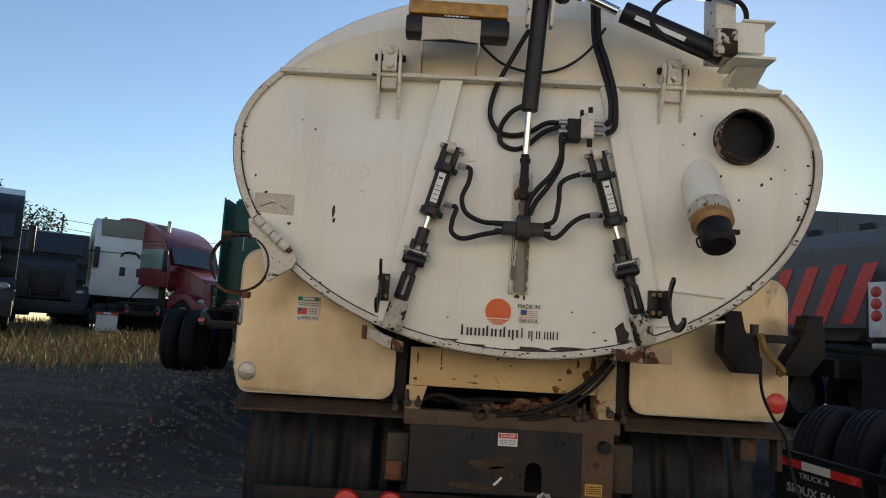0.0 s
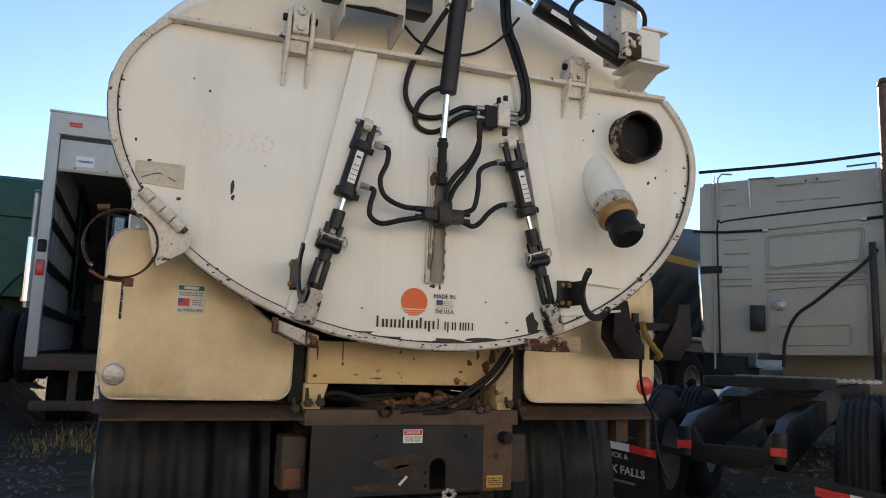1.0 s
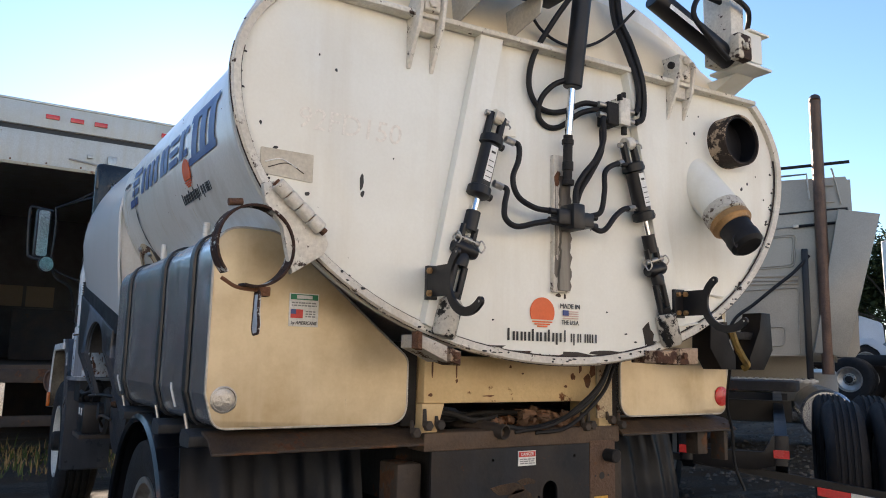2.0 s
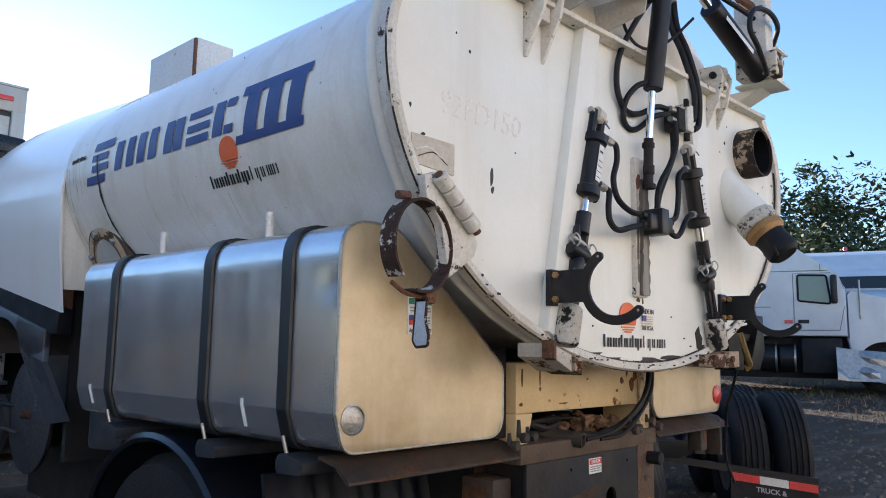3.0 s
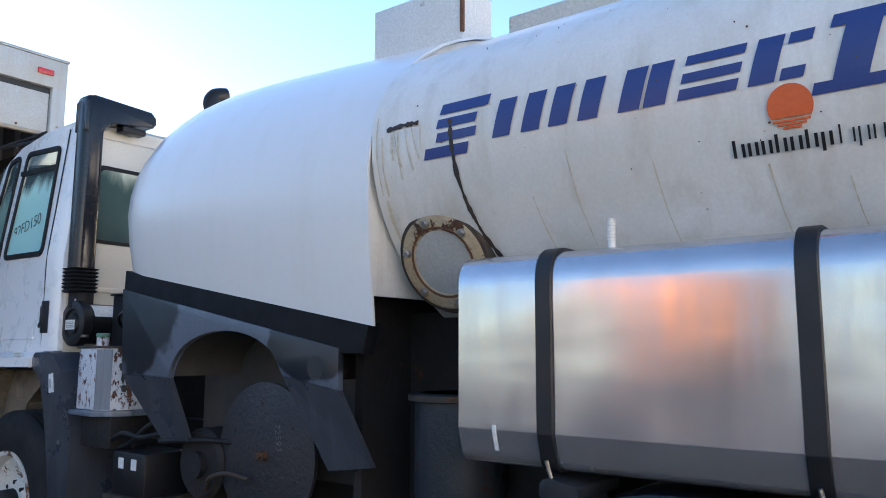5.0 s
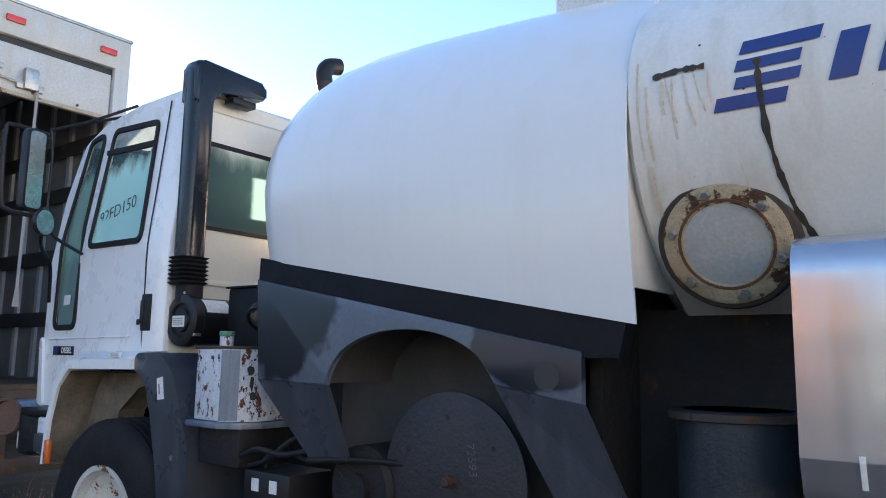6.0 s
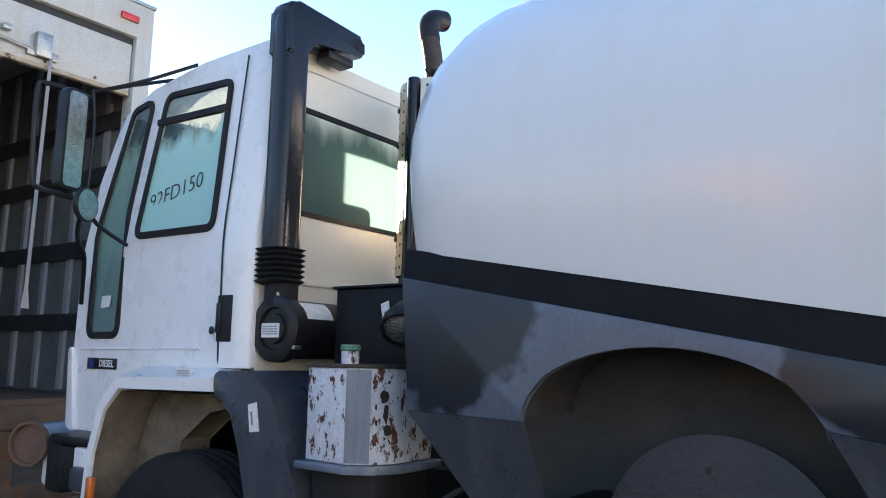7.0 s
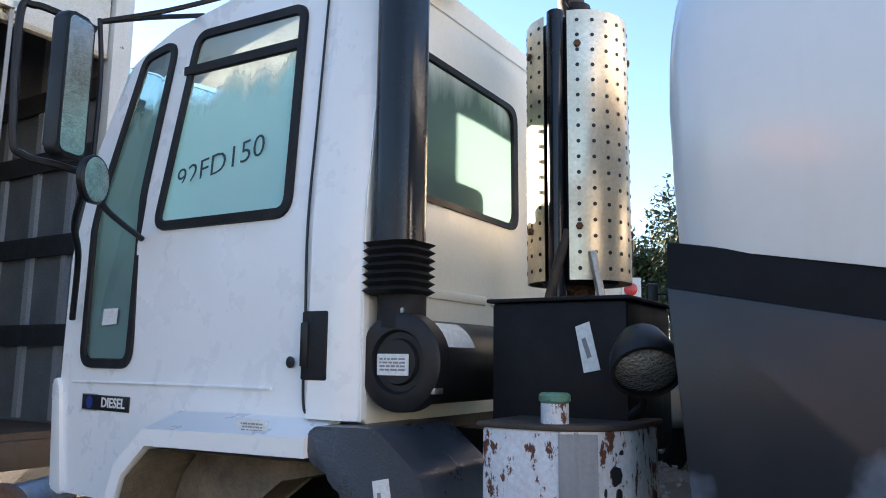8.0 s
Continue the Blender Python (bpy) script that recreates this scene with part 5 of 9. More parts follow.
# rust scars near the front of the tank
def scar(pts, width, matname, seed, parent=tank, off=0.004, label="jagged rust scar"):
    r2 = random.Random(seed)
    bm, prev = B(), None
    for k in range(len(pts) - 1):
        (y0, z0), (y1, z1) = pts[k], pts[k + 1]
        for s in range(8):
            t = s / 8
            y, z, w = y0 + (y1 - y0) * t, z0 + (z1 - z0) * t, width * r2.uniform(0.45, 1.2)
            d = Vector((y1 - y0, z1 - z0)).normalized()
            row = []
            for sg in (-1, 1):
                yy, zz = y - d.y * w * sg, z + d.x * w * sg
                p = on_side(Vector((0, -off + 0.0035, zz - TZ)), yy, TZ)
                row.append(bm.verts.new(p))
            if prev:
                bm.faces.new((prev[0], prev[1], row[1], row[0]))
            prev = row
    return part("rust_scar", bm, matname, parent, label, 0)


scar([(5.555, 2.243), (5.48, 2.250), (5.40, 2.247)], 0.010, "frame", 1)
scar([(5.275, 2.235), (5.272, 2.16), (5.265, 2.05), (5.25, 1.95), (5.225, 1.85), (5.18, 1.75)], 0.009, "frame", 2)
stain = mat("rust_run", (0.58, 0.51, 0.36), 0.45, dirt=(0.70, 0.67, 0.58), dirty=0.9, dscale=25, bump=0.0)
for i, (y, z, w, L) in enumerate([(4.86, 2.07, 0.003, 0.34), (4.60, 2.0, 0.004, 0.28), (5.0, 1.95, 0.004, 0.2), (4.30, 1.95, 0.004, 0.22), (5.47, 2.235, 0.006, 0.16), (5.44, 2.235, 0.004, 0.12), (5.52, 2.235, 0.005, 0.14), (4.12, 1.9, 0.003, 0.16), (5.34, 1.98, 0.003, 0.15)]):
    scar([(y, z), (y - 0.012, z - L * 0.5), (y - 0.03, z - L)], w * 0.6, stain, 20 + i, off=0.0045, label="thin run of rust stain")
for i, (y, z, w, L) in enumerate([(5.600, 2.30, 0.006, 0.30), (5.575, 2.22, 0.008, 0.22), (5.53, 2.225, 0.010, 0.10), (5.50, 2.23, 0.006, 0.18), (5.585, 2.00, 0.012, 0.16), (5.40, 2.235, 0.005, 0.10)]):
    scar([(y, z), (y + 0.002, z - L * 0.5), (y - 0.004, z - L)], w * 0.6, stain, 60 + i, off=0.0047, label="thin run of rust stain")
bm = B()
for i in range(46):
    y, z = rnd.uniform(3.7, 5.5), rnd.uniform(1.80, 2.55)
    for p in [on_side(Vector((0, -0.001, z - TZ)), y, TZ)]:
        ball(bm, p, rnd.uniform(0.001, 0.0032), 0.3, rnd.uniform(0.6, 1.6), rnd.uniform(0.6, 1.6), 6)
tagged(part("rust_speck", bm, "rusty", tank, "small rust specks"), kind="stuff")

# inspection port at the lower front
pc, pn = Vector((-0.655, 5.415, 1.785)), Vector((-0.92, -0.02, -0.40)).normalized()
port = part("inspection_port", spin(B(), pc, pn, [(-0.06, 0.175), (0.018, 0.175), (0.022, 0.17), (0.022, 0.12), (0.010, 0.115)], 40, True, False), mat("rusted_flange_paint", (0.50, 0.42, 0.28), 0.7, dirt=(0.30, 0.20, 0.10), dirty=0.7, dscale=8, rust=(0.10, 0.045, 0.02), rusty=0.28, rscale=11, bump=0.02), truck, "rusty bolted flange with a grey cover")
part("port_cover", spin(B(), pc, pn, [(0.0, 0.128), (0.016, 0.128), (0.018, 0.12), (0.018, 0.0)], 36, False, False), mat("grey_cover", (0.42, 0.43, 0.42), 0.4, dirt=(0.3, 0.28, 0.22), dirty=0.5, dscale=6, bump=0.001), port, "round grey cover")
part("rust_halo", spin(B(), pc, pn, [(-0.06, 0.196), (0.004, 0.196), (0.015, 0.188), (0.019, 0.170)], 40, True, False), "frame", port, "dark rust round the flange")
part("cover_rim", spin(B(), pc, pn, [(0.012, 0.134), (0.024, 0.132), (0.024, 0.124), (0.017, 0.122)], 36, True, False), "rusty", port)
u, v = frame_of(pn)
for k in range(6):
    a = k * math.pi / 3 + 0.3
    part("bolt", bolt(B(), pc + pn * 0.02 + (u * math.cos(a) + v * math.sin(a)) * 0.150, pn, 0.015, 0.018), "steel", port)
part("port_neck", spin(B(), pc - pn * 0.02, pn, [(-0.25, 0.20), (0.0, 0.185), (0.02, 0.176)], 36, True, False), "tank", port)

# two threaded filler caps and pipes above the side tank
for y, z, r in ((4.735, 1.77, 0.0135), (4.02, 1.77, 0.0145)):
    prof = [(0, r * 0.9), (0.045, r * 0.9)]
    for k in range(7):
        prof += [(0.046 + 0.0085 * k, r), (0.052 + 0.0085 * k, r), (0.0525 + 0.0085 * k, r * 0.80), (0.054 + 0.0085 * k, r * 0.80)]
    prof += [(0.108, r * 0.9), (0.110, r * 0.7)]
    part("filler_pipe", spin(B(), (-0.765, y, z - 0.03), (0, 0, 1), prof, 16), "tank", truck, "short ribbed white filler pipe")

# box and long hatch on top
hb = part("roof_box", box(B(), -0.175, 0.062, 5.69, 6.22, 2.80, 3.115, 0.004), mat("rusted_white_panel", (0.70, 0.70, 0.68), 0.5, rust=RUST, rusty=-0.1, rscale=5, dirt=(0.5, 0.48, 0.42), bump=0.005), truck, "white sheet box on the tank roof, rusted edge")
part("rust_edge", box(B(), -0.182, -0.165, 5.682, 5.70, 2.88, 3.105, 0.003), "rusty", hb)
part("roof_hatch", box(B(), -0.14, 0.88, 4.30, 5.47, 2.72, 2.90, 0.008), mat("rust_streaked_hatch", (0.62, 0.58, 0.50), 0.55, rust=(0.30, 0.12, 0.04), rusty=0.1, rscale=5, bump=0.01), truck, "rust-streaked long hatch on the roof")

# ---- aluminium side tanks ----
def side_tank(sign, y0, y1, straps, label):
    X = lambda x: CX + sign * (x - CX)
    pts = rounded([(-0.862, 1.238), (-0.832, 1.133), (-0.155, 1.133), (-0.155, 1.36), (-0.655, 1.765), (-0.862, 1.765)], [0.006, 0.055, 0.075, 0.05, 0.12, 0.115], 8)
    pts = [(X(a), b) for a, b in pts]
    # the flat outer sheet is slightly wavy, with a dent near the rear corner
    flat = [tuple(Vector(pts[-1]).lerp(Vector(pts[0]), k / 14)) for k in range(1, 14)]
    loops = []
    for k in range(57):
        y = y0 + (y1 - y0) * (k / 56) ** 1.3
        row = [(a, y, b) for a, b in pts]
        for a, b in flat:
            inw = 0.0010 * math.sin(y * 6.1 + b * 4) * math.sin(b * 9 + y * 2.3) + 0.0007 * math.sin(y * 17 + b * 5) + 0.005 * math.exp(-((y - 3.585) / 0.045) ** 2 - ((b - 1.585) / 0.035) ** 2)
            edge = min(1.0, (b - 1.22) / 0.08, (1.65 - b) / 0.05)
            row.append((a + sign * inw * max(0.0, edge), y, b))
        loops.append(row)
    st = part("side_tank", rings(B(), loops), "alu", truck, label)
    cap = list(pts)
    part("end_plate", prism(B(), cap, "y", y0 - 0.012, y0 + 0.0005, 0.003), "aluend", st, "dull beige-grey aluminium end plate")
    part("plate_rim", hose(B(), [(a, y0 - 0.010, b) for a, b in cap + cap[:1]], 0.0045, 6, smooth=False), "steel", st, "thin bright welded rim")
    c = Vector((X(-0.55), 1.42))
    for y in straps:
        loops = []
        m = len(pts)
        for i, (a, b) in enumerate(pts):
            p = Vector((a, b))
            d = (Vector(pts[i - 1]) - Vector(pts[(i + 1) % m]))
            nrm = Vector((d.y, -d.x)).normalized()
            if nrm.dot(p - c) < 0:
                nrm = -nrm
            q, r = p + nrm * 0.003, p + nrm * 0.011
            loops.append([(q.x, y - 0.027, q.y), (q.x, y + 0.027, q.y), (r.x, y + 0.024, r.y), (r.x, y - 0.024, r.y)])
        loops.append(loops[0])
        part("strap", rings(B(), loops, True, False, False), "band", st, "black rubber-lined strap")
    return st, X


lt, X_ = side_tank(1, 3.545, 5.21, (4.905, 4.205, 3.765), "dented aluminium side tank with three black straps")
rt, X_ = side_tank(-1, 3.545, 5.21, (4.905, 4.205, 3.765), "aluminium side tank with three black straps")
for st, x, y in ((lt, -0.805, 3.532),):
    part("drain_cap", spin(B(), (x, y + 0.004, 1.222), (0, -1, 0), [(0, 0.042), (0.006, 0.042), (0.008, 0.037), (0.004, 0.035), (0.008, 0.024), (0.008, 0.0)], 28, False, False), "steel", st, "round scratched metal cap")
bm = box(B(), -0.625, -0.49, 3.530, 3.534, 1.44, 1.58, 0.001)
dec = part("decal", bm, "paper", lt, "white printed decal with flag and green heading")
part("decal_print", box(B(), -0.620, -0.495, 3.528, 3.530, 1.553, 1.576), "greenprint", dec)
bm = box(B(), -0.593, -0.522, 3.5268, 3.5285, 1.557, 1.572)
part("decal_print", bm, "paper", dec)
part("decal_print", box(B(), -0.618, -0.563, 3.528, 3.530, 1.475, 1.512), "redprint", dec)
part("decal_print", box(B(), -0.618, -0.595, 3.5268, 3.5285, 1.492, 1.512), "blue", dec)
bm = B()
label_bars(bm, "y", 3.529, -0.615, -0.50, 1.52, 1.548, 2, -0.001, 9)
label_bars(bm, "y", 3.529, -0.55, -0.505, 1.475, 1.512, 3, -0.001, 11)
part("decal_print", bm, "greyprint", dec)
part("decal_print", words("by AMERICANS", 0.021, at(-0.5575, 3.529, 1.455) @ REAR, 0.85, 0.25), "ink", dec)
shrink = at(-0.5575, 0, 1.512) @ Matrix.Diagonal((0.76, 1, 0.78, 1)) @ at(0.5575, 0, -1.512)
for o in [dec] + list(dec.children):
    o.data.transform(shrink)
part("round_reflector", spin(B(), (1.552, 3.535, 1.213), (0, -1, 0), [(0, 0.045), (0.008, 0.045), (0.014, 0.036), (0.016, 0.0)], 28, True, False), "redlens", rt, "round red reflector")
for y, z, L in ((5.08, 1.215, 0.075), (3.98, 1.215, 0.085)):
    fold = lambda b: -0.8635 + 0.030 * max(0.0, 1.238 - b) / 0.105
    zs_ = [z + L / 2, 1.238, 1.205, z - L / 2]
    bm = prism(B(), [(fold(b) - 0.0015, b) for b in zs_] + [(fold(b) + 0.004, b) for b in reversed(zs_)], "y", y - 0.006, y + 0.006)
    part("print_strip", bm, "paper", lt, "narrow white label strip", 0)
# support brackets and the ledge below
M["greyblack"] = mat("blue_black_paint", (0.016, 0.020, 0.027), 0.6, dirt=(0.06, 0.05, 0.04), dirty=0.4, dscale=9, bump=0.003)
for sg in (1, -1):
    X = lambda x: CX + sg * (x - CX)
    x0, x1 = sorted((X(-0.87), X(-0.10)))
    lg = part("tank_ledge", prism(B(), [(3.503, 1.058), (3.511, 1.058), (3.56, 1.098), (3.63, 1.112), (3.63, 1.120), (3.555, 1.107), (3.503, 1.068)], "x", x0 + 0.03, x1), "ledge", truck, "browned sheet ledge below the side tank")
    part("ledge_lip", hose(B(), [(x0 + 0.03, 3.502, 1.060), (x1, 3.502, 1.060)], 0.004, 6, smooth=False), "frame", lg, "worn rusty lip")
    x0, x1 = sorted((X(-0.22), X(-0.10)))
    part("tank_ledge", box(B(), x0, x1, 3.62, 5.20, 1.09, 1.13, 0.004), "frame", truck)
    for y in (4.905, 4.205, 3.765):
        x0, x1 = sorted((X(-0.868), X(-0.60)))
        br = part("strap_bracket", prism(B(), rounded([(y - 0.10, 1.10), (y - 0.012, 1.118), (y + 0.022, 1.112), (y + 0.022, 1.060), (y - 0.10, 1.066)], [0.006, 0.012, 0.02, 0.012, 0.006], 4), "x", x0, x1, 0.006), M["greyblack"], truck, "blue-black strap anchor with rounded top")
        part("strap_bolt", cyl(B(), (X(-0.850), y - 0.012, 1.10), (X(-0.862), y, 1.165), 0.006, n=8), "steel", br)

# guard on the right, with black cups and a yellow strap
bm = box(B(), 1.27, 1.66, 3.36, 3.40, 1.475, 1.51, 0.004)
gd = part("hose_holder", bm, "dark", truck, "black bolted hose holder with a yellow strap")
for gx in (1.29, 1.61):
    q = [(gx - 0.05, 1.60), (gx + 0.02, 1.60), (gx + 0.03, 1.52), (gx + 0.11, 1.40), (gx + 0.11, 1.34), (gx + 0.01, 1.34), (gx - 0.06, 1.43)]
    if gx > 1.5:
        q = [(2 * gx - a, b) for a, b in q]
    part("holder_plate", prism(B(), q, "y", 3.33, 3.43, 0.004), "mattblack", gd)
part("holder_strap", hose(B(), [(1.395, 3.345, 1.51), (1.41, 3.335, 1.45), (1.45, 3.335, 1.40), (1.49, 3.34, 1.36), (1.485, 3.36, 1.345)], 0.016, 6), mat("faded_yellow_strap", (0.26, 0.17, 0.035), 0.7, dirt=(0.07, 0.05, 0.02), dirty=0.7, dscale=20), gd, "faded yellow strap")
part("holder_pin", cyl(B(), (1.385, 3.38, 1.44), (1.385, 3.38, 1.55), 0.018, n=12), "frame", gd)
part("lamp_cable", hose(B(), [(1.38, 3.36, 1.50), (1.40, 3.36, 1.38), (1.43, 3.40, 1.26), (1.50, 3.46, 1.16), (1.58, 3.50, 1.06), (1.62, 3.52, 0.90), (1.66, 3.50, 0.78)], 0.007, 8), "rubber", truck, "loose black cable")

# ---- rear frame ----
M["scale"] = mat("rust_scale", (0.24, 0.13, 0.07), 0.95, dirt=(0.10, 0.07, 0.05), dirty=0.9, dscale=12, rust=(0.30, 0.11, 0.045), rusty=0.15, rscale=14, bump=0.01)
part("cross_box", box(B(), -0.088, 0.822, 3.53, 3.75, 1.20, 1.372, 0.006), "cream", truck, "cream box beam under the tank with rust streaks")
bm = B()
for i, (x, z, w, h) in enumerate([(-0.055, 1.32, 0.004, 0.045), (-0.06, 1.23, 0.012, 0.008), (0.05, 1.335, 0.003, 0.05), (0.052, 1.28, 0.006, 0.010), (0.30, 1.335, 0.006, 0.006), (0.36, 1.31, 0.005, 0.004), (0.62, 1.30, 0.012, 0.020), (0.66, 1.335, 0.010, 0.025), (0.70, 1.28, 0.022, 0.035), (0.73, 1.33, 0.018, 0.04), (0.58, 1.26, 0.008, 0.006), (0.20, 1.225, 0.03, 0.004)]):
    blot(bm, x, z, w, h, 3.5275, 800 + i)
tagged(part("rust_drip", bm, M["rusty"], truck, "rust drips on the cream beam"), kind="stuff")
for x0, x1 in ((-0.10, -0.035), (0.755, 0.825)):
    part("beam_leg", prism(B(), [(x0, 1.20), (x1 + (0.03 if x0 < 0 else 0), 1.20), (x1, 1.10), (x0, 1.08)], "y", 3.52, 3.70, 0.004), "cream", truck)
part("rust_plate", box(B(), 0.745, 0.83, 3.518, 3.53, 1.13, 1.375, 0.003), mat("flaked_rust_plate", (0.50, 0.40, 0.26), 0.8, rust=(0.15, 0.06, 0.03), rusty=0.26, rscale=10, bump=0.02), truck, "rusted end plate of the beam")
for x0, x1 in ((-0.16, -0.10), (0.83, 0.90)):
    part("side_column", box(B(), x0, x1, 3.56, 3.8, 1.12, 1.42, 0.006), "dark", truck)
bm = B()
for i in range(90):
    x, y = rnd.uniform(0.20, 0.74), rnd.uniform(3.54, 3.74)
    z = 1.085 + rnd.uniform(0, 0.085) * (1 - abs(x - 0.48) / 0.45)
    r = rnd.uniform(0.008, 0.035)
    m0 = len(bm.verts)
    ball(bm, (x, y, z), r, rnd.uniform(0.7, 1.6), rnd.uniform(0.7, 1.3), rnd.uniform(0.4, 0.9), 6)
    bm.verts.ensure_lookup_table()
    for v in bm.verts[m0:]:
        v.co += Vector((rnd.gauss(0, 1), rnd.gauss(0, 1), rnd.gauss(0, 1))) * r * 0.18
tagged(part("rust_debris", bm, "scale", truck, "heap of rusty scale on the frame", 0), kind="stuff")
part("frame_channel", box(B(), -0.10, 0.85, 3.50, 3.62, 1.035, 1.10, 0.006), mat("brown_rusted_channel", (0.075, 0.050, 0.034), 0.75, dirt=(0.15, 0.10, 0.06), dirty=0.6, dscale=9, rust=(0.21, 0.095, 0.045), rusty=0.16, rscale=8, bump=0.008), truck, "rusty rear cross channel")
# near-black sheet behind the rear panel and its holes
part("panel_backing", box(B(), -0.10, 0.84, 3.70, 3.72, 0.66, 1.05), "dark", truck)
bm, es = B(), []
arch_cut = [(0.438, 0.775)] + [(0.475 - 0.037 * math.cos(k * math.pi / 10), 0.865 + 0.037 * math.sin(k * math.pi / 10)) for k in range(11)] + [(0.512, 0.775)]
drilled = [[(x + r * math.cos(a), z + r * math.sin(a)) for a in [k * math.pi / 5 for k in range(10)]] for x, z, r in ((0.295, 0.838, 0.007), (0.295, 0.79, 0.007), (0.418, 0.845, 0.006), (0.42, 0.79, 0.007), (0.20, 0.992, 0.006), (0.60, 0.99, 0.006))]
for loop in [[(-0.068, 0.755), (0.68, 0.765), (0.68, 1.035), (-0.068, 1.035)], arch_cut] + drilled:
    vs = [bm.verts.new((a, 3.500, b)) for a, b in loop]
    es += [bm.edges.new((vs[i], vs[(i + 1) % len(vs)])) for i in range(len(vs))]
bmesh.ops.triangle_fill(bm, edges=es, use_beauty=True)
for v in [g for g in bmesh.ops.extrude_face_region(bm, geom=bm.faces[:])["geom"] if isinstance(g, bmesh.types.BMVert)]:
    v.co.y = 3.512
bp = part("rear_panel", bm, "panel", truck, "dark grey rear panel with holes and stickers")
part("end_strip", box(B(), 0.682, 0.822, 3.498, 3.52, 0.76, 1.045, 0.004), mat("brown_rust_strip", (0.11, 0.065, 0.04), 0.8, rust=(0.18, 0.08, 0.035), rusty=0.1, rscale=8, bump=0.015), bp, "brown rusted end strip")
bm = B()
for x, z, r in ((0.745, 0.905, 0.014), (0.71, 0.905, 0.004), (0.78, 0.905, 0.004)):
    spin(bm, (x, 3.4985 if x < 0.68 else 3.4965, z), (0, -1, 0), [(0, r), (0.001, r)], 24)
tagged(part("punched_hole", bm, "ink", bp, "punched dark holes"), kind="stuff")
for k in range(7):
    a = k * 0.9
    part("flaked_nut", spin(B(), (0.525 + 0.024 * math.cos(a), 3.494, 0.752 + 0.018 * math.sin(a)), (0, -1, 0), [(0, 0.010), (0.006, 0.011), (0.008, 0.007), (0.004, 0.005)], 10), "steel", bp)
bm = box(B(), 0.315, 0.40, 3.496, 3.499, 0.965, 1.02)
wl = part("warning_label", bm, "paper", bp, "small red and white warning label")
part("warning_head", box(B(), 0.318, 0.397, 3.4945, 3.496, 0.998, 1.017), "redprint", wl)
part("warning_print", words("DANGER", 0.017, at(0.3575, 3.494, 1.0075) @ REAR, 0.9), "paper", wl)
part("warning_print", label_bars(B(), "y", 3.4955, 0.322, 0.393, 0.968, 0.995, 3, -0.001, 5), "greyprint", wl)
bm = box(B(), 0.70, 0.775, 3.494, 3.497, 0.775, 0.825)
part("yellow_label", bm, "yellow", bp, "worn yellow label")
part("label_print", label_bars(B(), "y", 3.4935, 0.705, 0.77, 0.78, 0.82, 4, -0.001, 8), "ink", bp)
part("paint_scratch", prism(B(), [(0.30, 0.80), (0.335, 0.835), (0.342, 0.828), (0.31, 0.795)], "y", 3.4975, 3.499), "paper", bp)
bm = B()
for i, (x, z, w, h) in enumerate([(0.28, 0.885, 0.10, 0.022), (0.36, 0.905, 0.05, 0.014), (0.22, 0.79, 0.14, 0.018), (0.34, 0.845, 0.07, 0.035)]):
    blot(bm, x, z, w, h, 3.4985, 400 + i)
tagged(part("rust_bloom", bm, M["ledge"], bp, "brown rust blooms and wet dirt"), kind="stuff")
part("tow_pin", cyl(B(), (0.775, 3.44, 0.985), (0.775, 3.52, 0.985), 0.026, n=14, bev=0.004), "dark", bp)
pp = part("drain_hose", hose(B(), [(0.80, 3.50, 1.36), (0.72, 3.47, 1.27), (0.62, 3.46, 1.19), (0.50, 3.48, 1.13), (0.36, 3.50, 1.10), (0.28, 3.52, 1.11)], 0.011, 10), "rubber", truck, "bundle of black drain hoses")
part("hose_strand", hose(B(), [(0.79, 3.49, 1.37), (0.70, 3.455, 1.275), (0.60, 3.45, 1.20), (0.47, 3.47, 1.12), (0.30, 3.50, 1.09)], 0.008, 8), "rubber", pp)
part("hose_strand", hose(B(), [(0.81, 3.49, 1.34), (0.73, 3.46, 1.25), (0.63, 3.46, 1.165), (0.52, 3.47, 1.10), (0.4, 3.5, 1.085)], 0.008, 8), "rubber", pp)
part("cross_pipe", pipe(B(), (0.16, 3.78, 1.12), (0.235, 3.47, 1.095), 0.028, 0.005, 18), "frame", truck, "open steel pipe end")
for pts in ([(-0.06, 3.60, 1.12), (0.05, 3.62, 1.16), (0.18, 3.60, 1.13), (0.3, 3.62, 1.14)], [(-0.02, 3.66, 1.15), (0.1, 3.68, 1.13), (0.3, 3.68, 1.15), (0.6, 3.66, 1.14)]):
    part("air_line", hose(B(), pts, 0.012, 8), "dark", truck)
for x in (-0.14, -0.09, -0.04, 0.80, 0.86, 0.66, 0.69):
    bm = B()
    zb = 1.105 + rnd.uniform(-0.01, 0.03)
    bolt(bm, (x, 3.50, zb), (0, -1, 0), 0.019, 0.02)
    cyl(bm, (x, 3.515, zb), (x + rnd.uniform(-0.01, 0.01), 3.515, zb + rnd.uniform(0.03, 0.06)), 0.010, 0.006, n=7)
    part("frame_bolt", bm, "frame", truck, "rusty bolts and studs")
for x0, x1 in ((-0.03, 0.07), (0.67, 0.77)):
    part("frame_rail", box(B(), x0, x1, 3.54, 9.2, 0.80, 1.06, 0.008), "dark", truck, "dark chassis rail")
for y in (3.9, 5.3, 6.9, 8.2):
    part("cross_member", box(B(), 0.06, 0.68, y - 0.05, y + 0.05, 0.84, 1.0, 0.006), "dark", truck)
for x0 in (-0.17, 0.825):
    part("spring_hanger", box(B(), x0, x0 + 0.10, 3.56, 3.70, 0.78, 0.99, 0.01), "frame", truck, "rusty spring hanger")
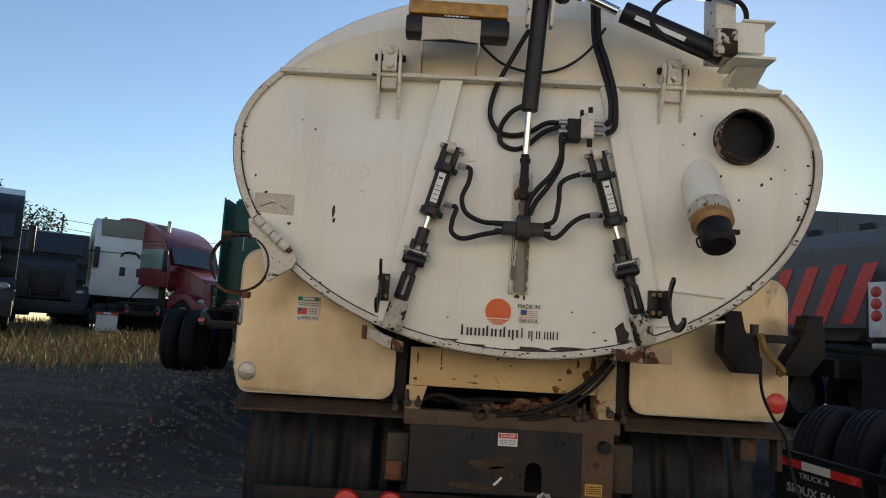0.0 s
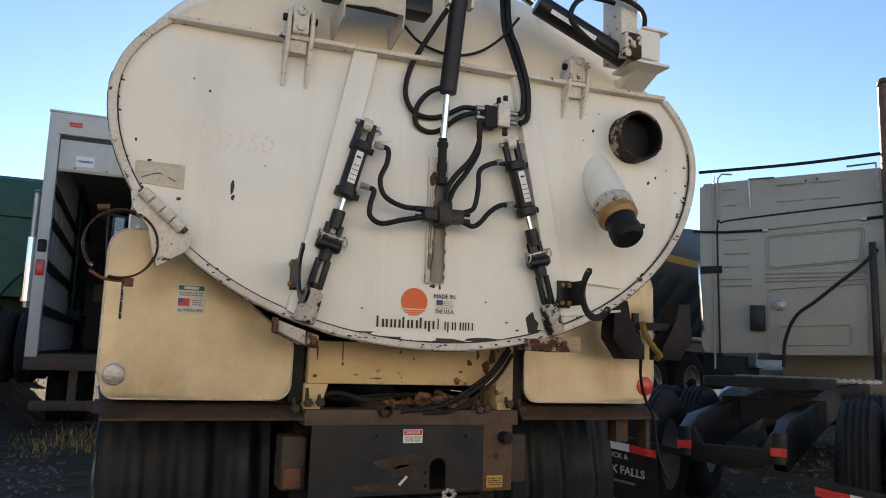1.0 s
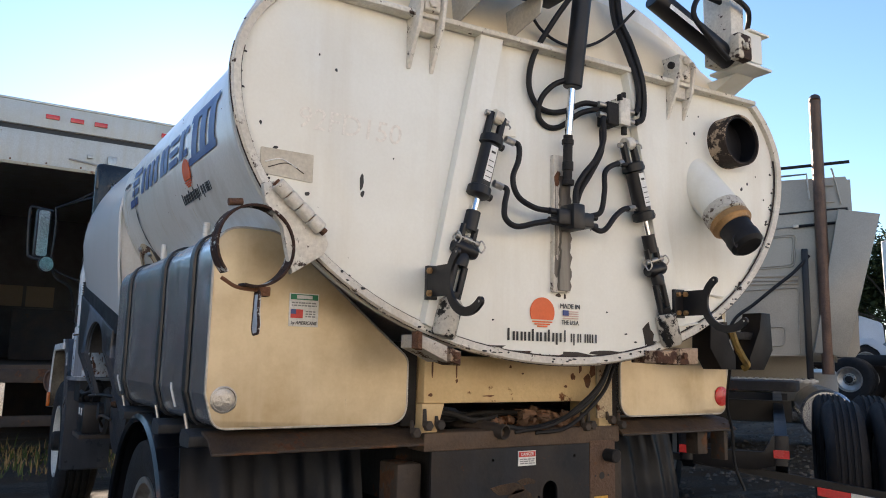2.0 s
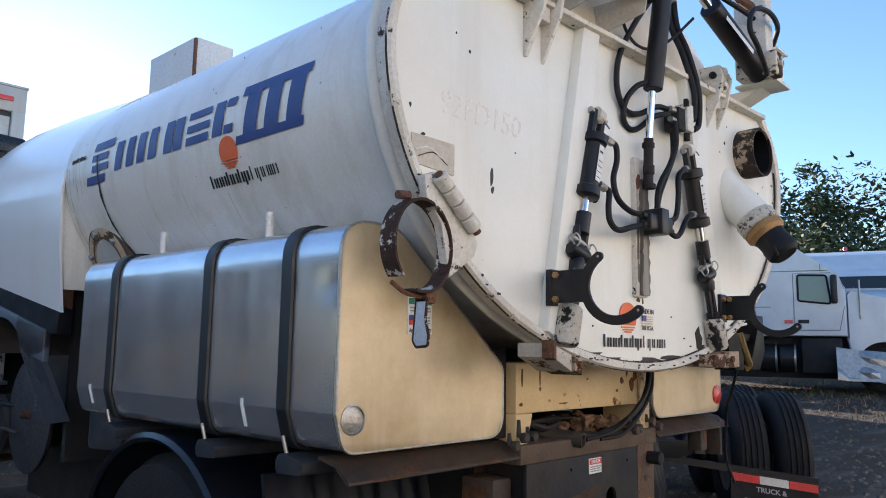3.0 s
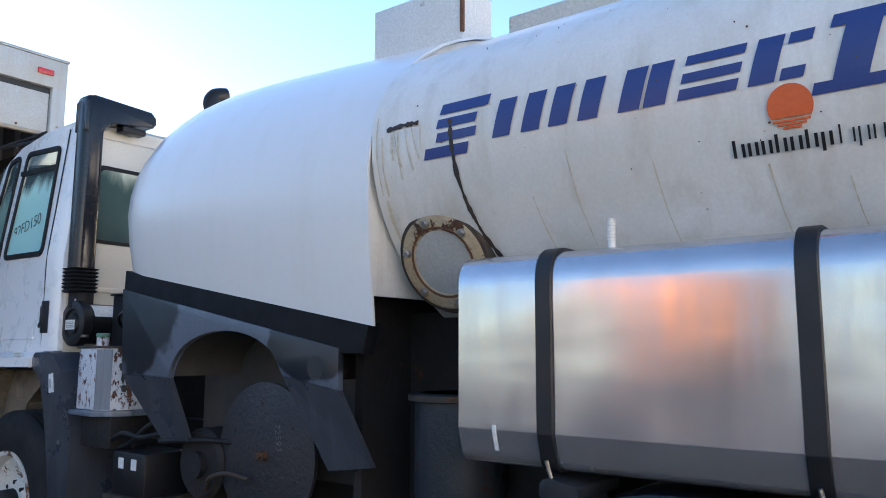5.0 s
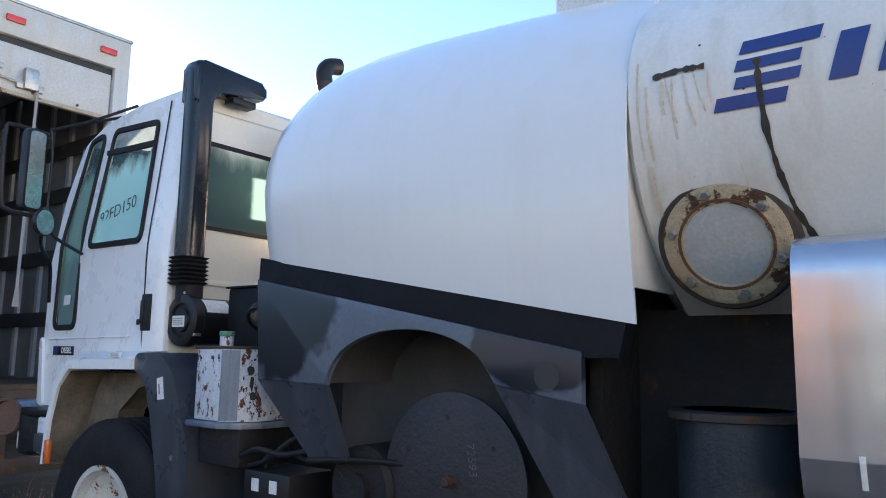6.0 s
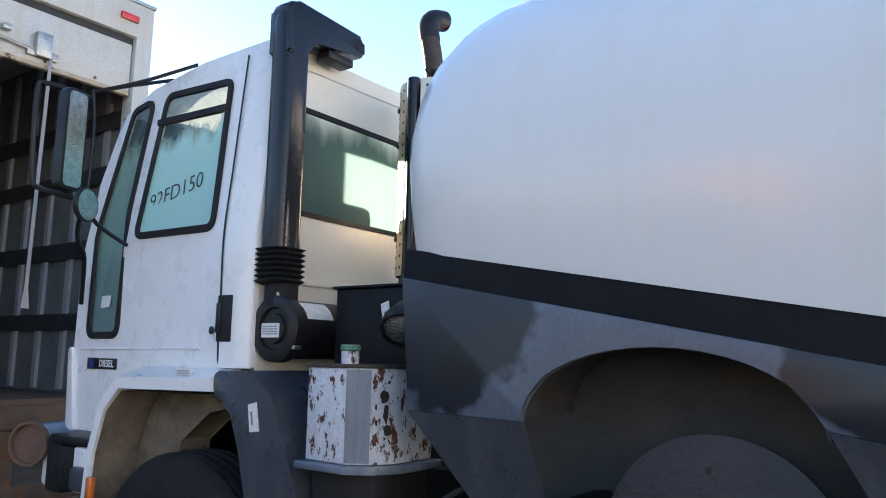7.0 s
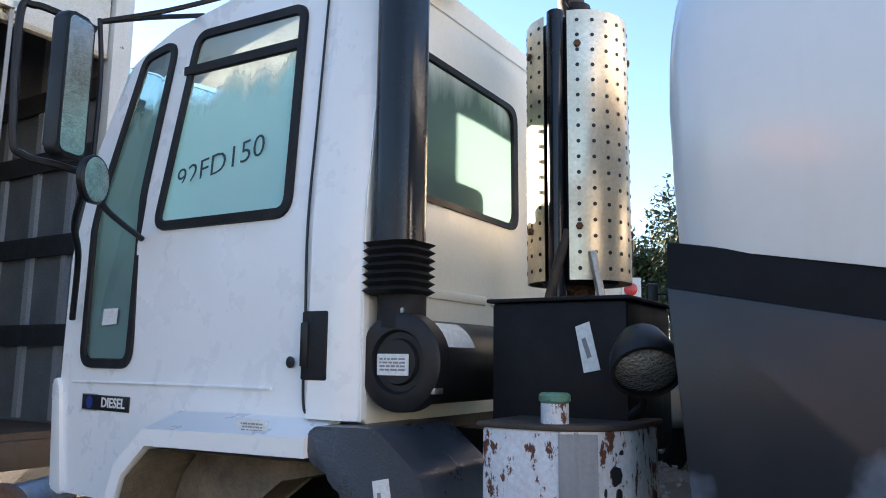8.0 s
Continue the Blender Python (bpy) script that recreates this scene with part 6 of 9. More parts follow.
part("hanger_pad", box(B(), -0.165, -0.095, 3.53, 3.57, 0.79, 0.87, 0.006), "rusty", truck)
for x in (-0.335, -0.14):
    part("stop_lamp", spin(B(), (x, 3.62, 0.668), (0, -1, 0), [(-0.04, 0.055), (0.0, 0.058), (0.012, 0.05), (0.02, 0.0)], 24, True, False), "redlens", truck, "round red stop lamp")
part("lamp_bar", box(B(), -0.75, 0.75, 3.64, 3.68, 0.66, 0.72, 0.005), "dark", truck)
part("bracket_right", box(B(), 1.40, 1.47, 3.55, 3.62, 0.95, 1.10, 0.006), "frame", truck)
part("bracket_right", box(B(), 1.55, 1.575, 3.52, 3.60, 0.92, 1.09, 0.004), "frame", truck)

# rear duals and their fenders
for sg in (1, -1):
    X = lambda x: CX + sg * (x - CX)
    for x in (-0.68, -0.35):
        wheel(truck, (X(x), 4.545, G + 0.475), -sg, 0.475, label="worn truck tyre")
    rows = []
    for k in range(57):
        u = k / 56
        fold = 0.016 * math.sin(u * 21) + 0.010 * math.sin(u * 47 + 1.3)
        x = X(-0.84 + 0.675 * u)
        rows.append([(x, y + fold * w, z) for y, z, w in ((3.86, 0.35, 1.3), (3.81, 0.72, 1.0), (3.845, 0.90, 0.8), (3.88, 1.04, 0.3), (3.895, 1.04, 0.3), (3.86, 0.90, 0.8), (3.825, 0.72, 1.0), (3.875, 0.35, 1.3))])
    part("mud_flap", rings(B(), rows), "flap", truck, "dark blue mud flap with soft upright folds")
    loops = []
    for k in range(25):
        a = radians(4 + 172 * k / 24)
        d = Vector((0, math.cos(a), math.sin(a)))
        c = Vector((0, 4.545, G + 0.45))
        loops.append([c + d * r + Vector((X(x), 0, 0)) for r, x in ((0.545, -0.852), (0.560, -0.862), (0.578, -0.852), (0.582, -0.82), (0.575, -0.25), (0.565, -0.25), (0.568, -0.82), (0.552, -0.835))])
    part("rear_fender", rings(B(), loops), "glossblack", truck, "black arched fender over the rear wheels")
part("rear_axle", cyl(B(), (-0.6, 4.56, G + 0.52), (1.35, 4.56, G + 0.52), 0.09, n=16), "dark", truck)
part("differential", ball(B(), (CX, 4.56, G + 0.52), 0.2, 1, 1.1, 1), "dark", truck)

# rusty drum and brackets ahead of the side tank
dr = part("air_reservoir", spin(B(), (-0.52, 5.45, 0.95), (0, 0, 1), [(0, 0.16), (0.02, 0.165), (0.34, 0.165), (0.345, 0.185), (0.365, 0.185), (0.37, 0.15)], 30), "drum", truck, "blue-black upright drum with rusty rim")
part("drum_rim", spin(B(), (-0.52, 5.45, 1.29), (0, 0, 1), [(0.0, 0.17), (0.004, 0.19), (0.024, 0.19), (0.03, 0.15), (0.03, 0.0)], 30, True, False), "frame", dr)
part("white_post", cyl(B(), (-0.55, 5.42, G + 0.35), (-0.53, 5.46, 0.95), 0.03, n=12), "chipped", truck)
# two plain near-black sheets close the space under and ahead of the tank
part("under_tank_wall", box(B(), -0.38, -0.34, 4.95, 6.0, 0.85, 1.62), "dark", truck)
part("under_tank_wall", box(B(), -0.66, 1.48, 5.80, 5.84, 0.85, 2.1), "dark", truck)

# driveline under the chassis
part("drive_shaft", cyl(B(), (CX, 4.7, G + 0.6), (CX, 8.0, 0.80), 0.06, n=14), "dark", truck)
bm = box(B(), 0.05, 0.69, 8.0, 9.3, 0.50, 1.40, 0.06)
cyl(bm, (CX, 7.3, 0.80), (CX, 8.05, 0.80), 0.22, 0.27, n=18)
part("engine_block", bm, "dark", truck, "dark oily engine and gearbox")
part("front_axle", box(B(), -0.55, 1.29, 8.72, 8.84, 0.48, 0.60, 0.02), "dark", truck)
part("radiator", box(B(), -0.25, 0.99, 9.3, 9.38, 0.55, 1.40, 0.01), "dark", truck)
# ---- engine housing, skirt and cab of the vacuum truck ----
HT = 2.998      # top of the housing


def hood_section(y, drop=0.0, pull=0.0, base=1.5, n=26):
    """Half-barrel section of the housing at y, from the left foot over the top to the right foot."""
    pts = [(-0.79 + pull, y, base), (-0.82 + pull, y, (base + 2.12) / 2)]
    a, b = 1.205 - pull, HT - drop - 2.12
    for k in range(n + 1):
        t = math.pi - math.pi * k / n
        c, s = math.cos(t), math.sin(t)
        e = 1.08 - 0.11 * max(0.0, min(1.0, (y - 6.0) / 0.9))
        pts.append((CX + a * math.copysign(abs(c) ** e, c), y, 2.12 + b * abs(s) ** e))
    pts += [(CX * 2 + 0.82 - pull, y, (base + 2.12) / 2), (CX * 2 + 0.79 - pull, y, base)]
    return pts


loops = []
for y, drop, pull in ((5.635, 0.048, 0.0), (5.9, 0.040, 0.0), (6.3, 0.020, 0.0), (6.7, 0.012, 0.0), (6.95, 0.018, 0.0), (7.09, 0.032, 0.002), (7.18, 0.066, 0.008), (7.24, 0.125, 0.020), (7.268, 0.22, 0.045), (7.278, 0.36, 0.08)):
    base = 1.555 + (y - 5.635) * (1.845 - 1.555) / (7.275 - 5.635)
    outer = hood_section(y, drop, pull, base)
    inner = hood_section(y, drop + 0.012, pull + 0.012, base)
    loops.append(outer + list(reversed(inner)))
hood = part("engine_housing", rings(B(), loops), "hood", truck, "smooth white engine housing, slightly stained", 50)
part("housing_front", prism(B(), [(-0.68, 1.85), (1.42, 1.85), (1.42, 2.3), (1.1, 2.5), (-0.36, 2.5), (-0.68, 2.3)], "y", 7.255, 7.27), "hood", hood)
part("housing_bulkhead", prism(B(), [(p[0], p[2]) for p in hood_section(5.66, 0.062, 0.014, 1.665)], "y", 5.66, 5.672), "tank", hood, "white bulkhead behind the tank")
# black rubber band and dark skirt
def skirt_line(y):
    return 1.555 + (y - 5.635) * (1.845 - 1.555) / (7.275 - 5.635)


bm = prism(B(), [(5.66, skirt_line(5.66) + 0.01), (7.285, skirt_line(7.285) + 0.006), (7.29, skirt_line(7.29) - 0.11), (5.80, skirt_line(5.80) - 0.125), (5.69, skirt_line(5.69) - 0.11)], "x", -0.785, -0.72, 0.006)
part("skirt_band", bm, mat("matt_black_rubber", (0.006, 0.006, 0.008), 0.65, spec=0.2, dirt=(0.014, 0.014, 0.015), dirty=0.4, dscale=6, bump=0.001), truck, "black rubber band below the housing")
arch = [(6.86, 1.345)]
for k in range(1, 20):
    t = math.pi - math.pi * k / 20
    arch.append((6.483 - 0.38 * math.cos(t), 1.35 + 0.20 * math.sin(t)))
arch.append((6.10, 1.37))
sk = [(7.285, skirt_line(7.285) - 0.085), (7.25, 1.355)] + arch + [(5.80, 1.325), (5.80, skirt_line(5.80) - 0.105)]
bm = prism(B(), sk, "x", -0.795, -0.765, 0.005)
skirt = part("side_skirt", bm, "skirt", truck, "scuffed dark grey side skirt with wheel arch")
# lower flaps of the skirt lean inwards
for pts in (((7.25, 1.355), (6.86, 1.345), (6.82, 1.06), (7.03, 1.06)), ((6.10, 1.37), (5.80, 1.325), (5.71, 1.05), (5.93, 1.02))):
    bm = B()
    lo = [bm.verts.new((-0.795 + (0.09 if i > 1 else 0.0), a, b)) for i, (a, b) in enumerate(pts)]
    hi = [bm.verts.new((-0.770 + (0.09 if i > 1 else 0.0), a, b)) for i, (a, b) in enumerate(pts)]
    bm.faces.new(lo), bm.faces.new(list(reversed(hi)))
    for i in range(4):
        bm.faces.new((lo[i], hi[i], hi[(i + 1) % 4], lo[(i + 1) % 4]))
    part("lower_flap", bm, "plastic", skirt)
# rolled inner liner of the arch
loops = []
for k in range(21):
    t = math.pi - math.pi * k / 20
    loops.append([(x, 6.483 - r * math.cos(t), 1.35 + (r - 0.18) * math.sin(t) - 0.0) for x, r in ((-0.78, 0.385), (-0.70, 0.42), (-0.35, 0.44), (-0.35, 0.43), (-0.70, 0.41), (-0.78, 0.378))])
part("arch_liner", rings(B(), loops), mat("arch_liner_dust", (0.060, 0.060, 0.060), 0.7, dirt=(0.10, 0.095, 0.09), dirty=0.6, dscale=4, bump=0.008), skirt, "dusty arch liner")
part("arch_back", box(B(), -0.36, -0.34, 6.0, 7.2, 0.9, 1.6), M["dustyback"], skirt)
part("skirt_sticker", spin(B(), (-0.794, 5.915, 1.405), (-1, 0, 0), [(0, 0.045), (0.002, 0.045)], 20), "skirt", skirt, "worn round sticker")
# brush disc with chalk marks
disc = part("brush_disc", spin(B(), (-0.62, 6.385, 1.03), (-1, 0, 0), [(-0.01, 0.30), (0.0, 0.305), (0.012, 0.305), (0.014, 0.30), (0.014, 0.0)], 56, True, False), "disc", truck, "black rusty steel disc with chalk marks")
for k in range(6):
    a = radians(25 + 60 * k)
    bm = spin(B(), (-0.6345, 6.385 + 0.215 * math.cos(a), 1.03 + 0.215 * math.sin(a)), (-1, 0, 0), [(0, 0.010), (0.001, 0.010)], 8)
    part("bolt_hole", bm, "ink", disc)
bm = cyl(B(), (-0.63, 6.385, 1.03), (-0.665, 6.385, 1.03), 0.022, n=14)
bolt(bm, (-0.66, 6.385, 1.03), (-1, 0, 0), 0.018, 0.018)
part("disc_nut", bm, "frame", disc)
me = words("72593", 0.046, at(-0.6355, 6.300, 1.11) @ SIDE @ Matrix.Rotation(radians(-82), 4, "Z"), 1.0, 0.1, -0.0015)
part("chalk_writing", me, mat("chalk", (0.17, 0.175, 0.185), 0.9, bump=0.0), disc, "chalk number")
# machinery behind the skirt; the body is one plain near-black box
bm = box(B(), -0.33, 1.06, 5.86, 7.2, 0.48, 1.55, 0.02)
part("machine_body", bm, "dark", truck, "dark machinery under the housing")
bm = cyl(B(), (-0.66, 6.80, 0.96), (-0.30, 6.80, 0.96), 0.16, n=24, bev=0.02)
cyl(bm, (-0.69, 6.80, 0.96), (-0.66, 6.80, 0.96), 0.06, n=16)
part("gear_case", bm, "dark", truck, "oily gear case")
bm = hose(B(), [(-0.72, 7.02, 1.05), (-0.70, 6.85, 1.065), (-0.66, 6.70, 1.07), (-0.60, 6.55, 1.06)], 0.012, 8)
hose(bm, [(-0.72, 7.45, 1.02), (-0.74, 7.30, 1.07), (-0.74, 7.15, 1.06), (-0.70, 7.05, 1.08)], 0.012, 8)
hose(bm, [(-0.70, 7.40, 0.99), (-0.73, 7.25, 1.03), (-0.71, 7.12, 1.12), (-0.66, 7.02, 1.15), (-0.60, 7.0, 1.05)], 0.010, 8)
part("machine_hose", bm, "rubber", truck, "oily hoses")
part("red_hose", hose(B(), [(-0.66, 6.74, 0.86), (-0.70, 6.66, 0.92), (-0.70, 6.55, 0.95), (-0.66, 6.45, 0.93)], 0.009, 8), "frame", truck)
# battery box
bt = part("battery", box(B(), -0.74, -0.50, 7.10, 7.38, 0.78, 0.985, 0.012), "black", truck, "black battery with two white labels")
for y in (7.30, 7.19):
    part("battery_label", box(B(), -0.7425, -0.7395, y - 0.022, y + 0.022, 0.905, 0.955), "paper", bt)
part("battery_terminal", hose(B(), [(-0.66, 7.34, 0.985), (-0.66, 7.33, 1.03), (-0.60, 7.26, 1.04), (-0.58, 7.18, 1.02)], 0.010, 8), "rubber", bt)
part("battery_tray", box(B(), -0.76, -0.45, 7.06, 7.42, 0.75, 0.78), "frame", bt)

# hydraulic tank with peeling paint
bm = prism(B(), rounded([(-0.775, 7.70), (-0.775, 7.52), (-0.73, 7.454), (-0.65, 7.408), (-0.45, 7.408), (-0.45, 7.70)], 0.010, 3), "z", 1.168, 1.475, 0.008)
ht = part("oil_tank", bm, "peel", truck, "oil tank with peeling white paint over rust")
part("oil_tank_lid", prism(B(), [(-0.782, 7.71), (-0.782, 7.517), (-0.735, 7.446), (-0.652, 7.398), (-0.44, 7.398), (-0.44, 7.71)], "z", 1.475, 1.488, 0.004), "frame", ht)
part("oil_tank_patch", prism(B(), [(-0.7775, 7.519), (-0.7315, 7.4515), (-0.7290, 7.4535), (-0.7745, 7.521)], "z", 1.172, 1.47), "greyblue", ht, "grey primer facet")
part("oil_tank_foot", prism(B(), rounded([(-0.80, 7.73), (-0.80, 7.505), (-0.745, 7.425), (-0.655, 7.375), (-0.43, 7.375), (-0.43, 7.73)], 0.01, 2), "z", 1.140, 1.166, 0.006), "greyblue", ht)
part("tank_stand", box(B(), -0.74, -0.46, 7.42, 7.70, 0.98, 1.142, 0.01), "dark", ht)
bm = cyl(B(), (-0.735, 7.545, 1.485), (-0.735, 7.545, 1.53), 0.030, n=20)
part("filler_neck", bm, "peel", ht)
part("filler_cap", cyl(B(), (-0.735, 7.545, 1.53), (-0.735, 7.545, 1.552), 0.034, n=20, bev=0.005), "green", ht, "worn green cap")
bm = B()
for i, (x, z, w, h) in enumerate([(-0.688, 1.385, 0.014, 0.030), (-0.684, 1.33, 0.009, 0.035), (-0.680, 1.275, 0.014, 0.022), (-0.712, 1.30, 0.004, 0.012), (-0.714, 1.35, 0.003, 0.010), (-0.676, 1.43, 0.005, 0.006)]):
    blot(bm, x, z, w, h, 0.0, 300 + i)
for v in bm.verts:
    v.co.y += 7.4505 - (v.co.x + 0.73) * 0.575
tagged(part("dark_drip", bm, "ink", ht, "dark drips"), kind="stuff")

# black sheet box, work lamp
bb = part("control_box", box(B(), -0.56, -0.20, 7.44, 7.79, 1.40, 1.762, 0.01), "mattblack", truck, "black sheet-metal box with a white sticker")
part("box_lid", prism(B(), [(-0.57, 7.80), (-0.57, 7.43), (-0.19, 7.43), (-0.19, 7.80)], "z", 1.762, 1.772, 0.003), "mattblack", bb)
part("sticker", prism(B(), [(7.565, 1.70), (7.53, 1.712), (7.505, 1.60), (7.545, 1.592)], "x", -0.5635, -0.5615), "paper", bb, "white sticker")
part("sticker_print", prism(B(), [(7.55, 1.67), (7.54, 1.675), (7.525, 1.63), (7.535, 1.625)], "x", -0.5645, -0.5634), "greyprint", bb)
lp = part("work_lamp", spin(B(), (-0.690, 7.360, 1.606), (-0.66, -0.32, -0.68), [(-0.10, 0.02), (-0.085, 0.05), (-0.03, 0.072), (0.0, 0.075), (0.014, 0.073), (0.014, 0.065)], 28, True, False), "black", truck, "round black work lamp")
part("lamp_lens", spin(B(), (-0.690, 7.360, 1.606), (-0.66, -0.32, -0.68), [(0.0, 0.067), (0.006, 0.05), (0.010, 0.0)], 28, False, False), "lamp", lp, "ribbed glass lens")
part("lamp_stalk", hose(B(), [(-0.65, 7.39, 1.58), (-0.58, 7.40, 1.53), (-0.55, 7.44, 1.50)], 0.010, 8), "black", lp)

# muffler in a perforated shield, stack above
MX, MY, MR = 0.055, 7.795, 0.168
bm = B()
loops = []
for k in range(33):
    a = radians(191.5 + 331 * k / 32)
    d = Vector((math.cos(a), math.sin(a), 0))
    c = Vector((MX, MY, 0))
    loops.append([c + d * MR + Vector((0, 0, 1.865)), c + d * MR + Vector((0, 0, 2.735)), c + d * (MR - 0.003) + Vector((0, 0, 2.735)), c + d * (MR - 0.003) + Vector((0, 0, 1.865))])
rings(bm, loops)
muf = part("muffler_shield", bm, "muffler", truck, "bright perforated heat shield round the exhaust")
bm = B()
for k in range(20):
    a = radians(202.5 + 16.5 * k)
    d = Vector((math.cos(a), math.sin(a), 0))
    for j in range(17):
        spin(bm, Vector((MX, MY, 1.90 + 0.05 * j)) + d * (MR + 0.0002), d, [(0, 0.0065), (0.0012, 0.0065)], 8)
tagged(part("shield_hole", bm, "ink", muf, "rows of punched holes", 0), kind="stuff")
for a in (202.5, 138, 300, 90):
    d = Vector((math.cos(radians(a)), math.sin(radians(a)), 0))
    for z in (2.03, 2.62):
        part("shield_bolt", bolt(B(), Vector((MX, MY, z)) + d * MR, d, 0.012, 0.01), "rusty", muf)
part("muffler_body", cyl(B(), (MX, MY, 1.86), (MX, MY, 2.74), 0.125, n=28, bev=0.01), "dark", muf)
stack = part("exhaust_pipe", hose(B(), [(MX, MY, 2.70), (MX - 0.01, MY + 0.02, 2.90), (MX - 0.015, MY + 0.045, 3.03), (MX + 0.02, MY + 0.05, 3.09), (MX + 0.09, MY + 0.04, 3.115)], 0.045, 16), "stackdark", truck, "rust-brown exhaust pipe with a curved tip")
part("stack_tip", hose(B(), [(MX - 0.013, MY + 0.036, 2.98), (MX - 0.010, MY + 0.047, 3.05), (MX + 0.03, MY + 0.05, 3.10), (MX + 0.10, MY + 0.04, 3.12)], 0.049, 16), "black", stack)
bm = spin(B(), (MX, MY, 2.79), (0, 0, 1), [(0, 0.05), (0.02, 0.052), (0.03, 0.05)], 20)
cyl(bm, (MX - 0.05, MY, 2.805), (MX - 0.10, MY - 0.01, 2.80), 0.006, n=6)
part("stack_clamp", bm, "dark", stack)
part("muffler_mount", cyl(B(), (MX - 0.155, MY + 0.010, 1.55), (MX - 0.155, MY + 0.010, 2.745), 0.028, n=18, bev=0.003), "glossblack", truck, "black upright tube in the gap of the heat shield")
part("mount_strut", cyl(B(), (MX - 0.150, MY - 0.02, 2.02), (MX - 0.24, MY + 0.03, 1.70), 0.016, n=12), "frame", truck)
part("muffler_stay", hose(B(), [(-0.10, 7.66, 1.78), (-0.08, 7.70, 1.95)], 0.014, 8, smooth=False), "steel", truck)
part("exhaust_elbow", cyl(B(), (MX, MY, 1.40), (MX, MY, 1.87), 0.05, n=16), "rusty", truck)

# air cleaner, bellows and intake duct
ac = part("air_cleaner", spin(B(), (-0.675, 8.0, 1.612), (1, 0, 0), [(0.0, 0.0), (0.0, 0.055), (0.012, 0.06), (0.012, 0.075), (0.0, 0.082), (0.0, 0.118), (0.006, 0.126), (0.05, 0.128), (0.055, 0.122), (0.06, 0.122), (0.06, 0.112), (0.62, 0.112), (0.64, 0.10)], 40, False, True), "black", truck, "black round air cleaner with paper label")
part("cleaner_label", prism(B(), rounded([(8.058, 1.578), (7.963, 1.578), (7.963, 1.632), (8.058, 1.632)], 0.003), "x", -0.6805, -0.676), "paper", ac, "white paper label")
part("label_print", label_bars(B(), "x", -0.6806, 7.972, 8.05, 1.585, 1.626, 4, -0.001, 2), "greyprint", ac)
bm = B()
loops = [[(x, 8.0 + 0.1135 * math.cos(a), 1.612 + 0.1135 * math.sin(a)) for x in (-0.60, -0.46)] for a in [radians(95 + 45 * k / 8 + 20) for k in range(9)]]
rings(bm, [list(l) for l in loops], False)
part("wrap_label", bm, "paper", ac, "white sticker on the cleaner body")
for dy, dz in ((0.10, -0.08), (-0.10, -0.07), (0.0, 0.13)):
    part("cleaner_clip", box(B(), -0.67, -0.63, 8.0 + dy - 0.012, 8.0 + dy + 0.012, 1.612 + dz - 0.008, 1.612 + dz + 0.008, 0.003), "steel", ac)


def duct_loop(z, sx, sy, cx=-0.625, cy=8.035, n=6):
    return [(a, b, z) for a, b in rounded([(cx - sx, cy - sy), (cx + sx, cy - sy), (cx + sx, cy + sy), (cx - sx, cy + sy)], 0.048, n)]


bm = B()
rings(bm, [duct_loop(z, 0.064, 0.062) for z in (1.925, 2.3)] + [duct_loop(2.74, 0.064, 0.062), duct_loop(2.86, 0.064, 0.060), duct_loop(2.92, 0.056, 0.054), duct_loop(2.935, 0.035, 0.035)])
duct = part("intake_duct", bm, "glossblack", truck, "black plastic air intake duct")
bm = prism(B(), rounded([(-0.685, 2.935), (-0.25, 2.915), (-0.245, 2.825), (-0.54, 2.79), (-0.60, 2.70), (-0.685, 2.70)], [0.04, 0.03, 0.02, 0.03, 0.02, 0.02]), "y", 7.975, 8.095, 0.02)
part("intake_head", bm, "glossblack", duct)
part("intake_grille", box(B(), -0.45, -0.30, 7.99, 8.07, 2.765, 2.80, 0.006), "black", duct)
bm = B()
rings(bm, [duct_loop(1.785 + 0.0105 * k, 0.068 + (0.014 if k % 2 else 0.0), 0.068 + (0.014 if k % 2 else 0.0)) for k in range(14)])
part("bellows", bm, "rubber", duct, "black rubber bellows")
part("duct_neck", cyl(B(), (-0.615, 8.03, 1.70), (-0.615, 8.03, 1.80), 0.065, n=20), "rubber", duct)

# cab shell: side profile with openings for the windows
def cab_side_x(z):
    """How the left side leans in above the belt line."""
    return -0.695 if z < 2.0 else -0.695 + (z - 2.0) * 0.12


prof = [(8.10, 1.46), (8.80, 1.44), (8.88, 1.32), (8.96, 1.14), (9.555, 1.13), (9.62, 1.52), (9.61, 1.96), (9.56, 2.40), (9.42, 2.74), (9.15, 2.83), (8.7, 2.86), (8.18, 2.84), (8.10, 2.72)]
win = rounded([(9.055, 2.055), (8.385, 2.03), (8.425, 2.70), (8.98, 2.755)], [0.05, 0.05, 0.05, 0.06], 6)
qwin = rounded([(9.46, 1.59), (9.15, 1.59), (9.165, 2.2), (9.115, 2.765), (9.31, 2.745), (9.47, 2.15)], [0.06, 0.06, 0.6, 0.06, 0.06, 0.5], 6)


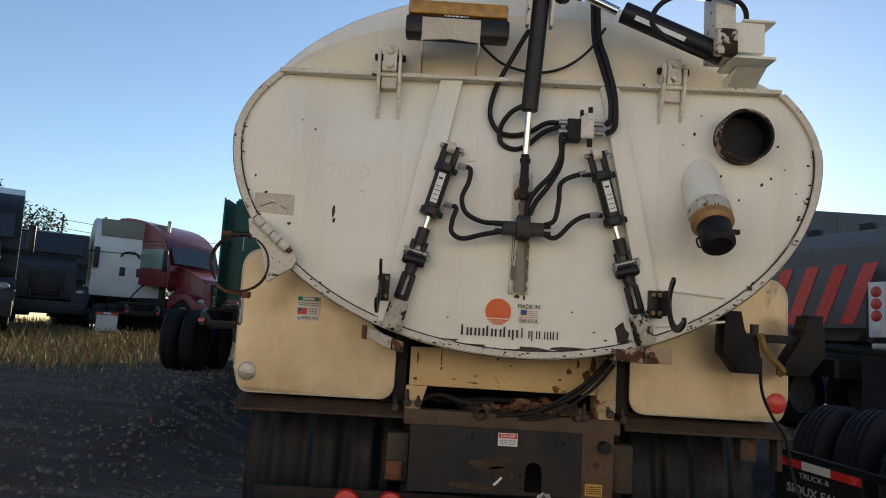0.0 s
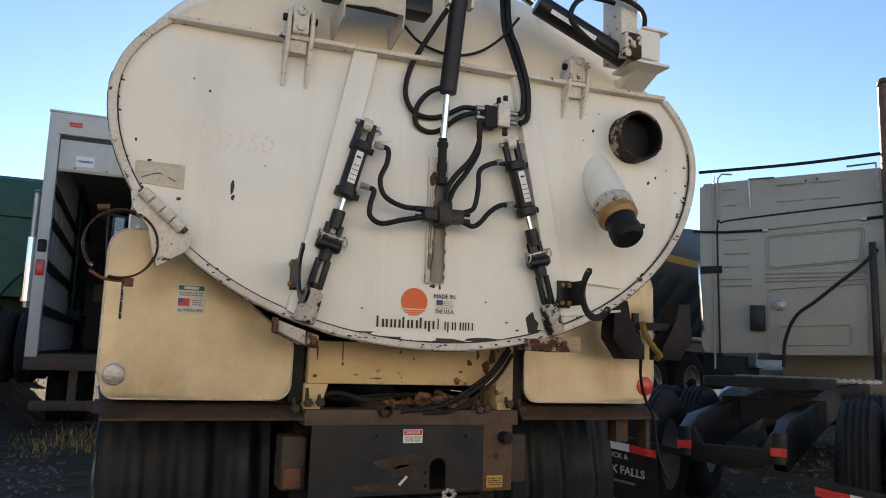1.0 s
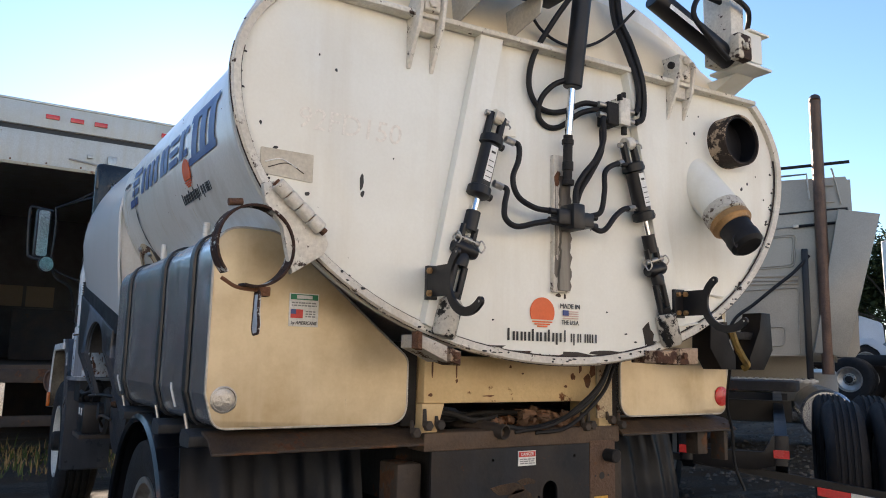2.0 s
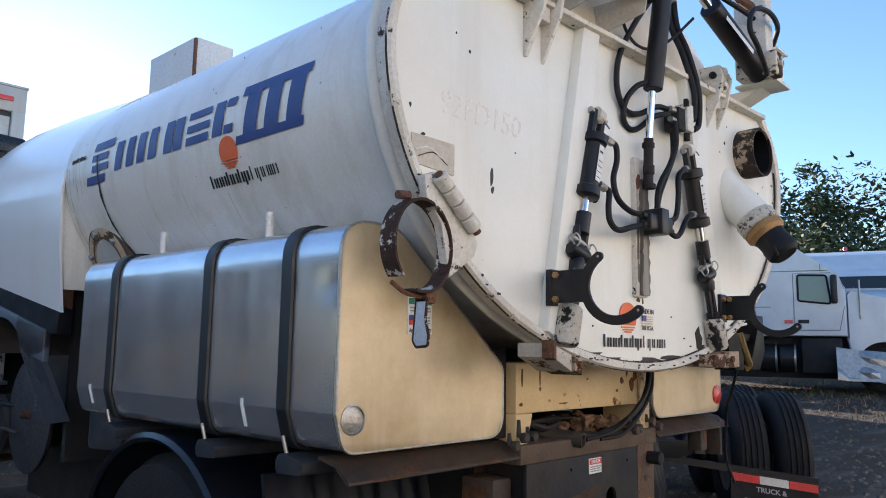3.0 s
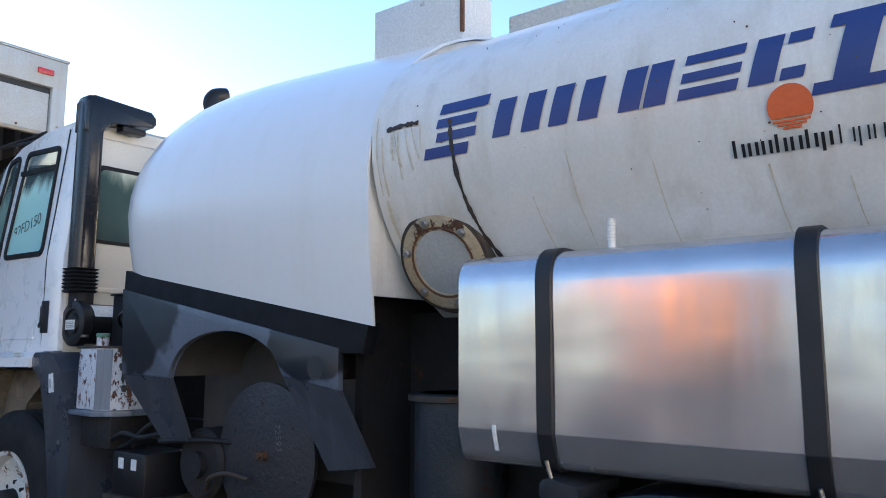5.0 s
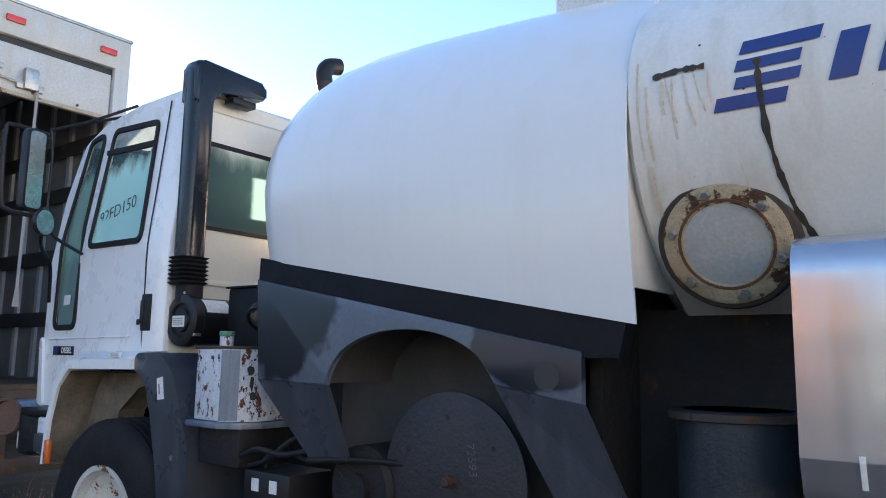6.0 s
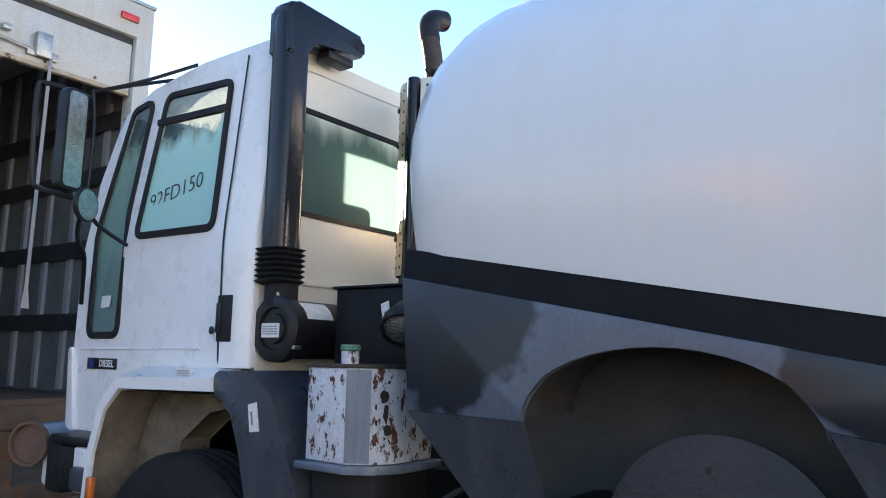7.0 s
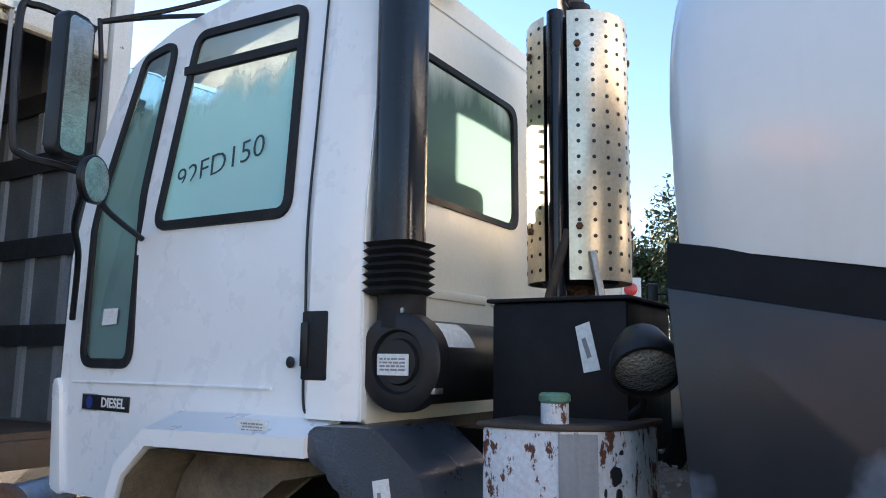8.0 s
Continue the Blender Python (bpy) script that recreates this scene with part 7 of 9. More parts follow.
def sheet_with_holes(bm, outer, holes, fx, thick):
    """A side sheet in the plane y-z, bent by fx(z), with real openings."""
    es = []
    for loop in [outer, *holes]:
        vs = [bm.verts.new((0, a, b)) for a, b in loop]
        es += [bm.edges.new((vs[i], vs[(i + 1) % len(vs)])) for i in range(len(vs))]
    bmesh.ops.triangle_fill(bm, edges=es, use_beauty=True)
    for _ in range(1):
        bmesh.ops.bisect_plane(bm, geom=bm.verts[:] + bm.edges[:] + bm.faces[:], plane_co=(0, 0, 2.0), plane_no=(0, 0, 1))
    geo = bmesh.ops.extrude_face_region(bm, geom=bm.faces[:])
    up = [g for g in geo["geom"] if isinstance(g, bmesh.types.BMVert)]
    for v in up:
        v.co.x = thick
    for v in bm.verts:
        v.co.x += fx(v.co.z)
    return bm


cab = part("cab_shell", sheet_with_holes(B(), rounded(prof, [0.01, 0.02, 0.02, 0.02, 0.02, 0.05, 0.2, 0.2, 0.15, 0.15, 0.1, 0.06, 0.04], 4), [win, qwin], cab_side_x, 0.03), "cab", truck, "white cab with misted windows")
part("cab_side", sheet_with_holes(B(), rounded(prof, 0.02, 3), [win], lambda z: 2 * CX - cab_side_x(z) - 0.03, 0.03), "cab", cab)
# roof, front, floor, rear wall
bm = B()
roof = [(8.10, 2.72), (8.18, 2.84), (8.7, 2.86), (9.15, 2.83), (9.42, 2.74)]
loops = [[(x, y, z + 0.02 * (1 - abs(x - CX) / 0.93)) for x in (cab_side_x(z) + 0.004, CX - 0.5, CX, CX + 0.5, 2 * CX - cab_side_x(z) - 0.004)] for y, z in roof]
rings(bm, loops, False)
bmesh.ops.solidify(bm, geom=bm.faces[:], thickness=0.02)
part("cab_roof", bm, "cab", cab)
part("cab_front", prism(B(), [(9.55, 1.13), (9.61, 1.55), (9.60, 1.95), (9.57, 1.95), (9.57, 1.55), (9.52, 1.13)], "x", -0.66, 1.40), "cab", cab)
part("windscreen", prism(B(), [(9.60, 1.96), (9.55, 2.40), (9.41, 2.73), (9.40, 2.73), (9.54, 2.40), (9.59, 1.96)], "x", -0.62, 1.36), "glass", cab).visible_shadow = False
part("cab_floor", box(B(), -0.66, 1.40, 8.2, 9.45, 1.40, 1.44), "seat", cab)
# rear wall with two windows
es = []
bm = B()
rwall = rounded([(-0.675, 1.45), (1.415, 1.45), (1.415, 2.0), (1.30, 2.75), (1.2, 2.81), (-0.46, 2.81), (-0.56, 2.75), (-0.675, 2.0)], 0.03, 3)
rw1 = rounded([(-0.56, 2.10), (0.215, 2.10), (0.205, 2.55), (-0.53, 2.55)], 0.06, 5)
rw2 = [(2 * CX - a, b) for a, b in rw1]
for loop in (rwall, rw1, rw2):
    vs = [bm.verts.new((a, 8.105, b)) for a, b in loop]
    es += [bm.edges.new((vs[i], vs[(i + 1) % len(vs)])) for i in range(len(vs))]
bmesh.ops.triangle_fill(bm, edges=es, use_beauty=True)
for v in [g for g in bmesh.ops.extrude_face_region(bm, geom=bm.faces[:])["geom"] if isinstance(g, bmesh.types.BMVert)]:
    v.co.y = 8.13
rear_wall = part("rear_wall", bm, mat("cab_cream_rear", (0.80, 0.77, 0.67), 0.4, dirt=(0.62, 0.56, 0.44), dirty=0.2, dscale=2, grain=0.02, bump=0.001), cab, "cream-white rear wall of the cab")
for loop in (rw1, rw2):
    gs = part("rear_window", prism(B(), loop, "y", 8.113, 8.119), "rearfog", cab, "misted rear window")
    gs.visible_shadow = False
    rl = []
    for i, (a, b) in enumerate(loop):
        c = Vector((sum(p[0] for p in loop) / len(loop), sum(p[1] for p in loop) / len(loop)))
        d = (Vector((a, b)) - c).normalized()
        rl.append([(a - d.x * 0.018, 8.098, b - d.y * 0.018), (a + d.x * 0.018, 8.098, b + d.y * 0.018), (a + d.x * 0.018, 8.112, b + d.y * 0.018), (a - d.x * 0.018, 8.112, b - d.y * 0.018)])
    part("window_seal", rings(B(), rl + [rl[0]], True, False, False), "rubber", cab)
for x0, x1 in ((-0.56, -0.02), (0.02, 0.30), (0.42, 1.2)):
    part("pressed_rib", box(B(), x0, x1, 8.096, 8.106, 1.80, 1.83, 0.004), rear_wall.data.materials[0], cab)
# corner pillar swelling at the rear of the side
bm = B()
rings(bm, [[(cab_side_x(z) - 0.012, y, z) if 8.12 < y < 8.28 else (cab_side_x(z) + 0.005, y, z) for y in (8.098, 8.13, 8.20, 8.27, 8.285)] for z in (1.46, 1.8, 2.0, 2.4, 2.70, 2.80)], False)
part("rear_pillar", bm, "cab", cab)
# side windows with seals
def seal(loop, fx, w=0.026, off=0.012, name="window_seal"):
    c = Vector((sum(p[0] for p in loop) / len(loop), sum(p[1] for p in loop) / len(loop)))
    rl = []
    m = len(loop)
    for i, (a, b) in enumerate(loop):
        t = Vector(loop[(i + 1) % m]) - Vector(loop[i - 1])
        d = Vector((t.y, -t.x)).normalized()
        if d.dot(Vector((a, b)) - c) < 0:
            d = -d
        rl.append([(fx(b) + o, a + d.x * r, b + d.y * r) for r, o in ((-w * 0.75, -0.001), (-w * 0.6, -off), (w * 0.5, -off), (w * 0.6, -0.001))])
    return part(name, rings(B(), rl + [rl[0]], True, False, False), "rubber", cab, "black rubber window seal")


for loop in (win, qwin):
    bm = B()
    vs = [bm.verts.new((cab_side_x(b) + 0.008, a, b)) for a, b in loop]
    vs2 = [bm.verts.new((cab_side_x(b) + 0.013, a, b)) for a, b in loop]
    bm.faces.new(vs), bm.faces.new(list(reversed(vs2)))
    g = part("side_window", bm, "fogglass" if loop is win else "quarterfog", cab, "misted side window", 0)
    g.visible_shadow = False
    seal(loop, cab_side_x)
g2 = part("side_window", prism(B(), win, "x", 2 * CX - cab_side_x(2.35) - 0.02, 2 * CX - cab_side_x(2.35) - 0.015), "fogglass", cab)
part("window_bar", prism(B(), [(8.42, 2.59), (9.02, 2.635), (9.02, 2.605), (8.42, 2.56)], "x", cab_side_x(2.56) - 0.012, cab_side_x(2.56) + 0.01), "rubber", cab)
me = words("92FD150", 0.10, at(cab_side_x(2.24) + 0.004, 8.77, 2.238) @ SIDE @ Matrix.Rotation(radians(7), 4, "Z"), 1.25, 0.15, -0.0012)
part("window_writing", me, mat("marker_ink", (0.035, 0.06, 0.07), 0.6, bump=0.0), cab, "number written on the glass by hand")
# door seam, handle, key hole, belt crease
bm = hose(B(), [(cab_side_x(z) - 0.0005, y, z) for y, z in ((8.33, 2.80), (8.31, 2.3), (8.298, 2.0), (8.295, 1.75), (8.29, 1.50), (8.26, 1.475))], 0.004, 6)
part("door_seam", bm, "ink", cab)
part("belt_crease", hose(B(), [(-0.696, y, 1.525 + 0.01 * math.sin(y)) for y in (8.42, 8.7, 9.0, 9.3, 9.52)], 0.006, 6), "cab", cab)
hd = part("door_handle", box(B(), -0.712, -0.682, 8.203, 8.292, 1.56, 1.745, 0.006), "rubber", cab, "black recessed door handle")
part("handle_grip", box(B(), -0.718, -0.705, 8.265, 8.292, 1.595, 1.715, 0.005), "black", cab)
part("key_hole", spin(B(), (-0.694, 8.347, 1.607), (-1, 0, 0), [(0, 0.016), (0.004, 0.016), (0.006, 0.010)], 16), "ink", cab)
bg = part("badge", box(B(), -0.700, -0.694, 9.135, 9.44, 1.43, 1.482, 0.002), "black", cab, "black and silver badge")
part("badge_word", words("DIESEL", 0.046, at(-0.7005, 9.235, 1.456) @ SIDE, 1.12, 0.0, 0.001), "paper", cab)
part("badge_oval", spin(B(), (-0.7005, 9.39, 1.456), (-1, 0, 0), [(0, 0.022), (0.001, 0.022)], 24), "blue", cab, "plain blue oval")
part("badge_rim", box(B(), -0.6995, -0.6938, 9.345, 9.443, 1.427, 1.485), "steel", cab)
part("window_label", prism(B(), [(9.36, 1.725), (9.265, 1.73), (9.26, 1.785), (9.355, 1.785)], "x", -0.692, -0.6905), "paper", cab, "white paper label in the window")
# seats, wheel and dash inside
bm = box(B(), -0.45, 0.05, 8.30, 8.45, 1.6, 2.25, 0.04)
box(bm, -0.45, 0.05, 8.40, 8.85, 1.55, 1.70, 0.04)
part("seat", bm, "seat", cab)
bm = box(B(), 0.65, 1.20, 8.30, 8.45, 1.6, 2.25, 0.04)
box(bm, 0.65, 1.20, 8.40, 8.85, 1.55, 1.70, 0.04)
part("seat", bm, "seat", cab)
part("dashboard", prism(B(), [(9.20, 1.5), (9.48, 1.5), (9.48, 1.95), (9.30, 1.98), (9.15, 1.85)], "x", -0.62, 1.36), "seat", cab)
lo = [[Vector((-0.2, 9.02, 1.95)) + Vector((0.2 * math.cos(a), 0.10 * math.sin(a), 0.17 * math.sin(a)))] for a in [k * math.pi / 10 for k in range(21)]]
part("steering_wheel", hose(B(), [l[0] for l in lo], 0.014, 8, smooth=False), "rubber", cab)

# front corner, bumper, step, wheel arch
part("corner_panel", prism(B(), rounded([(9.53, 1.12), (9.61, 1.14), (9.65, 1.52), (9.62, 1.54), (9.60, 1.50)], 0.012), "x", -0.71, -0.62, 0.006), "cab", cab, "white corner panel")
bm = box(B(), -0.68, 1.42, 9.40, 9.62, 0.86, 1.05, 0.03, 3)
bp2 = part("front_bumper", bm, "cab", truck, "white front bumper with black ribbed corner")
part("bumper_back", box(B(), -0.735, -0.55, 9.33, 9.47, 0.86, 1.12, 0.02, 2), "rubber", bp2)
for k in range(6):
    part("corner_rib", box(B(), -0.768, -0.60, 9.190 + 0.0245 * k, 9.211 + 0.0245 * k, 0.895, 1.085, 0.008), "rubber", bp2)
part("bumper_end", box(B(), -0.757, -0.62, 8.985, 9.188, 0.89, 1.088, 0.012), "cab", bp2, "white bumper end")
part("bumper_step", box(B(), -0.785, -0.70, 9.0, 9.165, 0.90, 1.005, 0.016), "plastic", bp2, "black step")
part("bumper_ledge", box(B(), -0.760, -0.55, 8.985, 9.40, 1.090, 1.130, 0.008), "black", bp2)
part("bumper_bolt", bolt(B(), (-0.757, 9.03, 1.055), (-1, 0, 0), 0.011, 0.008), "dark", bp2)
part("marker_lamp", box(B(), -0.818, -0.79, 8.925, 8.965, 0.86, 0.985, 0.008), mat("orange_lens", (0.66, 0.16, 0.025), 0.3, bump=0.003, bscale=200, coat=0.4), bp2, "orange side marker lamp")
drum = part("rusty_drum_end", spin(B(), (-0.735, 9.64, 1.062), (-0.9, -0.4, 0), [(-0.3, 0.095), (-0.02, 0.095)], 28, True, True), "greyblue", truck, "open rusty pipe end at the front bumper")
part("drum_flange", spin(B(), (-0.735, 9.64, 1.062), (-0.9, -0.4, 0), [(-0.02, 0.095), (-0.02, 0.108), (0.012, 0.108), (0.012, 0.094), (-0.012, 0.090), (-0.012, 0.0)], 28, False, False), mat("brown_rust_flange", (0.15, 0.085, 0.06), 0.8, dirt=(0.07, 0.05, 0.04), dirty=0.7, dscale=12, bump=0.008), drum, "brown rusted flange")

# white fender over the front wheel, dark rear half
FA = [(8.98, 0.86), (8.96, 1.08), (8.90, 1.27), (8.80, 1.362), (8.19, 1.372)]
loops = []
for (y, z), (ny, nz) in zip(FA, ((0.9, -0.2), (1.0, 0.1), (0.8, 0.6), (0.3, 1.0), (0, 1.0))):
    d = Vector((ny, nz)).normalized()
    loops.append([(-0.80, y, z), (-0.80, y + d.x * 0.045, z + d.y * 0.05), (-0.66, y + d.x * 0.075, z + d.y * 0.095), (-0.66, y, z)])
fd = part("front_fender", rings(B(), loops), "cab", truck, "white front fender with a sticker")
part("inner_arch", prism(B(), [(8.96, 0.80), (8.94, 1.08), (8.87, 1.26), (8.79, 1.345), (8.25, 1.35), (8.25, 1.30), (8.45, 1.28), (8.63, 1.15), (8.67, 0.80)], "x", -0.60, -0.45, 0.01), "arch", fd, "dirty inner wheel arch")
part("inner_arch_skin", rings(B(), [[(-0.79, a, b), (-0.50, a, b)] for a, b in ((8.97, 0.86), (8.95, 1.08), (8.89, 1.265), (8.79, 1.352), (8.20, 1.36))], False), "arch", fd)
part("fender_sticker", prism(B(), [(8.35, 1.405), (8.45, 1.405), (8.46, 1.455), (8.34, 1.455)], "x", -0.772, -0.7685), "paper", fd, "white sticker")
part("sticker_print", label_bars(B(), "x", -0.773, 8.36, 8.44, 1.412, 1.45, 4, -0.001, 7), "greyprint", fd)
bm = prism(B(), rounded([(8.20, 1.45), (7.98, 1.455), (7.86, 1.36), (7.72, 1.05), (7.72, 0.45), (7.86, 0.45), (7.95, 0.9), (8.03, 1.17), (8.10, 1.33), (8.20, 1.372)], [0.05, 0.05, 0.05, 0.02, 0.02, 0.02, 0.1, 0.1, 0.08, 0.03], 4), "x", -0.785, -0.45, 0.012)
fr = part("rear_fender_half", bm, "plastic", truck, "dark grey plastic wheel arch liner with a sticker")
part("sticker", prism(B(), [(7.985, 1.335), (7.94, 1.345), (7.92, 1.245), (7.97, 1.238)], "x", -0.7875, -0.7852), "paper", fr, "white sticker")
part("sticker_print", prism(B(), [(7.97, 1.31), (7.96, 1.312), (7.95, 1.265), (7.96, 1.263)], "x", -0.7885, -0.7874), "greyprint", fr)
part("liner_bolt", spin(B(), (-0.786, 7.83, 0.99), (-1, 0, 0), [(0, 0.012), (0.004, 0.012)], 12), "steel", fr)
for sg in (1, -1):
    wheel(truck, (CX + sg * (-0.62 - CX), 8.46, G + 0.52), -sg, 0.52, 0.30, mat("chipped_white_rim", (0.66, 0.64, 0.58), 0.5, rust=(0.20, 0.09, 0.04), rusty=0.16, rscale=8, bump=0.01), "front tyre on a chipped white rim")
part("front_axle", cyl(B(), (-0.5, 8.46, G + 0.5), (1.24, 8.46, G + 0.5), 0.07, n=14), "dark", truck)
part("engine_block", box(B(), 0.0, 0.75, 7.9, 9.2, 0.75, 1.40, 0.03), "dark", truck)

# mirrors on the left
def loop_tube(pts, r, mname, parent, name):
    return part(name, hose(B(), pts + [pts[0]], r, 8, 3), mname, parent)


MC = Vector((-0.972, 9.02, 2.435))
mturn = Matrix.Translation(MC) @ Matrix.Rotation(radians(104), 4, "Z")


def mirror_piece(pts, x0, x1, r, bev=0.0):
    me = mesh_of("mirror", prism(B(), rounded(pts, r, 6), "x", x0, x1, bev), 40)
    me.transform(mturn)
    return me


mr = part("mirror_head", mirror_piece([(0.060, -0.228), (-0.055, -0.228), (-0.055, 0.228), (0.060, 0.228)], -0.012, 0.040, 0.03, 0.010), "black", truck, "black wing mirror with beaded damp glass")
part("mirror_glass", mirror_piece([(0.050, -0.214), (-0.046, -0.214), (-0.046, 0.214), (0.050, 0.214)], -0.0155, -0.0125, 0.028), "mirror", mr)
part("mirror_frame", hose(B(), [(-0.895, 9.05, 2.655), (-0.99, 9.08, 2.672), (-1.055, 9.13, 2.69), (-1.085, 9.15, 2.65), (-1.072, 9.15, 2.28), (-1.045, 9.13, 2.215), (-0.98, 9.06, 2.190), (-0.895, 9.03, 2.175)], 0.012, 8), "black", mr)
part("mirror_upright", hose(B(), [(-0.880, 9.06, 2.70), (-0.868, 9.05, 2.5), (-0.885, 9.03, 2.14)], 0.008, 8), "black", mr)
for ty, tz, x in ((8.80, 2.885, -0.52), (9.02, 2.86, -0.50)):
    part("mirror_arm", hose(B(), [(-0.88, 9.06, 2.69), (-0.72, (9.06 + ty) / 2, 2.765), (x, ty, tz)], 0.009, 8), "black", mr)
part("mirror_stay", hose(B(), [(-0.90, 9.0, 2.14), (-0.80, 9.06, 2.08), (-0.615, 9.13, 2.02)], 0.010, 8), "black", mr)
part("mirror_post", hose(B(), [(-0.89, 9.03, 2.19), (-0.82, 9.2, 2.05), (-0.66, 9.42, 1.97), (-0.60, 9.52, 1.75)], 0.011, 8), "black", mr)
RD = Vector((0.45, -0.89, 0.0))
bm = spin(B(), (-0.925, 8.945, 2.142), RD, [(-0.03, 0.03), (-0.02, 0.07), (0.0, 0.076), (0.006, 0.072)], 24)
rm_ = part("round_mirror", bm, "black", mr, "small round blind-spot mirror")
part("round_glass", spin(B(), (-0.925, 8.945, 2.142), RD, [(0.006, 0.068), (0.010, 0.045), (0.012, 0.0)], 24, True, False), "mirror", truck)

# the cab narrows towards its front
for ob in (cab, *cab.children):
    for v in ob.data.vertices:
        v.co.x += max(-1, min(1, (CX - v.co.x) / 1.06)) * 0.10 * max(0.0, v.co.y - 8.3)
# ---- box trailer ahead of the truck ----
TX0, TX1, TY, TT = -1.97, 0.72, 11.2, 4.30
M["tr_white"] = mat("trailer_white", (0.52, 0.52, 0.51), 0.45, dirt=(0.42, 0.38, 0.30), dirty=0.45, dscale=3, streak=(0.40, 0.33, 0.22), streaky=0.4, rust=RUST, rusty=-0.14, rscale=6, bump=0.006)
M["tr_in"] = mat("trailer_inside", (0.15, 0.155, 0.165), 0.6, dirt=(0.05, 0.05, 0.05), dirty=0.5, dscale=3, bump=0.01)
M["tr_rail"] = mat("logistic_rail", (0.03, 0.03, 0.033), 0.6, bump=0.01)
M["wood"] = mat("worn_deck_board", (0.085, 0.062, 0.045), 0.85, dirt=(0.04, 0.03, 0.025), dirty=0.6, dscale=5, bump=0.02)
trailer = thing("box_trailer", ((TX0 + TX1) / 2, 15, G), "white box trailer with open roll-up door and rusty rear frame", "trailer")
for x0, x1 in ((TX0, TX0 + 0.14), (TX1 - 0.14, TX1)):
    part("rear_post", box(B(), x0, x1, TY, TY + 0.14, 1.02, TT, 0.008), "tr_white", trailer, "white rear post with rust")
hd = part("header", box(B(), TX0 + 0.02, TX1 - 0.02, TY - 0.002, TY + 0.12, 4.02, TT + 0.002, 0.008), "tr_white", trailer, "white header with red marker lamps")
part("header_cap", box(B(), TX0 - 0.01, TX1 + 0.01, TY - 0.01, TY + 0.2, TT + 0.004, TT + 0.03, 0.004), "steel", hd)
part("header_recess", box(B(), TX0 + 0.14, TX1 - 0.14, TY + 0.05, TY + 0.10, 3.92, 4.02), "tr_rail", hd)
for x in (-1.66, -0.84, -0.57, -0.30, 0.50):
    part("marker_lamp", box(B(), x - 0.075, x + 0.075, TY - 0.03, TY - 0.001, 4.13, 4.185, 0.006), "redlens", hd, "red marker lamp")
dp_ = part("roll_door", box(B(), TX0 + 0.15, TX1 - 0.15, TY + 0.04, TY + 0.075, 3.56, 3.96, 0.005), "tr_white", trailer, "white roll-up door panel, pushed up")
part("door_edge", box(B(), TX0 + 0.15, TX1 - 0.15, TY + 0.032, TY + 0.085, 3.535, 3.57, 0.005), mat("rusty_door_edge", (0.42, 0.36, 0.27), 0.7, rust=RUST, rusty=0.12, rscale=6), dp_)
bm = box(B(), -0.24, -0.02, TY - 0.0, TY + 0.035, 3.60, 3.66, 0.004)
box(bm, -0.19, -0.08, TY - 0.03, TY + 0.03, 3.60, 3.78, 0.006)
box(bm, -0.42, -0.36, TY - 0.02, TY + 0.03, 3.72, 3.76, 0.004)
cyl(bm, (-0.62, TY + 0.01, 3.68), (-0.20, TY + 0.01, 3.64), 0.012, n=8)
part("door_latch", bm, "steel", dp_, "steel roll door latch")
part("door_plate", box(B(), -1.62, -1.40, TY + 0.034, TY + 0.04, 3.62, 3.76), "paper", dp_, "weathered plate with plain bars")
part("plate_bars", label_bars(B(), "y", TY + 0.033, -1.60, -1.42, 3.65, 3.73, 1, -0.001, 4), "blue", dp_)
for i in range(6):
    part("door_bolt", bolt(B(), (TX0 + 0.35 + i * 0.38, TY + 0.03, 3.59), (0, -1, 0), 0.012, 0.01), "rusty", dp_)
part("pull_strap", prism(B(), [(-0.085, 3.62), (-0.06, 3.62), (-0.075, 1.95), (-0.055, 1.80), (-0.115, 1.80), (-0.10, 1.95)], "y", TY + 0.0, TY + 0.006), "greyprint", trailer, "grey pull strap")
L = 9.0
for x0, x1 in ((TX0, TX0 + 0.04), (TX1 - 0.04, TX1)):
    part("side_wall", box(B(), x0, x1, TY + 0.14, TY + L, 1.15, TT), "tr_white", trailer)
part("roof_panel", box(B(), TX0, TX1, TY + 0.12, TY + L, TT - 0.01, TT + 0.02), "tr_white", trailer)
part("front_wall", box(B(), TX0, TX1, TY + L, TY + L + 0.05, 1.15, TT), "tr_in", trailer)
part("deck", box(B(), TX0 + 0.04, TX1 - 0.04, TY + 0.02, TY + L, 1.12, 1.18), "wood", trailer, "worn dark deck")
for sx, x in ((1, TX0 + 0.045), (-1, TX1 - 0.045)):
    for k in range(20):
        y = TY + 0.45 + k * 0.42
        xs = sorted((x, x + sx * 0.035))
        part("wall_post", box(B(), xs[0], xs[1], y - 0.03, y + 0.03, 1.2, 4.15), mat("wall_post_grey", (0.30, 0.31, 0.33), 0.5) if k == 0 and sx == 1 else bpy.data.materials["wall_post_grey"], trailer)
    for z in (1.75, 2.35, 2.95, 3.40):
        xs = sorted((x + sx * 0.036, x + sx * 0.052))
        part("logistic_rail", box(B(), xs[0], xs[1], TY + 0.2, TY + L, z - 0.07, z + 0.07), "tr_rail", trailer)
    xs = sorted((x, x + sx * 0.004))
    part("wall_lining", box(B(), xs[0], xs[1], TY + 0.15, TY + L, 1.18, 4.2), "tr_in", trailer)
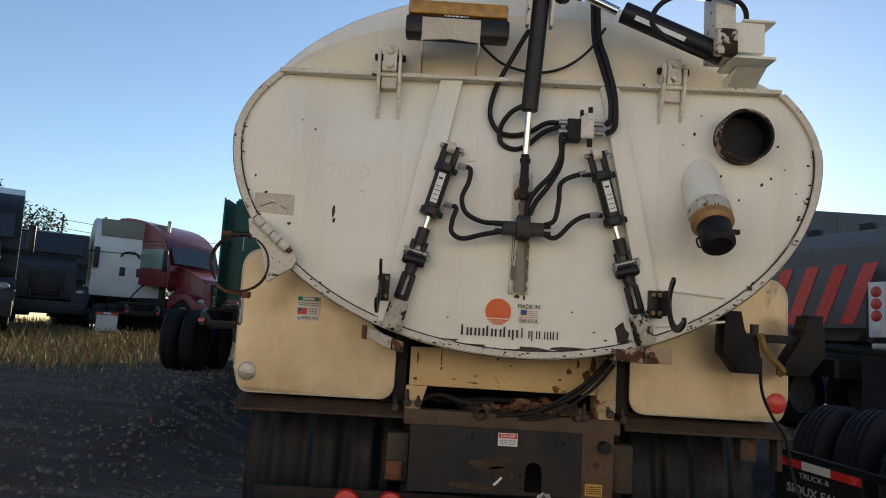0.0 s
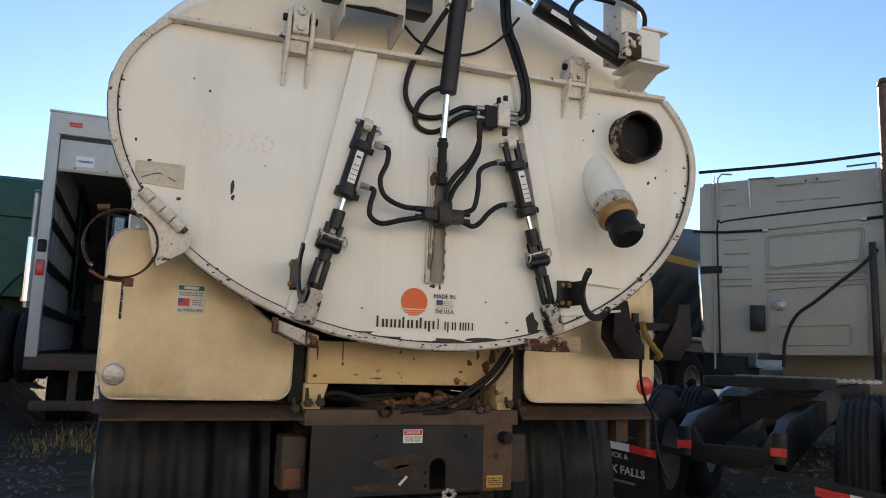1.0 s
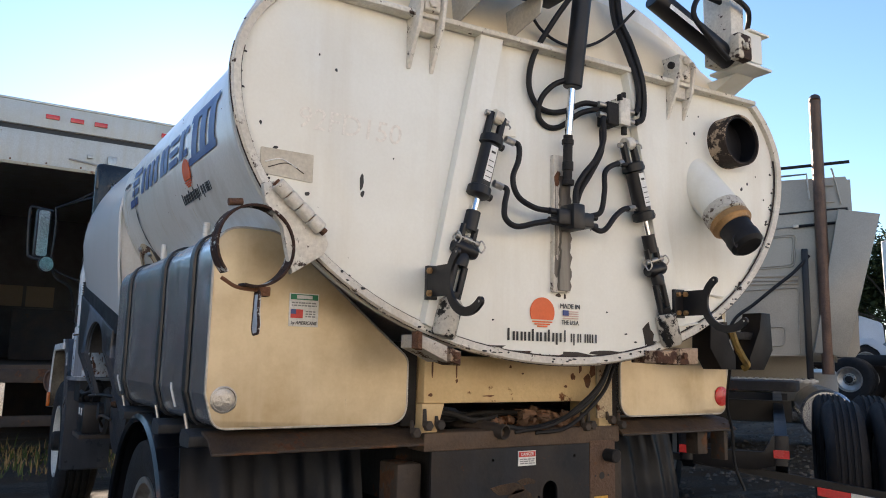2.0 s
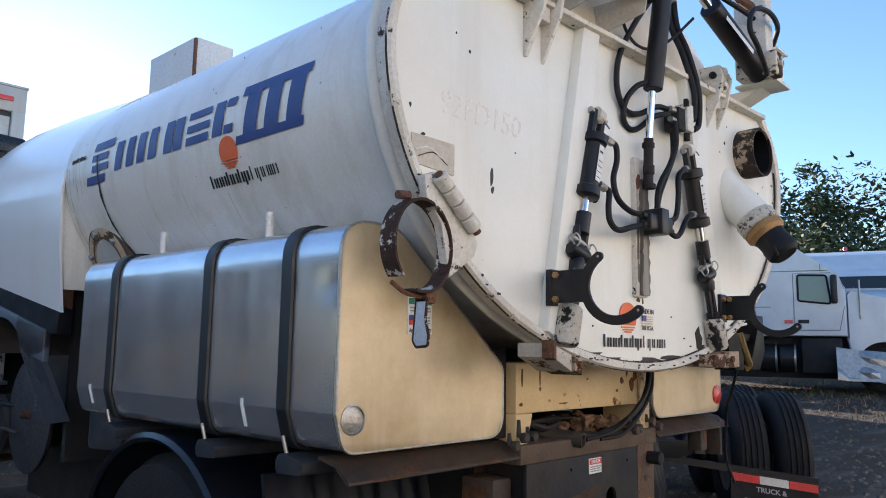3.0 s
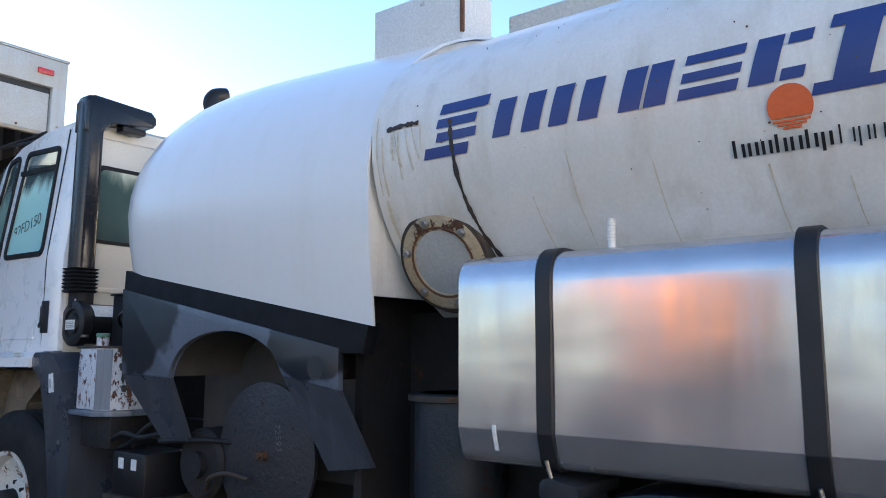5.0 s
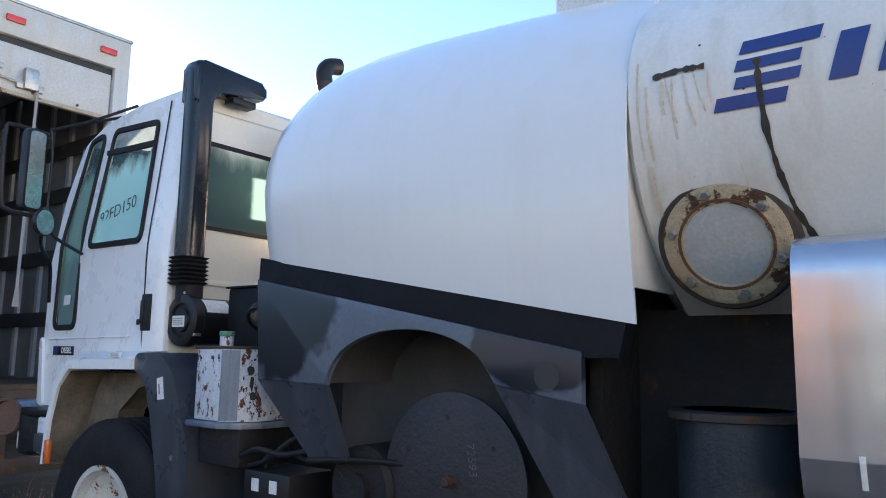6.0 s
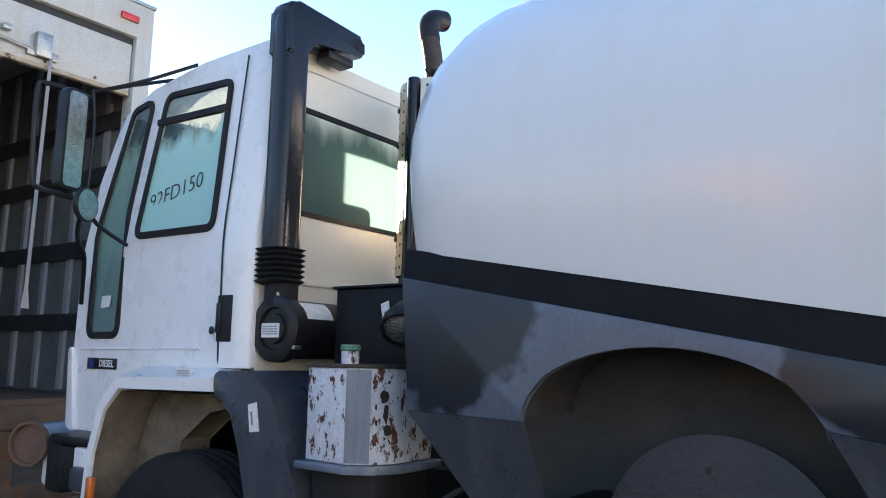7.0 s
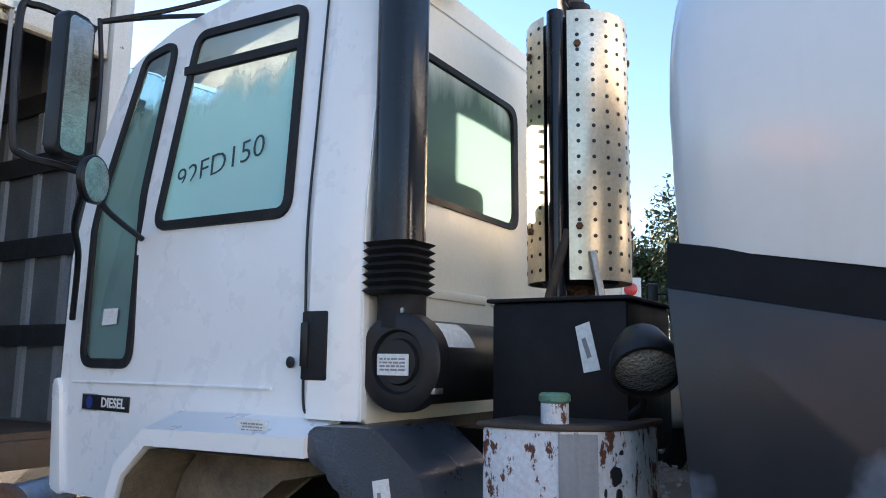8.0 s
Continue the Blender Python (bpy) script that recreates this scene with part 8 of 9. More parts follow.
# panels deep inside; their lit look is put into a paler colour
for i in range(3):
    part("inner_panel", box(B(), TX0 + 0.3 + i * 0.62, TX0 + 0.85 + i * 0.62, TY + L - 0.06, TY + L - 0.02, 2.3, 2.75), mat("plywood_panel", (0.45, 0.38, 0.28), 0.8, bump=0.01), trailer)
sill = part("rear_sill", box(B(), TX0, TX1, TY - 0.02, TY + 0.16, 0.98, 1.14, 0.008), "frame", trailer, "dark rusty rear sill")
for x in (-1.4, -0.1):
    part("underride_post", box(B(), x - 0.05, x + 0.05, TY + 0.03, TY + 0.13, 0.52, 1.0), "frame", sill)
part("underride_bar", box(B(), TX0 + 0.1, TX1 - 0.1, TY + 0.02, TY + 0.13, 0.48, 0.60, 0.006), "frame", sill)
for k in range(14):
    y = TY + 0.6 + k * 0.6
    part("floor_beam", box(B(), TX0 + 0.03, TX1 - 0.03, y - 0.03, y + 0.03, 1.0, 1.12), "frame", trailer)
for sx, c in ((-1, TX0 + 0.2), (-1, TX0 + 0.52), (1, TX1 - 0.2), (1, TX1 - 0.52)):
    for y in (14.2, 15.5):
        wheel(trailer, (c, y, G + 0.52), sx)
part("lamp_oval", box(B(), TX0 + 0.02, TX0 + 0.12, TY - 0.02, TY - 0.001, 2.16, 2.36, 0.02), "redlens", trailer, "red tail lamp in the post")
part("lamp_oval", box(B(), TX0 + 0.02, TX0 + 0.12, TY - 0.015, TY - 0.001, 2.46, 2.62, 0.02), "rubber", trailer)
# junk seen below the trailer
sg_ = thing("scrap_sign", (0.1, 16, G), "scrap panel with red, green and white shapes, enlarged to block low sun", "scrap panel")
# stretched taller and wider to keep low sun off ground under the cab
part("panel", box(B(), -0.8, 2.9, 16.9, 16.95, land(1, 17), 2.1, 0.004), "bumper", sg_)
part("red_stripe", box(B(), -0.4, 1.2, 16.885, 16.90, 1.10, 1.16), "redprint", sg_)
part("white_bars", label_bars(B(), "y", 16.89, 0.1, 0.7, 0.80, 0.98, 1, -0.005, 2), "paper", sg_)
part("green_bars", label_bars(B(), "y", 16.89, 0.75, 1.2, 0.82, 0.96, 1, -0.005, 3), "greenprint", sg_)


# ---- other trucks in the yard ----
def body_paint(name, col, rough=0.35, coat=0.3):
    return mat(name, col, rough, dirt=tuple(c * 0.55 + 0.03 for c in col), dirty=0.45, dscale=1.5, bump=0.004, bscale=4, coat=coat if rough < 0.5 else 0.0)


def tractor(paint, label, m, roof=3.75, sleeper=1.5, back=3.4, flaps=True, stack=True, group="", detail=False, fairing=True, roofcol=None, plain=False, sag=0.0, inset=False):
    """Road tractor that faces +y from the end of its frame at the origin; m places it."""
    t = thing("semi_tractor", (0, 0, 0), label, "truck", group)
    lean = 0.125 if detail else 0.0      # its rear end hangs lower on the right
    for x in (-0.35, 0.27) if detail else (-0.47, 0.39):
        part("frame_rail", prism(B(), [(0.0, 0.78 - sag), (0.02, 0.98 - sag), (0.22, 1.06 - sag), (back - 0.6, 1.06), (back + 3.6, 1.06), (back + 3.6, 0.80), (back - 0.6, 0.80), (0.1, 0.72 - sag)], "x", x, x + 0.08, 0.004), "black", t)
    cm = 0.36 if detail else 0.45
    part("cross_member", prism(B(), [(-cm, 0.98 - sag), (-cm + 0.10, 0.98 - sag), (-cm + 0.16, 0.86 - sag), (cm - 0.16, 0.86 - sag), (cm - 0.10, 0.98 - sag), (cm, 0.98 - sag), (cm, 0.80 - sag), (0.15, 0.74 - sag), (-0.15, 0.74 - sag), (-cm, 0.80 - sag)], "y", 0.02, 0.10, 0.004), "black", t)
    for y in (1.6, back - 0.4):
        part("cross_member", box(B(), -0.42, 0.42, y, y + 0.08, 0.8, 0.98), "black", t)
    for x in (-0.31, 0.31) if detail else (-0.43, 0.43):
        part("tail_reflector", box(B(), x - 0.05, x + 0.05, -0.012, 0.0, 0.83 - sag, 0.885 - sag), "redlens", t)
    cw = 1.2
    y0, y1, y2 = back, back + sleeper, back + sleeper + 1.35
    yf = y2 + 1.55
    # sleeper
    zb = 2.95 if fairing else 2.8
    a_, b_, c_ = Vector((y0 + sleeper * 0.45, roof)), Vector((y1 + 0.75, roof + 0.02)), Vector((y2 + 0.12, zb))
    crown = [tuple((a_ * (1 - w) + b_ * w) * (1 - w) + (b_ * (1 - w) + c_ * w) * w) for w in [k / 8 for k in range(9)]]
    prof = rounded([(y0, 1.1), (y0 - 0.02, 3.0), (y0 + 0.02, roof)], [0.03, 0.05, 0.10], 4) + crown + rounded([(y2 + 0.35, 2.25), (y2 + 0.35, 1.1)], [0.02, 0.02], 2)
    if not detail:
        prof = [(max(y0 - 0.02, min(y2 + 0.35, a)), b) for a, b in prof]
    bm = prism(B(), prof, "x", -cw, cw, 0.05, 3)
    body = part("cab_body", bm, paint, t)
    if detail:
        # pressed panels, ribs and rails on the rear wall
        f0 = y0 - 0.022
        for loop in ([(-0.42, 2.39), (0.56, 2.45), (0.60, 2.83), (-0.42, 2.79)], [(-0.40, 2.41), (0.54, 2.47), (0.57, 2.81), (-0.40, 2.77)], [(-0.43, 1.39), (0.58, 1.41), (0.60, 2.20), (-0.42, 2.15)], [(-0.32, 1.50), (0.42, 1.52), (0.44, 1.74), (-0.32, 1.72)]):
            lp_ = rounded(loop, 0.05, 3)
            part("pressed_line", hose(B(), [(a, f0 - 0.004, b) for a, b in lp_ + lp_[:1]], 0.009, 6, smooth=False), paint, body)
        for x0, x1, zs in ((-0.91, -0.63, (2.77, 2.60, 2.44)), (-0.97, -0.59, (2.29, 2.21)), (-0.45, 0.60, (2.34, 2.29, 2.25))):
            for z in zs:
                part("pressed_rib", box(B(), x0, x1, f0 - 0.014, f0 + 0.01, z - 0.014, z + 0.014, 0.007), paint, body)
        for x0 in (-0.92, -0.30, 0.08, 0.86):
            for z in (3.40, 3.20):
                part("pressed_rib", box(B(), x0, x0 + (0.16 if abs(x0) > 0.5 else 0.30), f0 - 0.008, f0 + 0.01, z - 0.008, z + 0.008, 0.004), paint, body)
        for pts in ([(-0.98, 1.2), (-0.99, 2.88), (-0.94, 2.98), (-0.80, 3.01), (0.0, 3.06), (1.05, 3.115), (1.14, 3.10), (1.18, 3.06)], [(-1.04, 1.2), (-1.04, 2.95), (-1.02, 3.58)], [(-0.98, 3.02), (-0.97, 3.55), (-0.80, 3.58)], [(1.00, 3.60), (1.02, 3.55), (1.09, 3.17)]):
            part("seam", hose(B(), [(a, f0 - 0.002, b) for a, b in pts], 0.011, 6, 3), "rubber" if len(pts) > 6 else paint, body)
        part("roof_lip", hose(B(), [(-1.20, f0 + 0.01, roof - 0.01), (0.0, f0 - 0.006, roof - 0.03), (1.20, f0 + 0.01, roof + 0.01)], 0.02, 6), "dark", body, "dark roof edge")
        for c, a, b in (((-0.61, 3.50), (-0.32, 3.49), (-0.60, 3.15)), ((0.74, 3.55), (0.45, 3.54), (0.76, 3.24))):
            part("corner_trim", hose(B(), [(a[0], f0 - 0.010, a[1]), (c[0], f0 - 0.010, c[1]), (b[0], f0 - 0.010, b[1])], 0.013, 6, smooth=False), "steel", body, "bright angled trim")
        part("spring_rod", hose(B(), [(-1.27, y0 - 0.05, 2.89), (-0.90, y0 - 0.05, 2.86), (-0.43, y0 - 0.05, 2.855)], 0.016, 6, smooth=False), "rubber", body, "black strut")
        part("spring_rod", hose(B(), [(0.60, y0 - 0.05, 2.92), (1.02, y0 - 0.05, 2.945)], 0.018, 6, smooth=False), "rubber", body, "black strut")
        part("grab_rod", hose(B(), [(-0.45, y0 - 0.05, 2.86), (0.60, y0 - 0.05, 2.92)], 0.006, 6, smooth=False), "steel", body)
        for x, z in ((-0.43, 2.857), (0.60, 2.92)):
            part("rod_clamp", box(B(), x - 0.03, x + 0.03, y0 - 0.075, y0 - 0.015, z - 0.018, z + 0.018, 0.004), "steel", body)
        part("air_hose", hose(B(), [(0.72, y0 - 0.12, 2.56), (0.55, y0 - 0.2, 2.36), (0.36, y0 - 0.24, 2.20), (0.10, y0 - 0.25, 1.98), (-0.10, y0 - 0.25, 1.82), (-0.22, y0 - 0.22, 1.55), (-0.25, y0 - 0.2, 1.25)], 0.020, 8), "rubber", body, "black air hose")
        part("hose_mast", box(B(), 0.64, 0.71, y0 - 0.16, y0 - 0.09, 1.12, 2.64, 0.01), "black", body, "black upright hose mast")
        part("hose_box", box(B(), -0.62, -0.46, y0 - 0.10, y0 - 0.01, 1.66, 1.96, 0.01), "black", body)
        part("round_vent", spin(B(), (-0.30, y0 - 0.02, 1.97), (0, -1, 0), [(0, 0.07), (0.02, 0.07), (0.025, 0.055), (0.01, 0.05), (0.02, 0.03), (0.02, 0)], 24, True, False), "steel", body, "round steel vent")
        part("hinge_strap", box(B(), -1.20, -0.94, y0 - 0.045, y0 - 0.02, 2.36, 2.45, 0.004), "dark", body)
        part("grab_handle", hose(B(), [(-1.20, y0 - 0.04, 2.45), (-1.19, y0 - 0.12, 2.40), (-1.16, y0 - 0.12, 1.75), (-1.16, y0 - 0.04, 1.65)], 0.018, 8), "chrome", body)
        for x, z in ((0.02, 3.42), (0.14, 3.43)):
            part("rivet_hole", spin(B(), (x, f0 - 0.001, z), (0, -1, 0), [(0, 0.014), (0.002, 0.014)], 8), "ink", body)
        part("side_fairing", prism(B(), [(0.72, 1.44), (1.05, 1.40), (1.46, 3.00), (1.04, 3.08)], "y", y0 - 0.20, y0 - 0.15, 0.012), paint, body, "beige side fairing, bent outwards")
        part("deck_plate", box(B(), -0.69, 0.73, back - 0.62, back - 0.22, 1.11, 1.14, 0.003), "steel", t, "bright tread plate")
        for k in range(20):
            part("tread_bar", box(B(), -0.685 + k * 0.071, -0.645 + k * 0.071, back - 0.635, back - 0.20, 1.105, 1.150), "steel", t)
    else:
        if inset:
            part("roof_inset", prism(B(), rounded([(-1.02, roof - 0.66), (1.02, roof - 0.66), (1.06, roof - 0.07), (-1.06, roof - 0.07)], 0.06, 3), "y", y0 - 0.03, y0 - 0.005, 0.008), M["visor"], body, "grey-olive recessed roof panel")
        for s in (-1, 1):
            part("cab_seam", hose(B(), [(s * (cw + 0.002), y1 + 0.22, 1.25), (s * (cw + 0.002), y1 + 0.22, 2.85), (s * (cw + 0.002), y2 - 0.05, 2.88), (s * (cw + 0.002), y2 + 0.22, 2.1), (s * (cw + 0.002), y2 + 0.22, 1.25)], 0.010, 5, smooth=False), "rubber", body)
            part("roof_joint", hose(B(), [(s * (cw + 0.002), y0 + 0.05, 3.05), (s * (cw + 0.002), y2 - 0.1, 3.0)], 0.010, 5, smooth=False), "rubber", body)
            # added dark filler, stands for the deep shade under the cab
            part("under_box", box(B(), min(s * 0.30, s * 0.92), max(s * 0.30, s * 0.92), y0 + 0.1, y2 + 0.5, 0.26, 1.08, 0.02), "dark", t)
            part("side_step", box(B(), min(s * 0.95, s * 1.19), max(s * 0.95, s * 1.19), y1 + 0.3, y2 + 0.3, 0.42, 1.08, 0.03), "dark", t)
        part("roof_seam", hose(B(), [(-1.18, y0 - 0.022, 2.85), (0, y0 - 0.024, 2.87), (1.18, y0 - 0.022, 2.85)], 0.014, 6), "rubber", body)
        for x in (() if plain else (-0.25, 0.28)):
            part("rear_pane", box(B(), x - 0.09, x + 0.09, y0 - 0.03, y0 - 0.0, 2.1, 2.4, 0.02), "ink", body)
        part("air_hose", hose(B(), [(0.9, y0 - 0.1, 2.2), (0.4, y0 - 0.2, 1.8), (0.1, y0 - 0.2, 1.4), (0, y0 - 0.3, 1.1)], 0.025, 6), "rubber", body)
        if plain:
            for s in (-1, 1):
                part("corner_trim", hose(B(), [(s * 0.95, y0 - 0.03, 2.45), (s * 0.95, y0 - 0.03, 2.75), (s * 0.55, y0 - 0.03, 2.75)], 0.014, 6, smooth=False), "white", body)
                part("side_extender", box(B(), s * 1.30 - 0.02, s * 1.30 + 0.02, y0 - 0.45, y0 + 0.3, 1.2, roof - 0.25, 0.01), paint, body, "dark green side extender")
            part("grab_rail", hose(B(), [(-0.35, y0 - 0.04, 2.45), (-0.33, y0 - 0.10, 2.4), (-0.33, y0 - 0.10, 1.6), (-0.35, y0 - 0.04, 1.55)], 0.016, 6), "chrome", body)
        else:
            part("hose_hanger", hose(B(), [(-0.35, y0 - 0.03, 2.75), (-0.2, y0 - 0.1, 2.9), (0.1, y0 - 0.1, 2.9), (0.25, y0 - 0.03, 2.75)], 0.03, 6), "rubber", body)
    if roofcol:
        cap = rounded([(y0 - 0.03, 2.5), (y0 + 0.01, roof + 0.01), (y1 + 0.30, roof + 0.01), (y2 + 0.16, 2.86)], [0.03, 0.09, 0.3, 0.05], 4)
        part("roof_cap", prism(B(), cap, "x", -cw - 0.012, cw + 0.012, 0.05, 3), roofcol, body, "white roof fairing")
    # windscreen and side glass
    ws = prism(B(), [(y2 + 0.14, 2.88), (y2 + 0.365, 2.28), (y2 + 0.375, 2.28), (y2 + 0.15, 2.88)], "x", -1.05, 1.05)
    part("windscreen", ws, M["darkglass"], body)
    for s in (-1, 1):
        xs = sorted((s * (cw - 0.01), s * (cw + 0.008)))
        part("side_window", prism(B(), rounded([(y1 + 0.35, 2.1), (y2 + 0.12, 2.05), (y2 + 0.0, 2.75), (y1 + 0.35, 2.75)], 0.05), "x", xs[0], xs[1]), M["litglass"], body)
        xs = sorted((s * (cw + 0.15), s * (cw + 0.32)))
        part("mirror", box(B(), xs[0], xs[1], y2 + 0.30, y2 + 0.40, 1.95, 2.65, 0.03), "black", body)
        part("mirror_arm", hose(B(), [(s * cw, y2 + 0.2, 2.5), (s * (cw + 0.2), y2 + 0.35, 2.5)], 0.018, 6, smooth=False), "black", body)
        # tanks and steps
        part("fuel_tank", cyl(B(), (s * 0.86, y0 + 0.3, 0.72), (s * 0.86, y2 - 0.1, 0.72), 0.30, n=24, bev=0.03), "alu" if detail else "bumper", t)
        part("fender", prism(B(), rounded([(y2 + 0.35, 0.75), (y2 + 0.45, 1.2), (yf - 0.3, 1.25), (yf + 0.1, 0.95), (yf + 0.1, 0.55), (yf - 0.05, 0.55), (yf - 0.15, 0.85), (yf - 0.5, 1.08), (yf - 0.95, 0.85), (y2 + 0.5, 0.6)], 0.08, 3), "x", min(s * 0.72, s * cw), max(s * 0.72, s * cw), 0.02), paint, t)
        part("headlamp", ball(B(), (s * 0.95, yf + 0.05, 1.02), 0.14, 1, 0.5, 0.7), "lamp", t)
        wheel(t, (s * 1.02, yf - 0.52, 0.52), s, 0.52, 0.28, "chrome" if detail else "steel", n=28)
        for y in (0.75, 2.05):
            for x in (0.74, 1.06):
                wheel(t, (s * x, y, 0.52), s, 0.52, 0.27, "dark" if plain else ("chrome" if not detail else "steel"), n=28)
        if flaps:
            xs = sorted((s * 0.52, s * 1.12)) if detail else sorted((s * 0.62, s * 1.22))
            f = part("mud_flap", box(B(), xs[0], xs[1], 0.02, 0.04, 0.22 - sag * 0.6, 0.78 - sag * 1.3), "rubber", t, "black mud flap with red and white reflector strip")
            fb = part("flap_bar", box(B(), min(0, s * (1.13 if detail else 1.24)), max(0, s * (1.13 if detail else 1.24)), 0.04, 0.085, 0.77 - sag * 1.3, 0.82 - sag * 1.3), "black", t)
            for v in fb.data.vertices:
                v.co.z -= lean * v.co.x
            for k in range(3):
                a = xs[0] + 0.2 * k
                part("reflector_strip", box(B(), a, a + 0.197, 0.008, 0.019, 0.72 - sag * 1.3, 0.775 - sag * 1.3), "redlens" if k != 1 else "white", f)
            if flaps == "print":
                bm = B()
                cxm = s * 0.82
                label_bars(bm, "y", 0.019, cxm - 0.14, cxm + 0.14, 0.42 - sag, 0.47 - sag, 1, -0.001, 7)
                label_bars(bm, "y", 0.019, cxm - 0.24, cxm + 0.24, 0.26 - sag, 0.33 - sag, 2, -0.001, 8)
                part("flap_writing", words("TRUCK &", 0.050, at(cxm - 0.02, 0.0185, 0.625 - sag) @ REAR, 1.0, 0.0, 0.001), mat("flap_letters", (0.42, 0.42, 0.44), 0.7, bump=0.0), f, "pale worn writing")
                tagged(part("flap_print", bm, mat("worn_flap_print", (0.22, 0.23, 0.26), 0.7, bump=0.0), f, "rows of pale bars"), kind="stuff")
                part("flap_writing", words("SIOUX FALLS", 0.080, at(cxm, 0.0185, 0.525 - sag) @ REAR, 0.92, 0.0, 0.002), bpy.data.materials["flap_letters"], f, "pale worn writing")
                for ob in (f, *f.children):
                    for v in ob.data.vertices:
                        v.co.z -= lean * v.co.x
            elif flaps == "white":
                part("flap_face", box(B(), xs[0] + 0.02, xs[1] - 0.02, 0.012, 0.0195, 0.24, 0.70), "white", f)
        sx, sz = (0.52, roof - 0.5) if plain else ((1.08, roof - 0.1) if not detail else (0.86, roof + 0.60))
        if stack and s == 1:
            st = part("exhaust_pipe", hose(B(), [(sx, y0 - 0.16, 1.2), (sx, y0 - 0.16, 2.6), (sx, y0 - 0.16, sz), (sx, y0 - 0.19, sz + 0.12)], 0.065, 12, 4), M["stackbrown"] if detail else "steel", t)
            if not detail:
                part("stack_shield", cyl(B(), (sx, y0 - 0.16, 1.3), (sx, y0 - 0.16, 2.5), 0.11, n=20, bev=0.01), "chrome" if detail or plain else "black", t)
    # hood, grille, bumper
    hp = rounded([(y2 + 0.3, 1.1), (y2 + 0.3, 2.2), (yf - 0.5, 1.95), (yf + 0.02, 1.75), (yf + 0.08, 0.75), (y2 + 0.3, 0.75)], [0.02, 0.02, 0.2, 0.15, 0.05, 0.02], 4)
    hood_ = part("bonnet", prism(B(), hp, "x", -0.82, 0.82, 0.10, 3), paint, t)
    gr = part("grille", box(B(), -0.48, 0.48, yf + 0.06, yf + 0.10, 0.85, 1.65, 0.02), "black", hood_)
    for k in range(7):
        part("grille_bar", box(B(), -0.46, 0.46, yf + 0.095, yf + 0.112, 0.92 + 0.1 * k, 0.945 + 0.1 * k), "black" if roof < 3.4 else "chrome", gr)
    part("front_bumper", box(B(), -1.18, 1.18, yf + 0.02, yf + 0.22, 0.32, 0.72, 0.05, 3), paint if not detail else "chrome", t)
    part("fifth_wheel", prism(B(), rounded([(-0.45, 1.0), (0.45, 1.0), (0.5, 1.8), (-0.5, 1.8)], 0.1), "z", 1.08, 1.16, 0.01), "dark", t)
    t.matrix_basis = m
    return t


M["visor"] = mat("olive_grey_panel", (0.20, 0.20, 0.17), 0.6, dirt=(0.12, 0.12, 0.10), dirty=0.5, dscale=2, bump=0.004)
M["darkglass"] = mat("dark_windscreen", (0.03, 0.035, 0.04), 0.06, bump=0.0, coat=0.3)
# opaque pane; the daylight seen in side windows is put into its colour
M["litglass"] = mat("pale_window", (0.16, 0.22, 0.20), 0.08, bump=0.0, coat=0.3)
M["stackbrown"] = mat("browned_stack", (0.16, 0.10, 0.07), 0.4, 0.7, dirt=(0.05, 0.035, 0.03), dirty=0.6, dscale=6)


def stand(x, y, heading, dz=0.0):
    """A pose on the yard; heading: degrees clockwise from +y."""
    return pose(x, y, land(x, y) + dz, 0, 0, -heading)


tractor(body_paint("silver_paint", (0.34, 0.31, 0.255), 0.42), "silver-beige sleeper tractor with bare frame and mud flaps", stand(3.125, 4.661, 55.65), 3.66, 1.6, 3.97, "print", True, "silver tractor", True, sag=0.17)
tractor(body_paint("green_paint", (0.004, 0.070, 0.042), 0.55), "dark green sleeper tractor seen from behind", stand(-3.2, 12.35, 1.5), 3.76, 1.6, 3.9, "", True, "parked trucks", plain=True)
tractor(body_paint("white_paint", (0.70, 0.70, 0.69)), "white sleeper tractor with pale mud flaps", stand(-8.3, 22.3, -28), 4.05, 1.5, 4.0, "white", True, "parked trucks", inset=True)
tractor(body_paint("red_paint", (0.17, 0.008, 0.012)), "dark red sleeper tractor facing the yard", stand(-13.2, 28.9, 116), 3.85, 1.5, 2.4, "", True, "parked trucks")
tractor(body_paint("navy_paint", (0.012, 0.018, 0.034), 0.55), "navy tractor behind the others", stand(-7.6, 31, -10), 3.9, 1.2, 2.4, "", False, "parked trucks")
tractor(body_paint("charcoal_paint", (0.014, 0.016, 0.020), 0.55), "dark day-cab tractor facing the yard", stand(-14.6, 28.4, 150), 3.1, 0.3, 2.6, "", False, "parked trucks")
tractor(body_paint("black_paint_two", (0.009, 0.010, 0.013), 0.55), "black sleeper tractor with a white roof", stand(-13.75, 22.6, 150), 3.7, 1.4, 2.0, "", False, "parked trucks", roofcol=body_paint("white_paint_two", (0.85, 0.85, 0.85)))
tractor(body_paint("white_far", (0.60, 0.63, 0.67)), "white tractor behind the spreader", stand(21, 20.5, 150), 3.7, 1.4, 2.4, "", False, "far row of trucks")


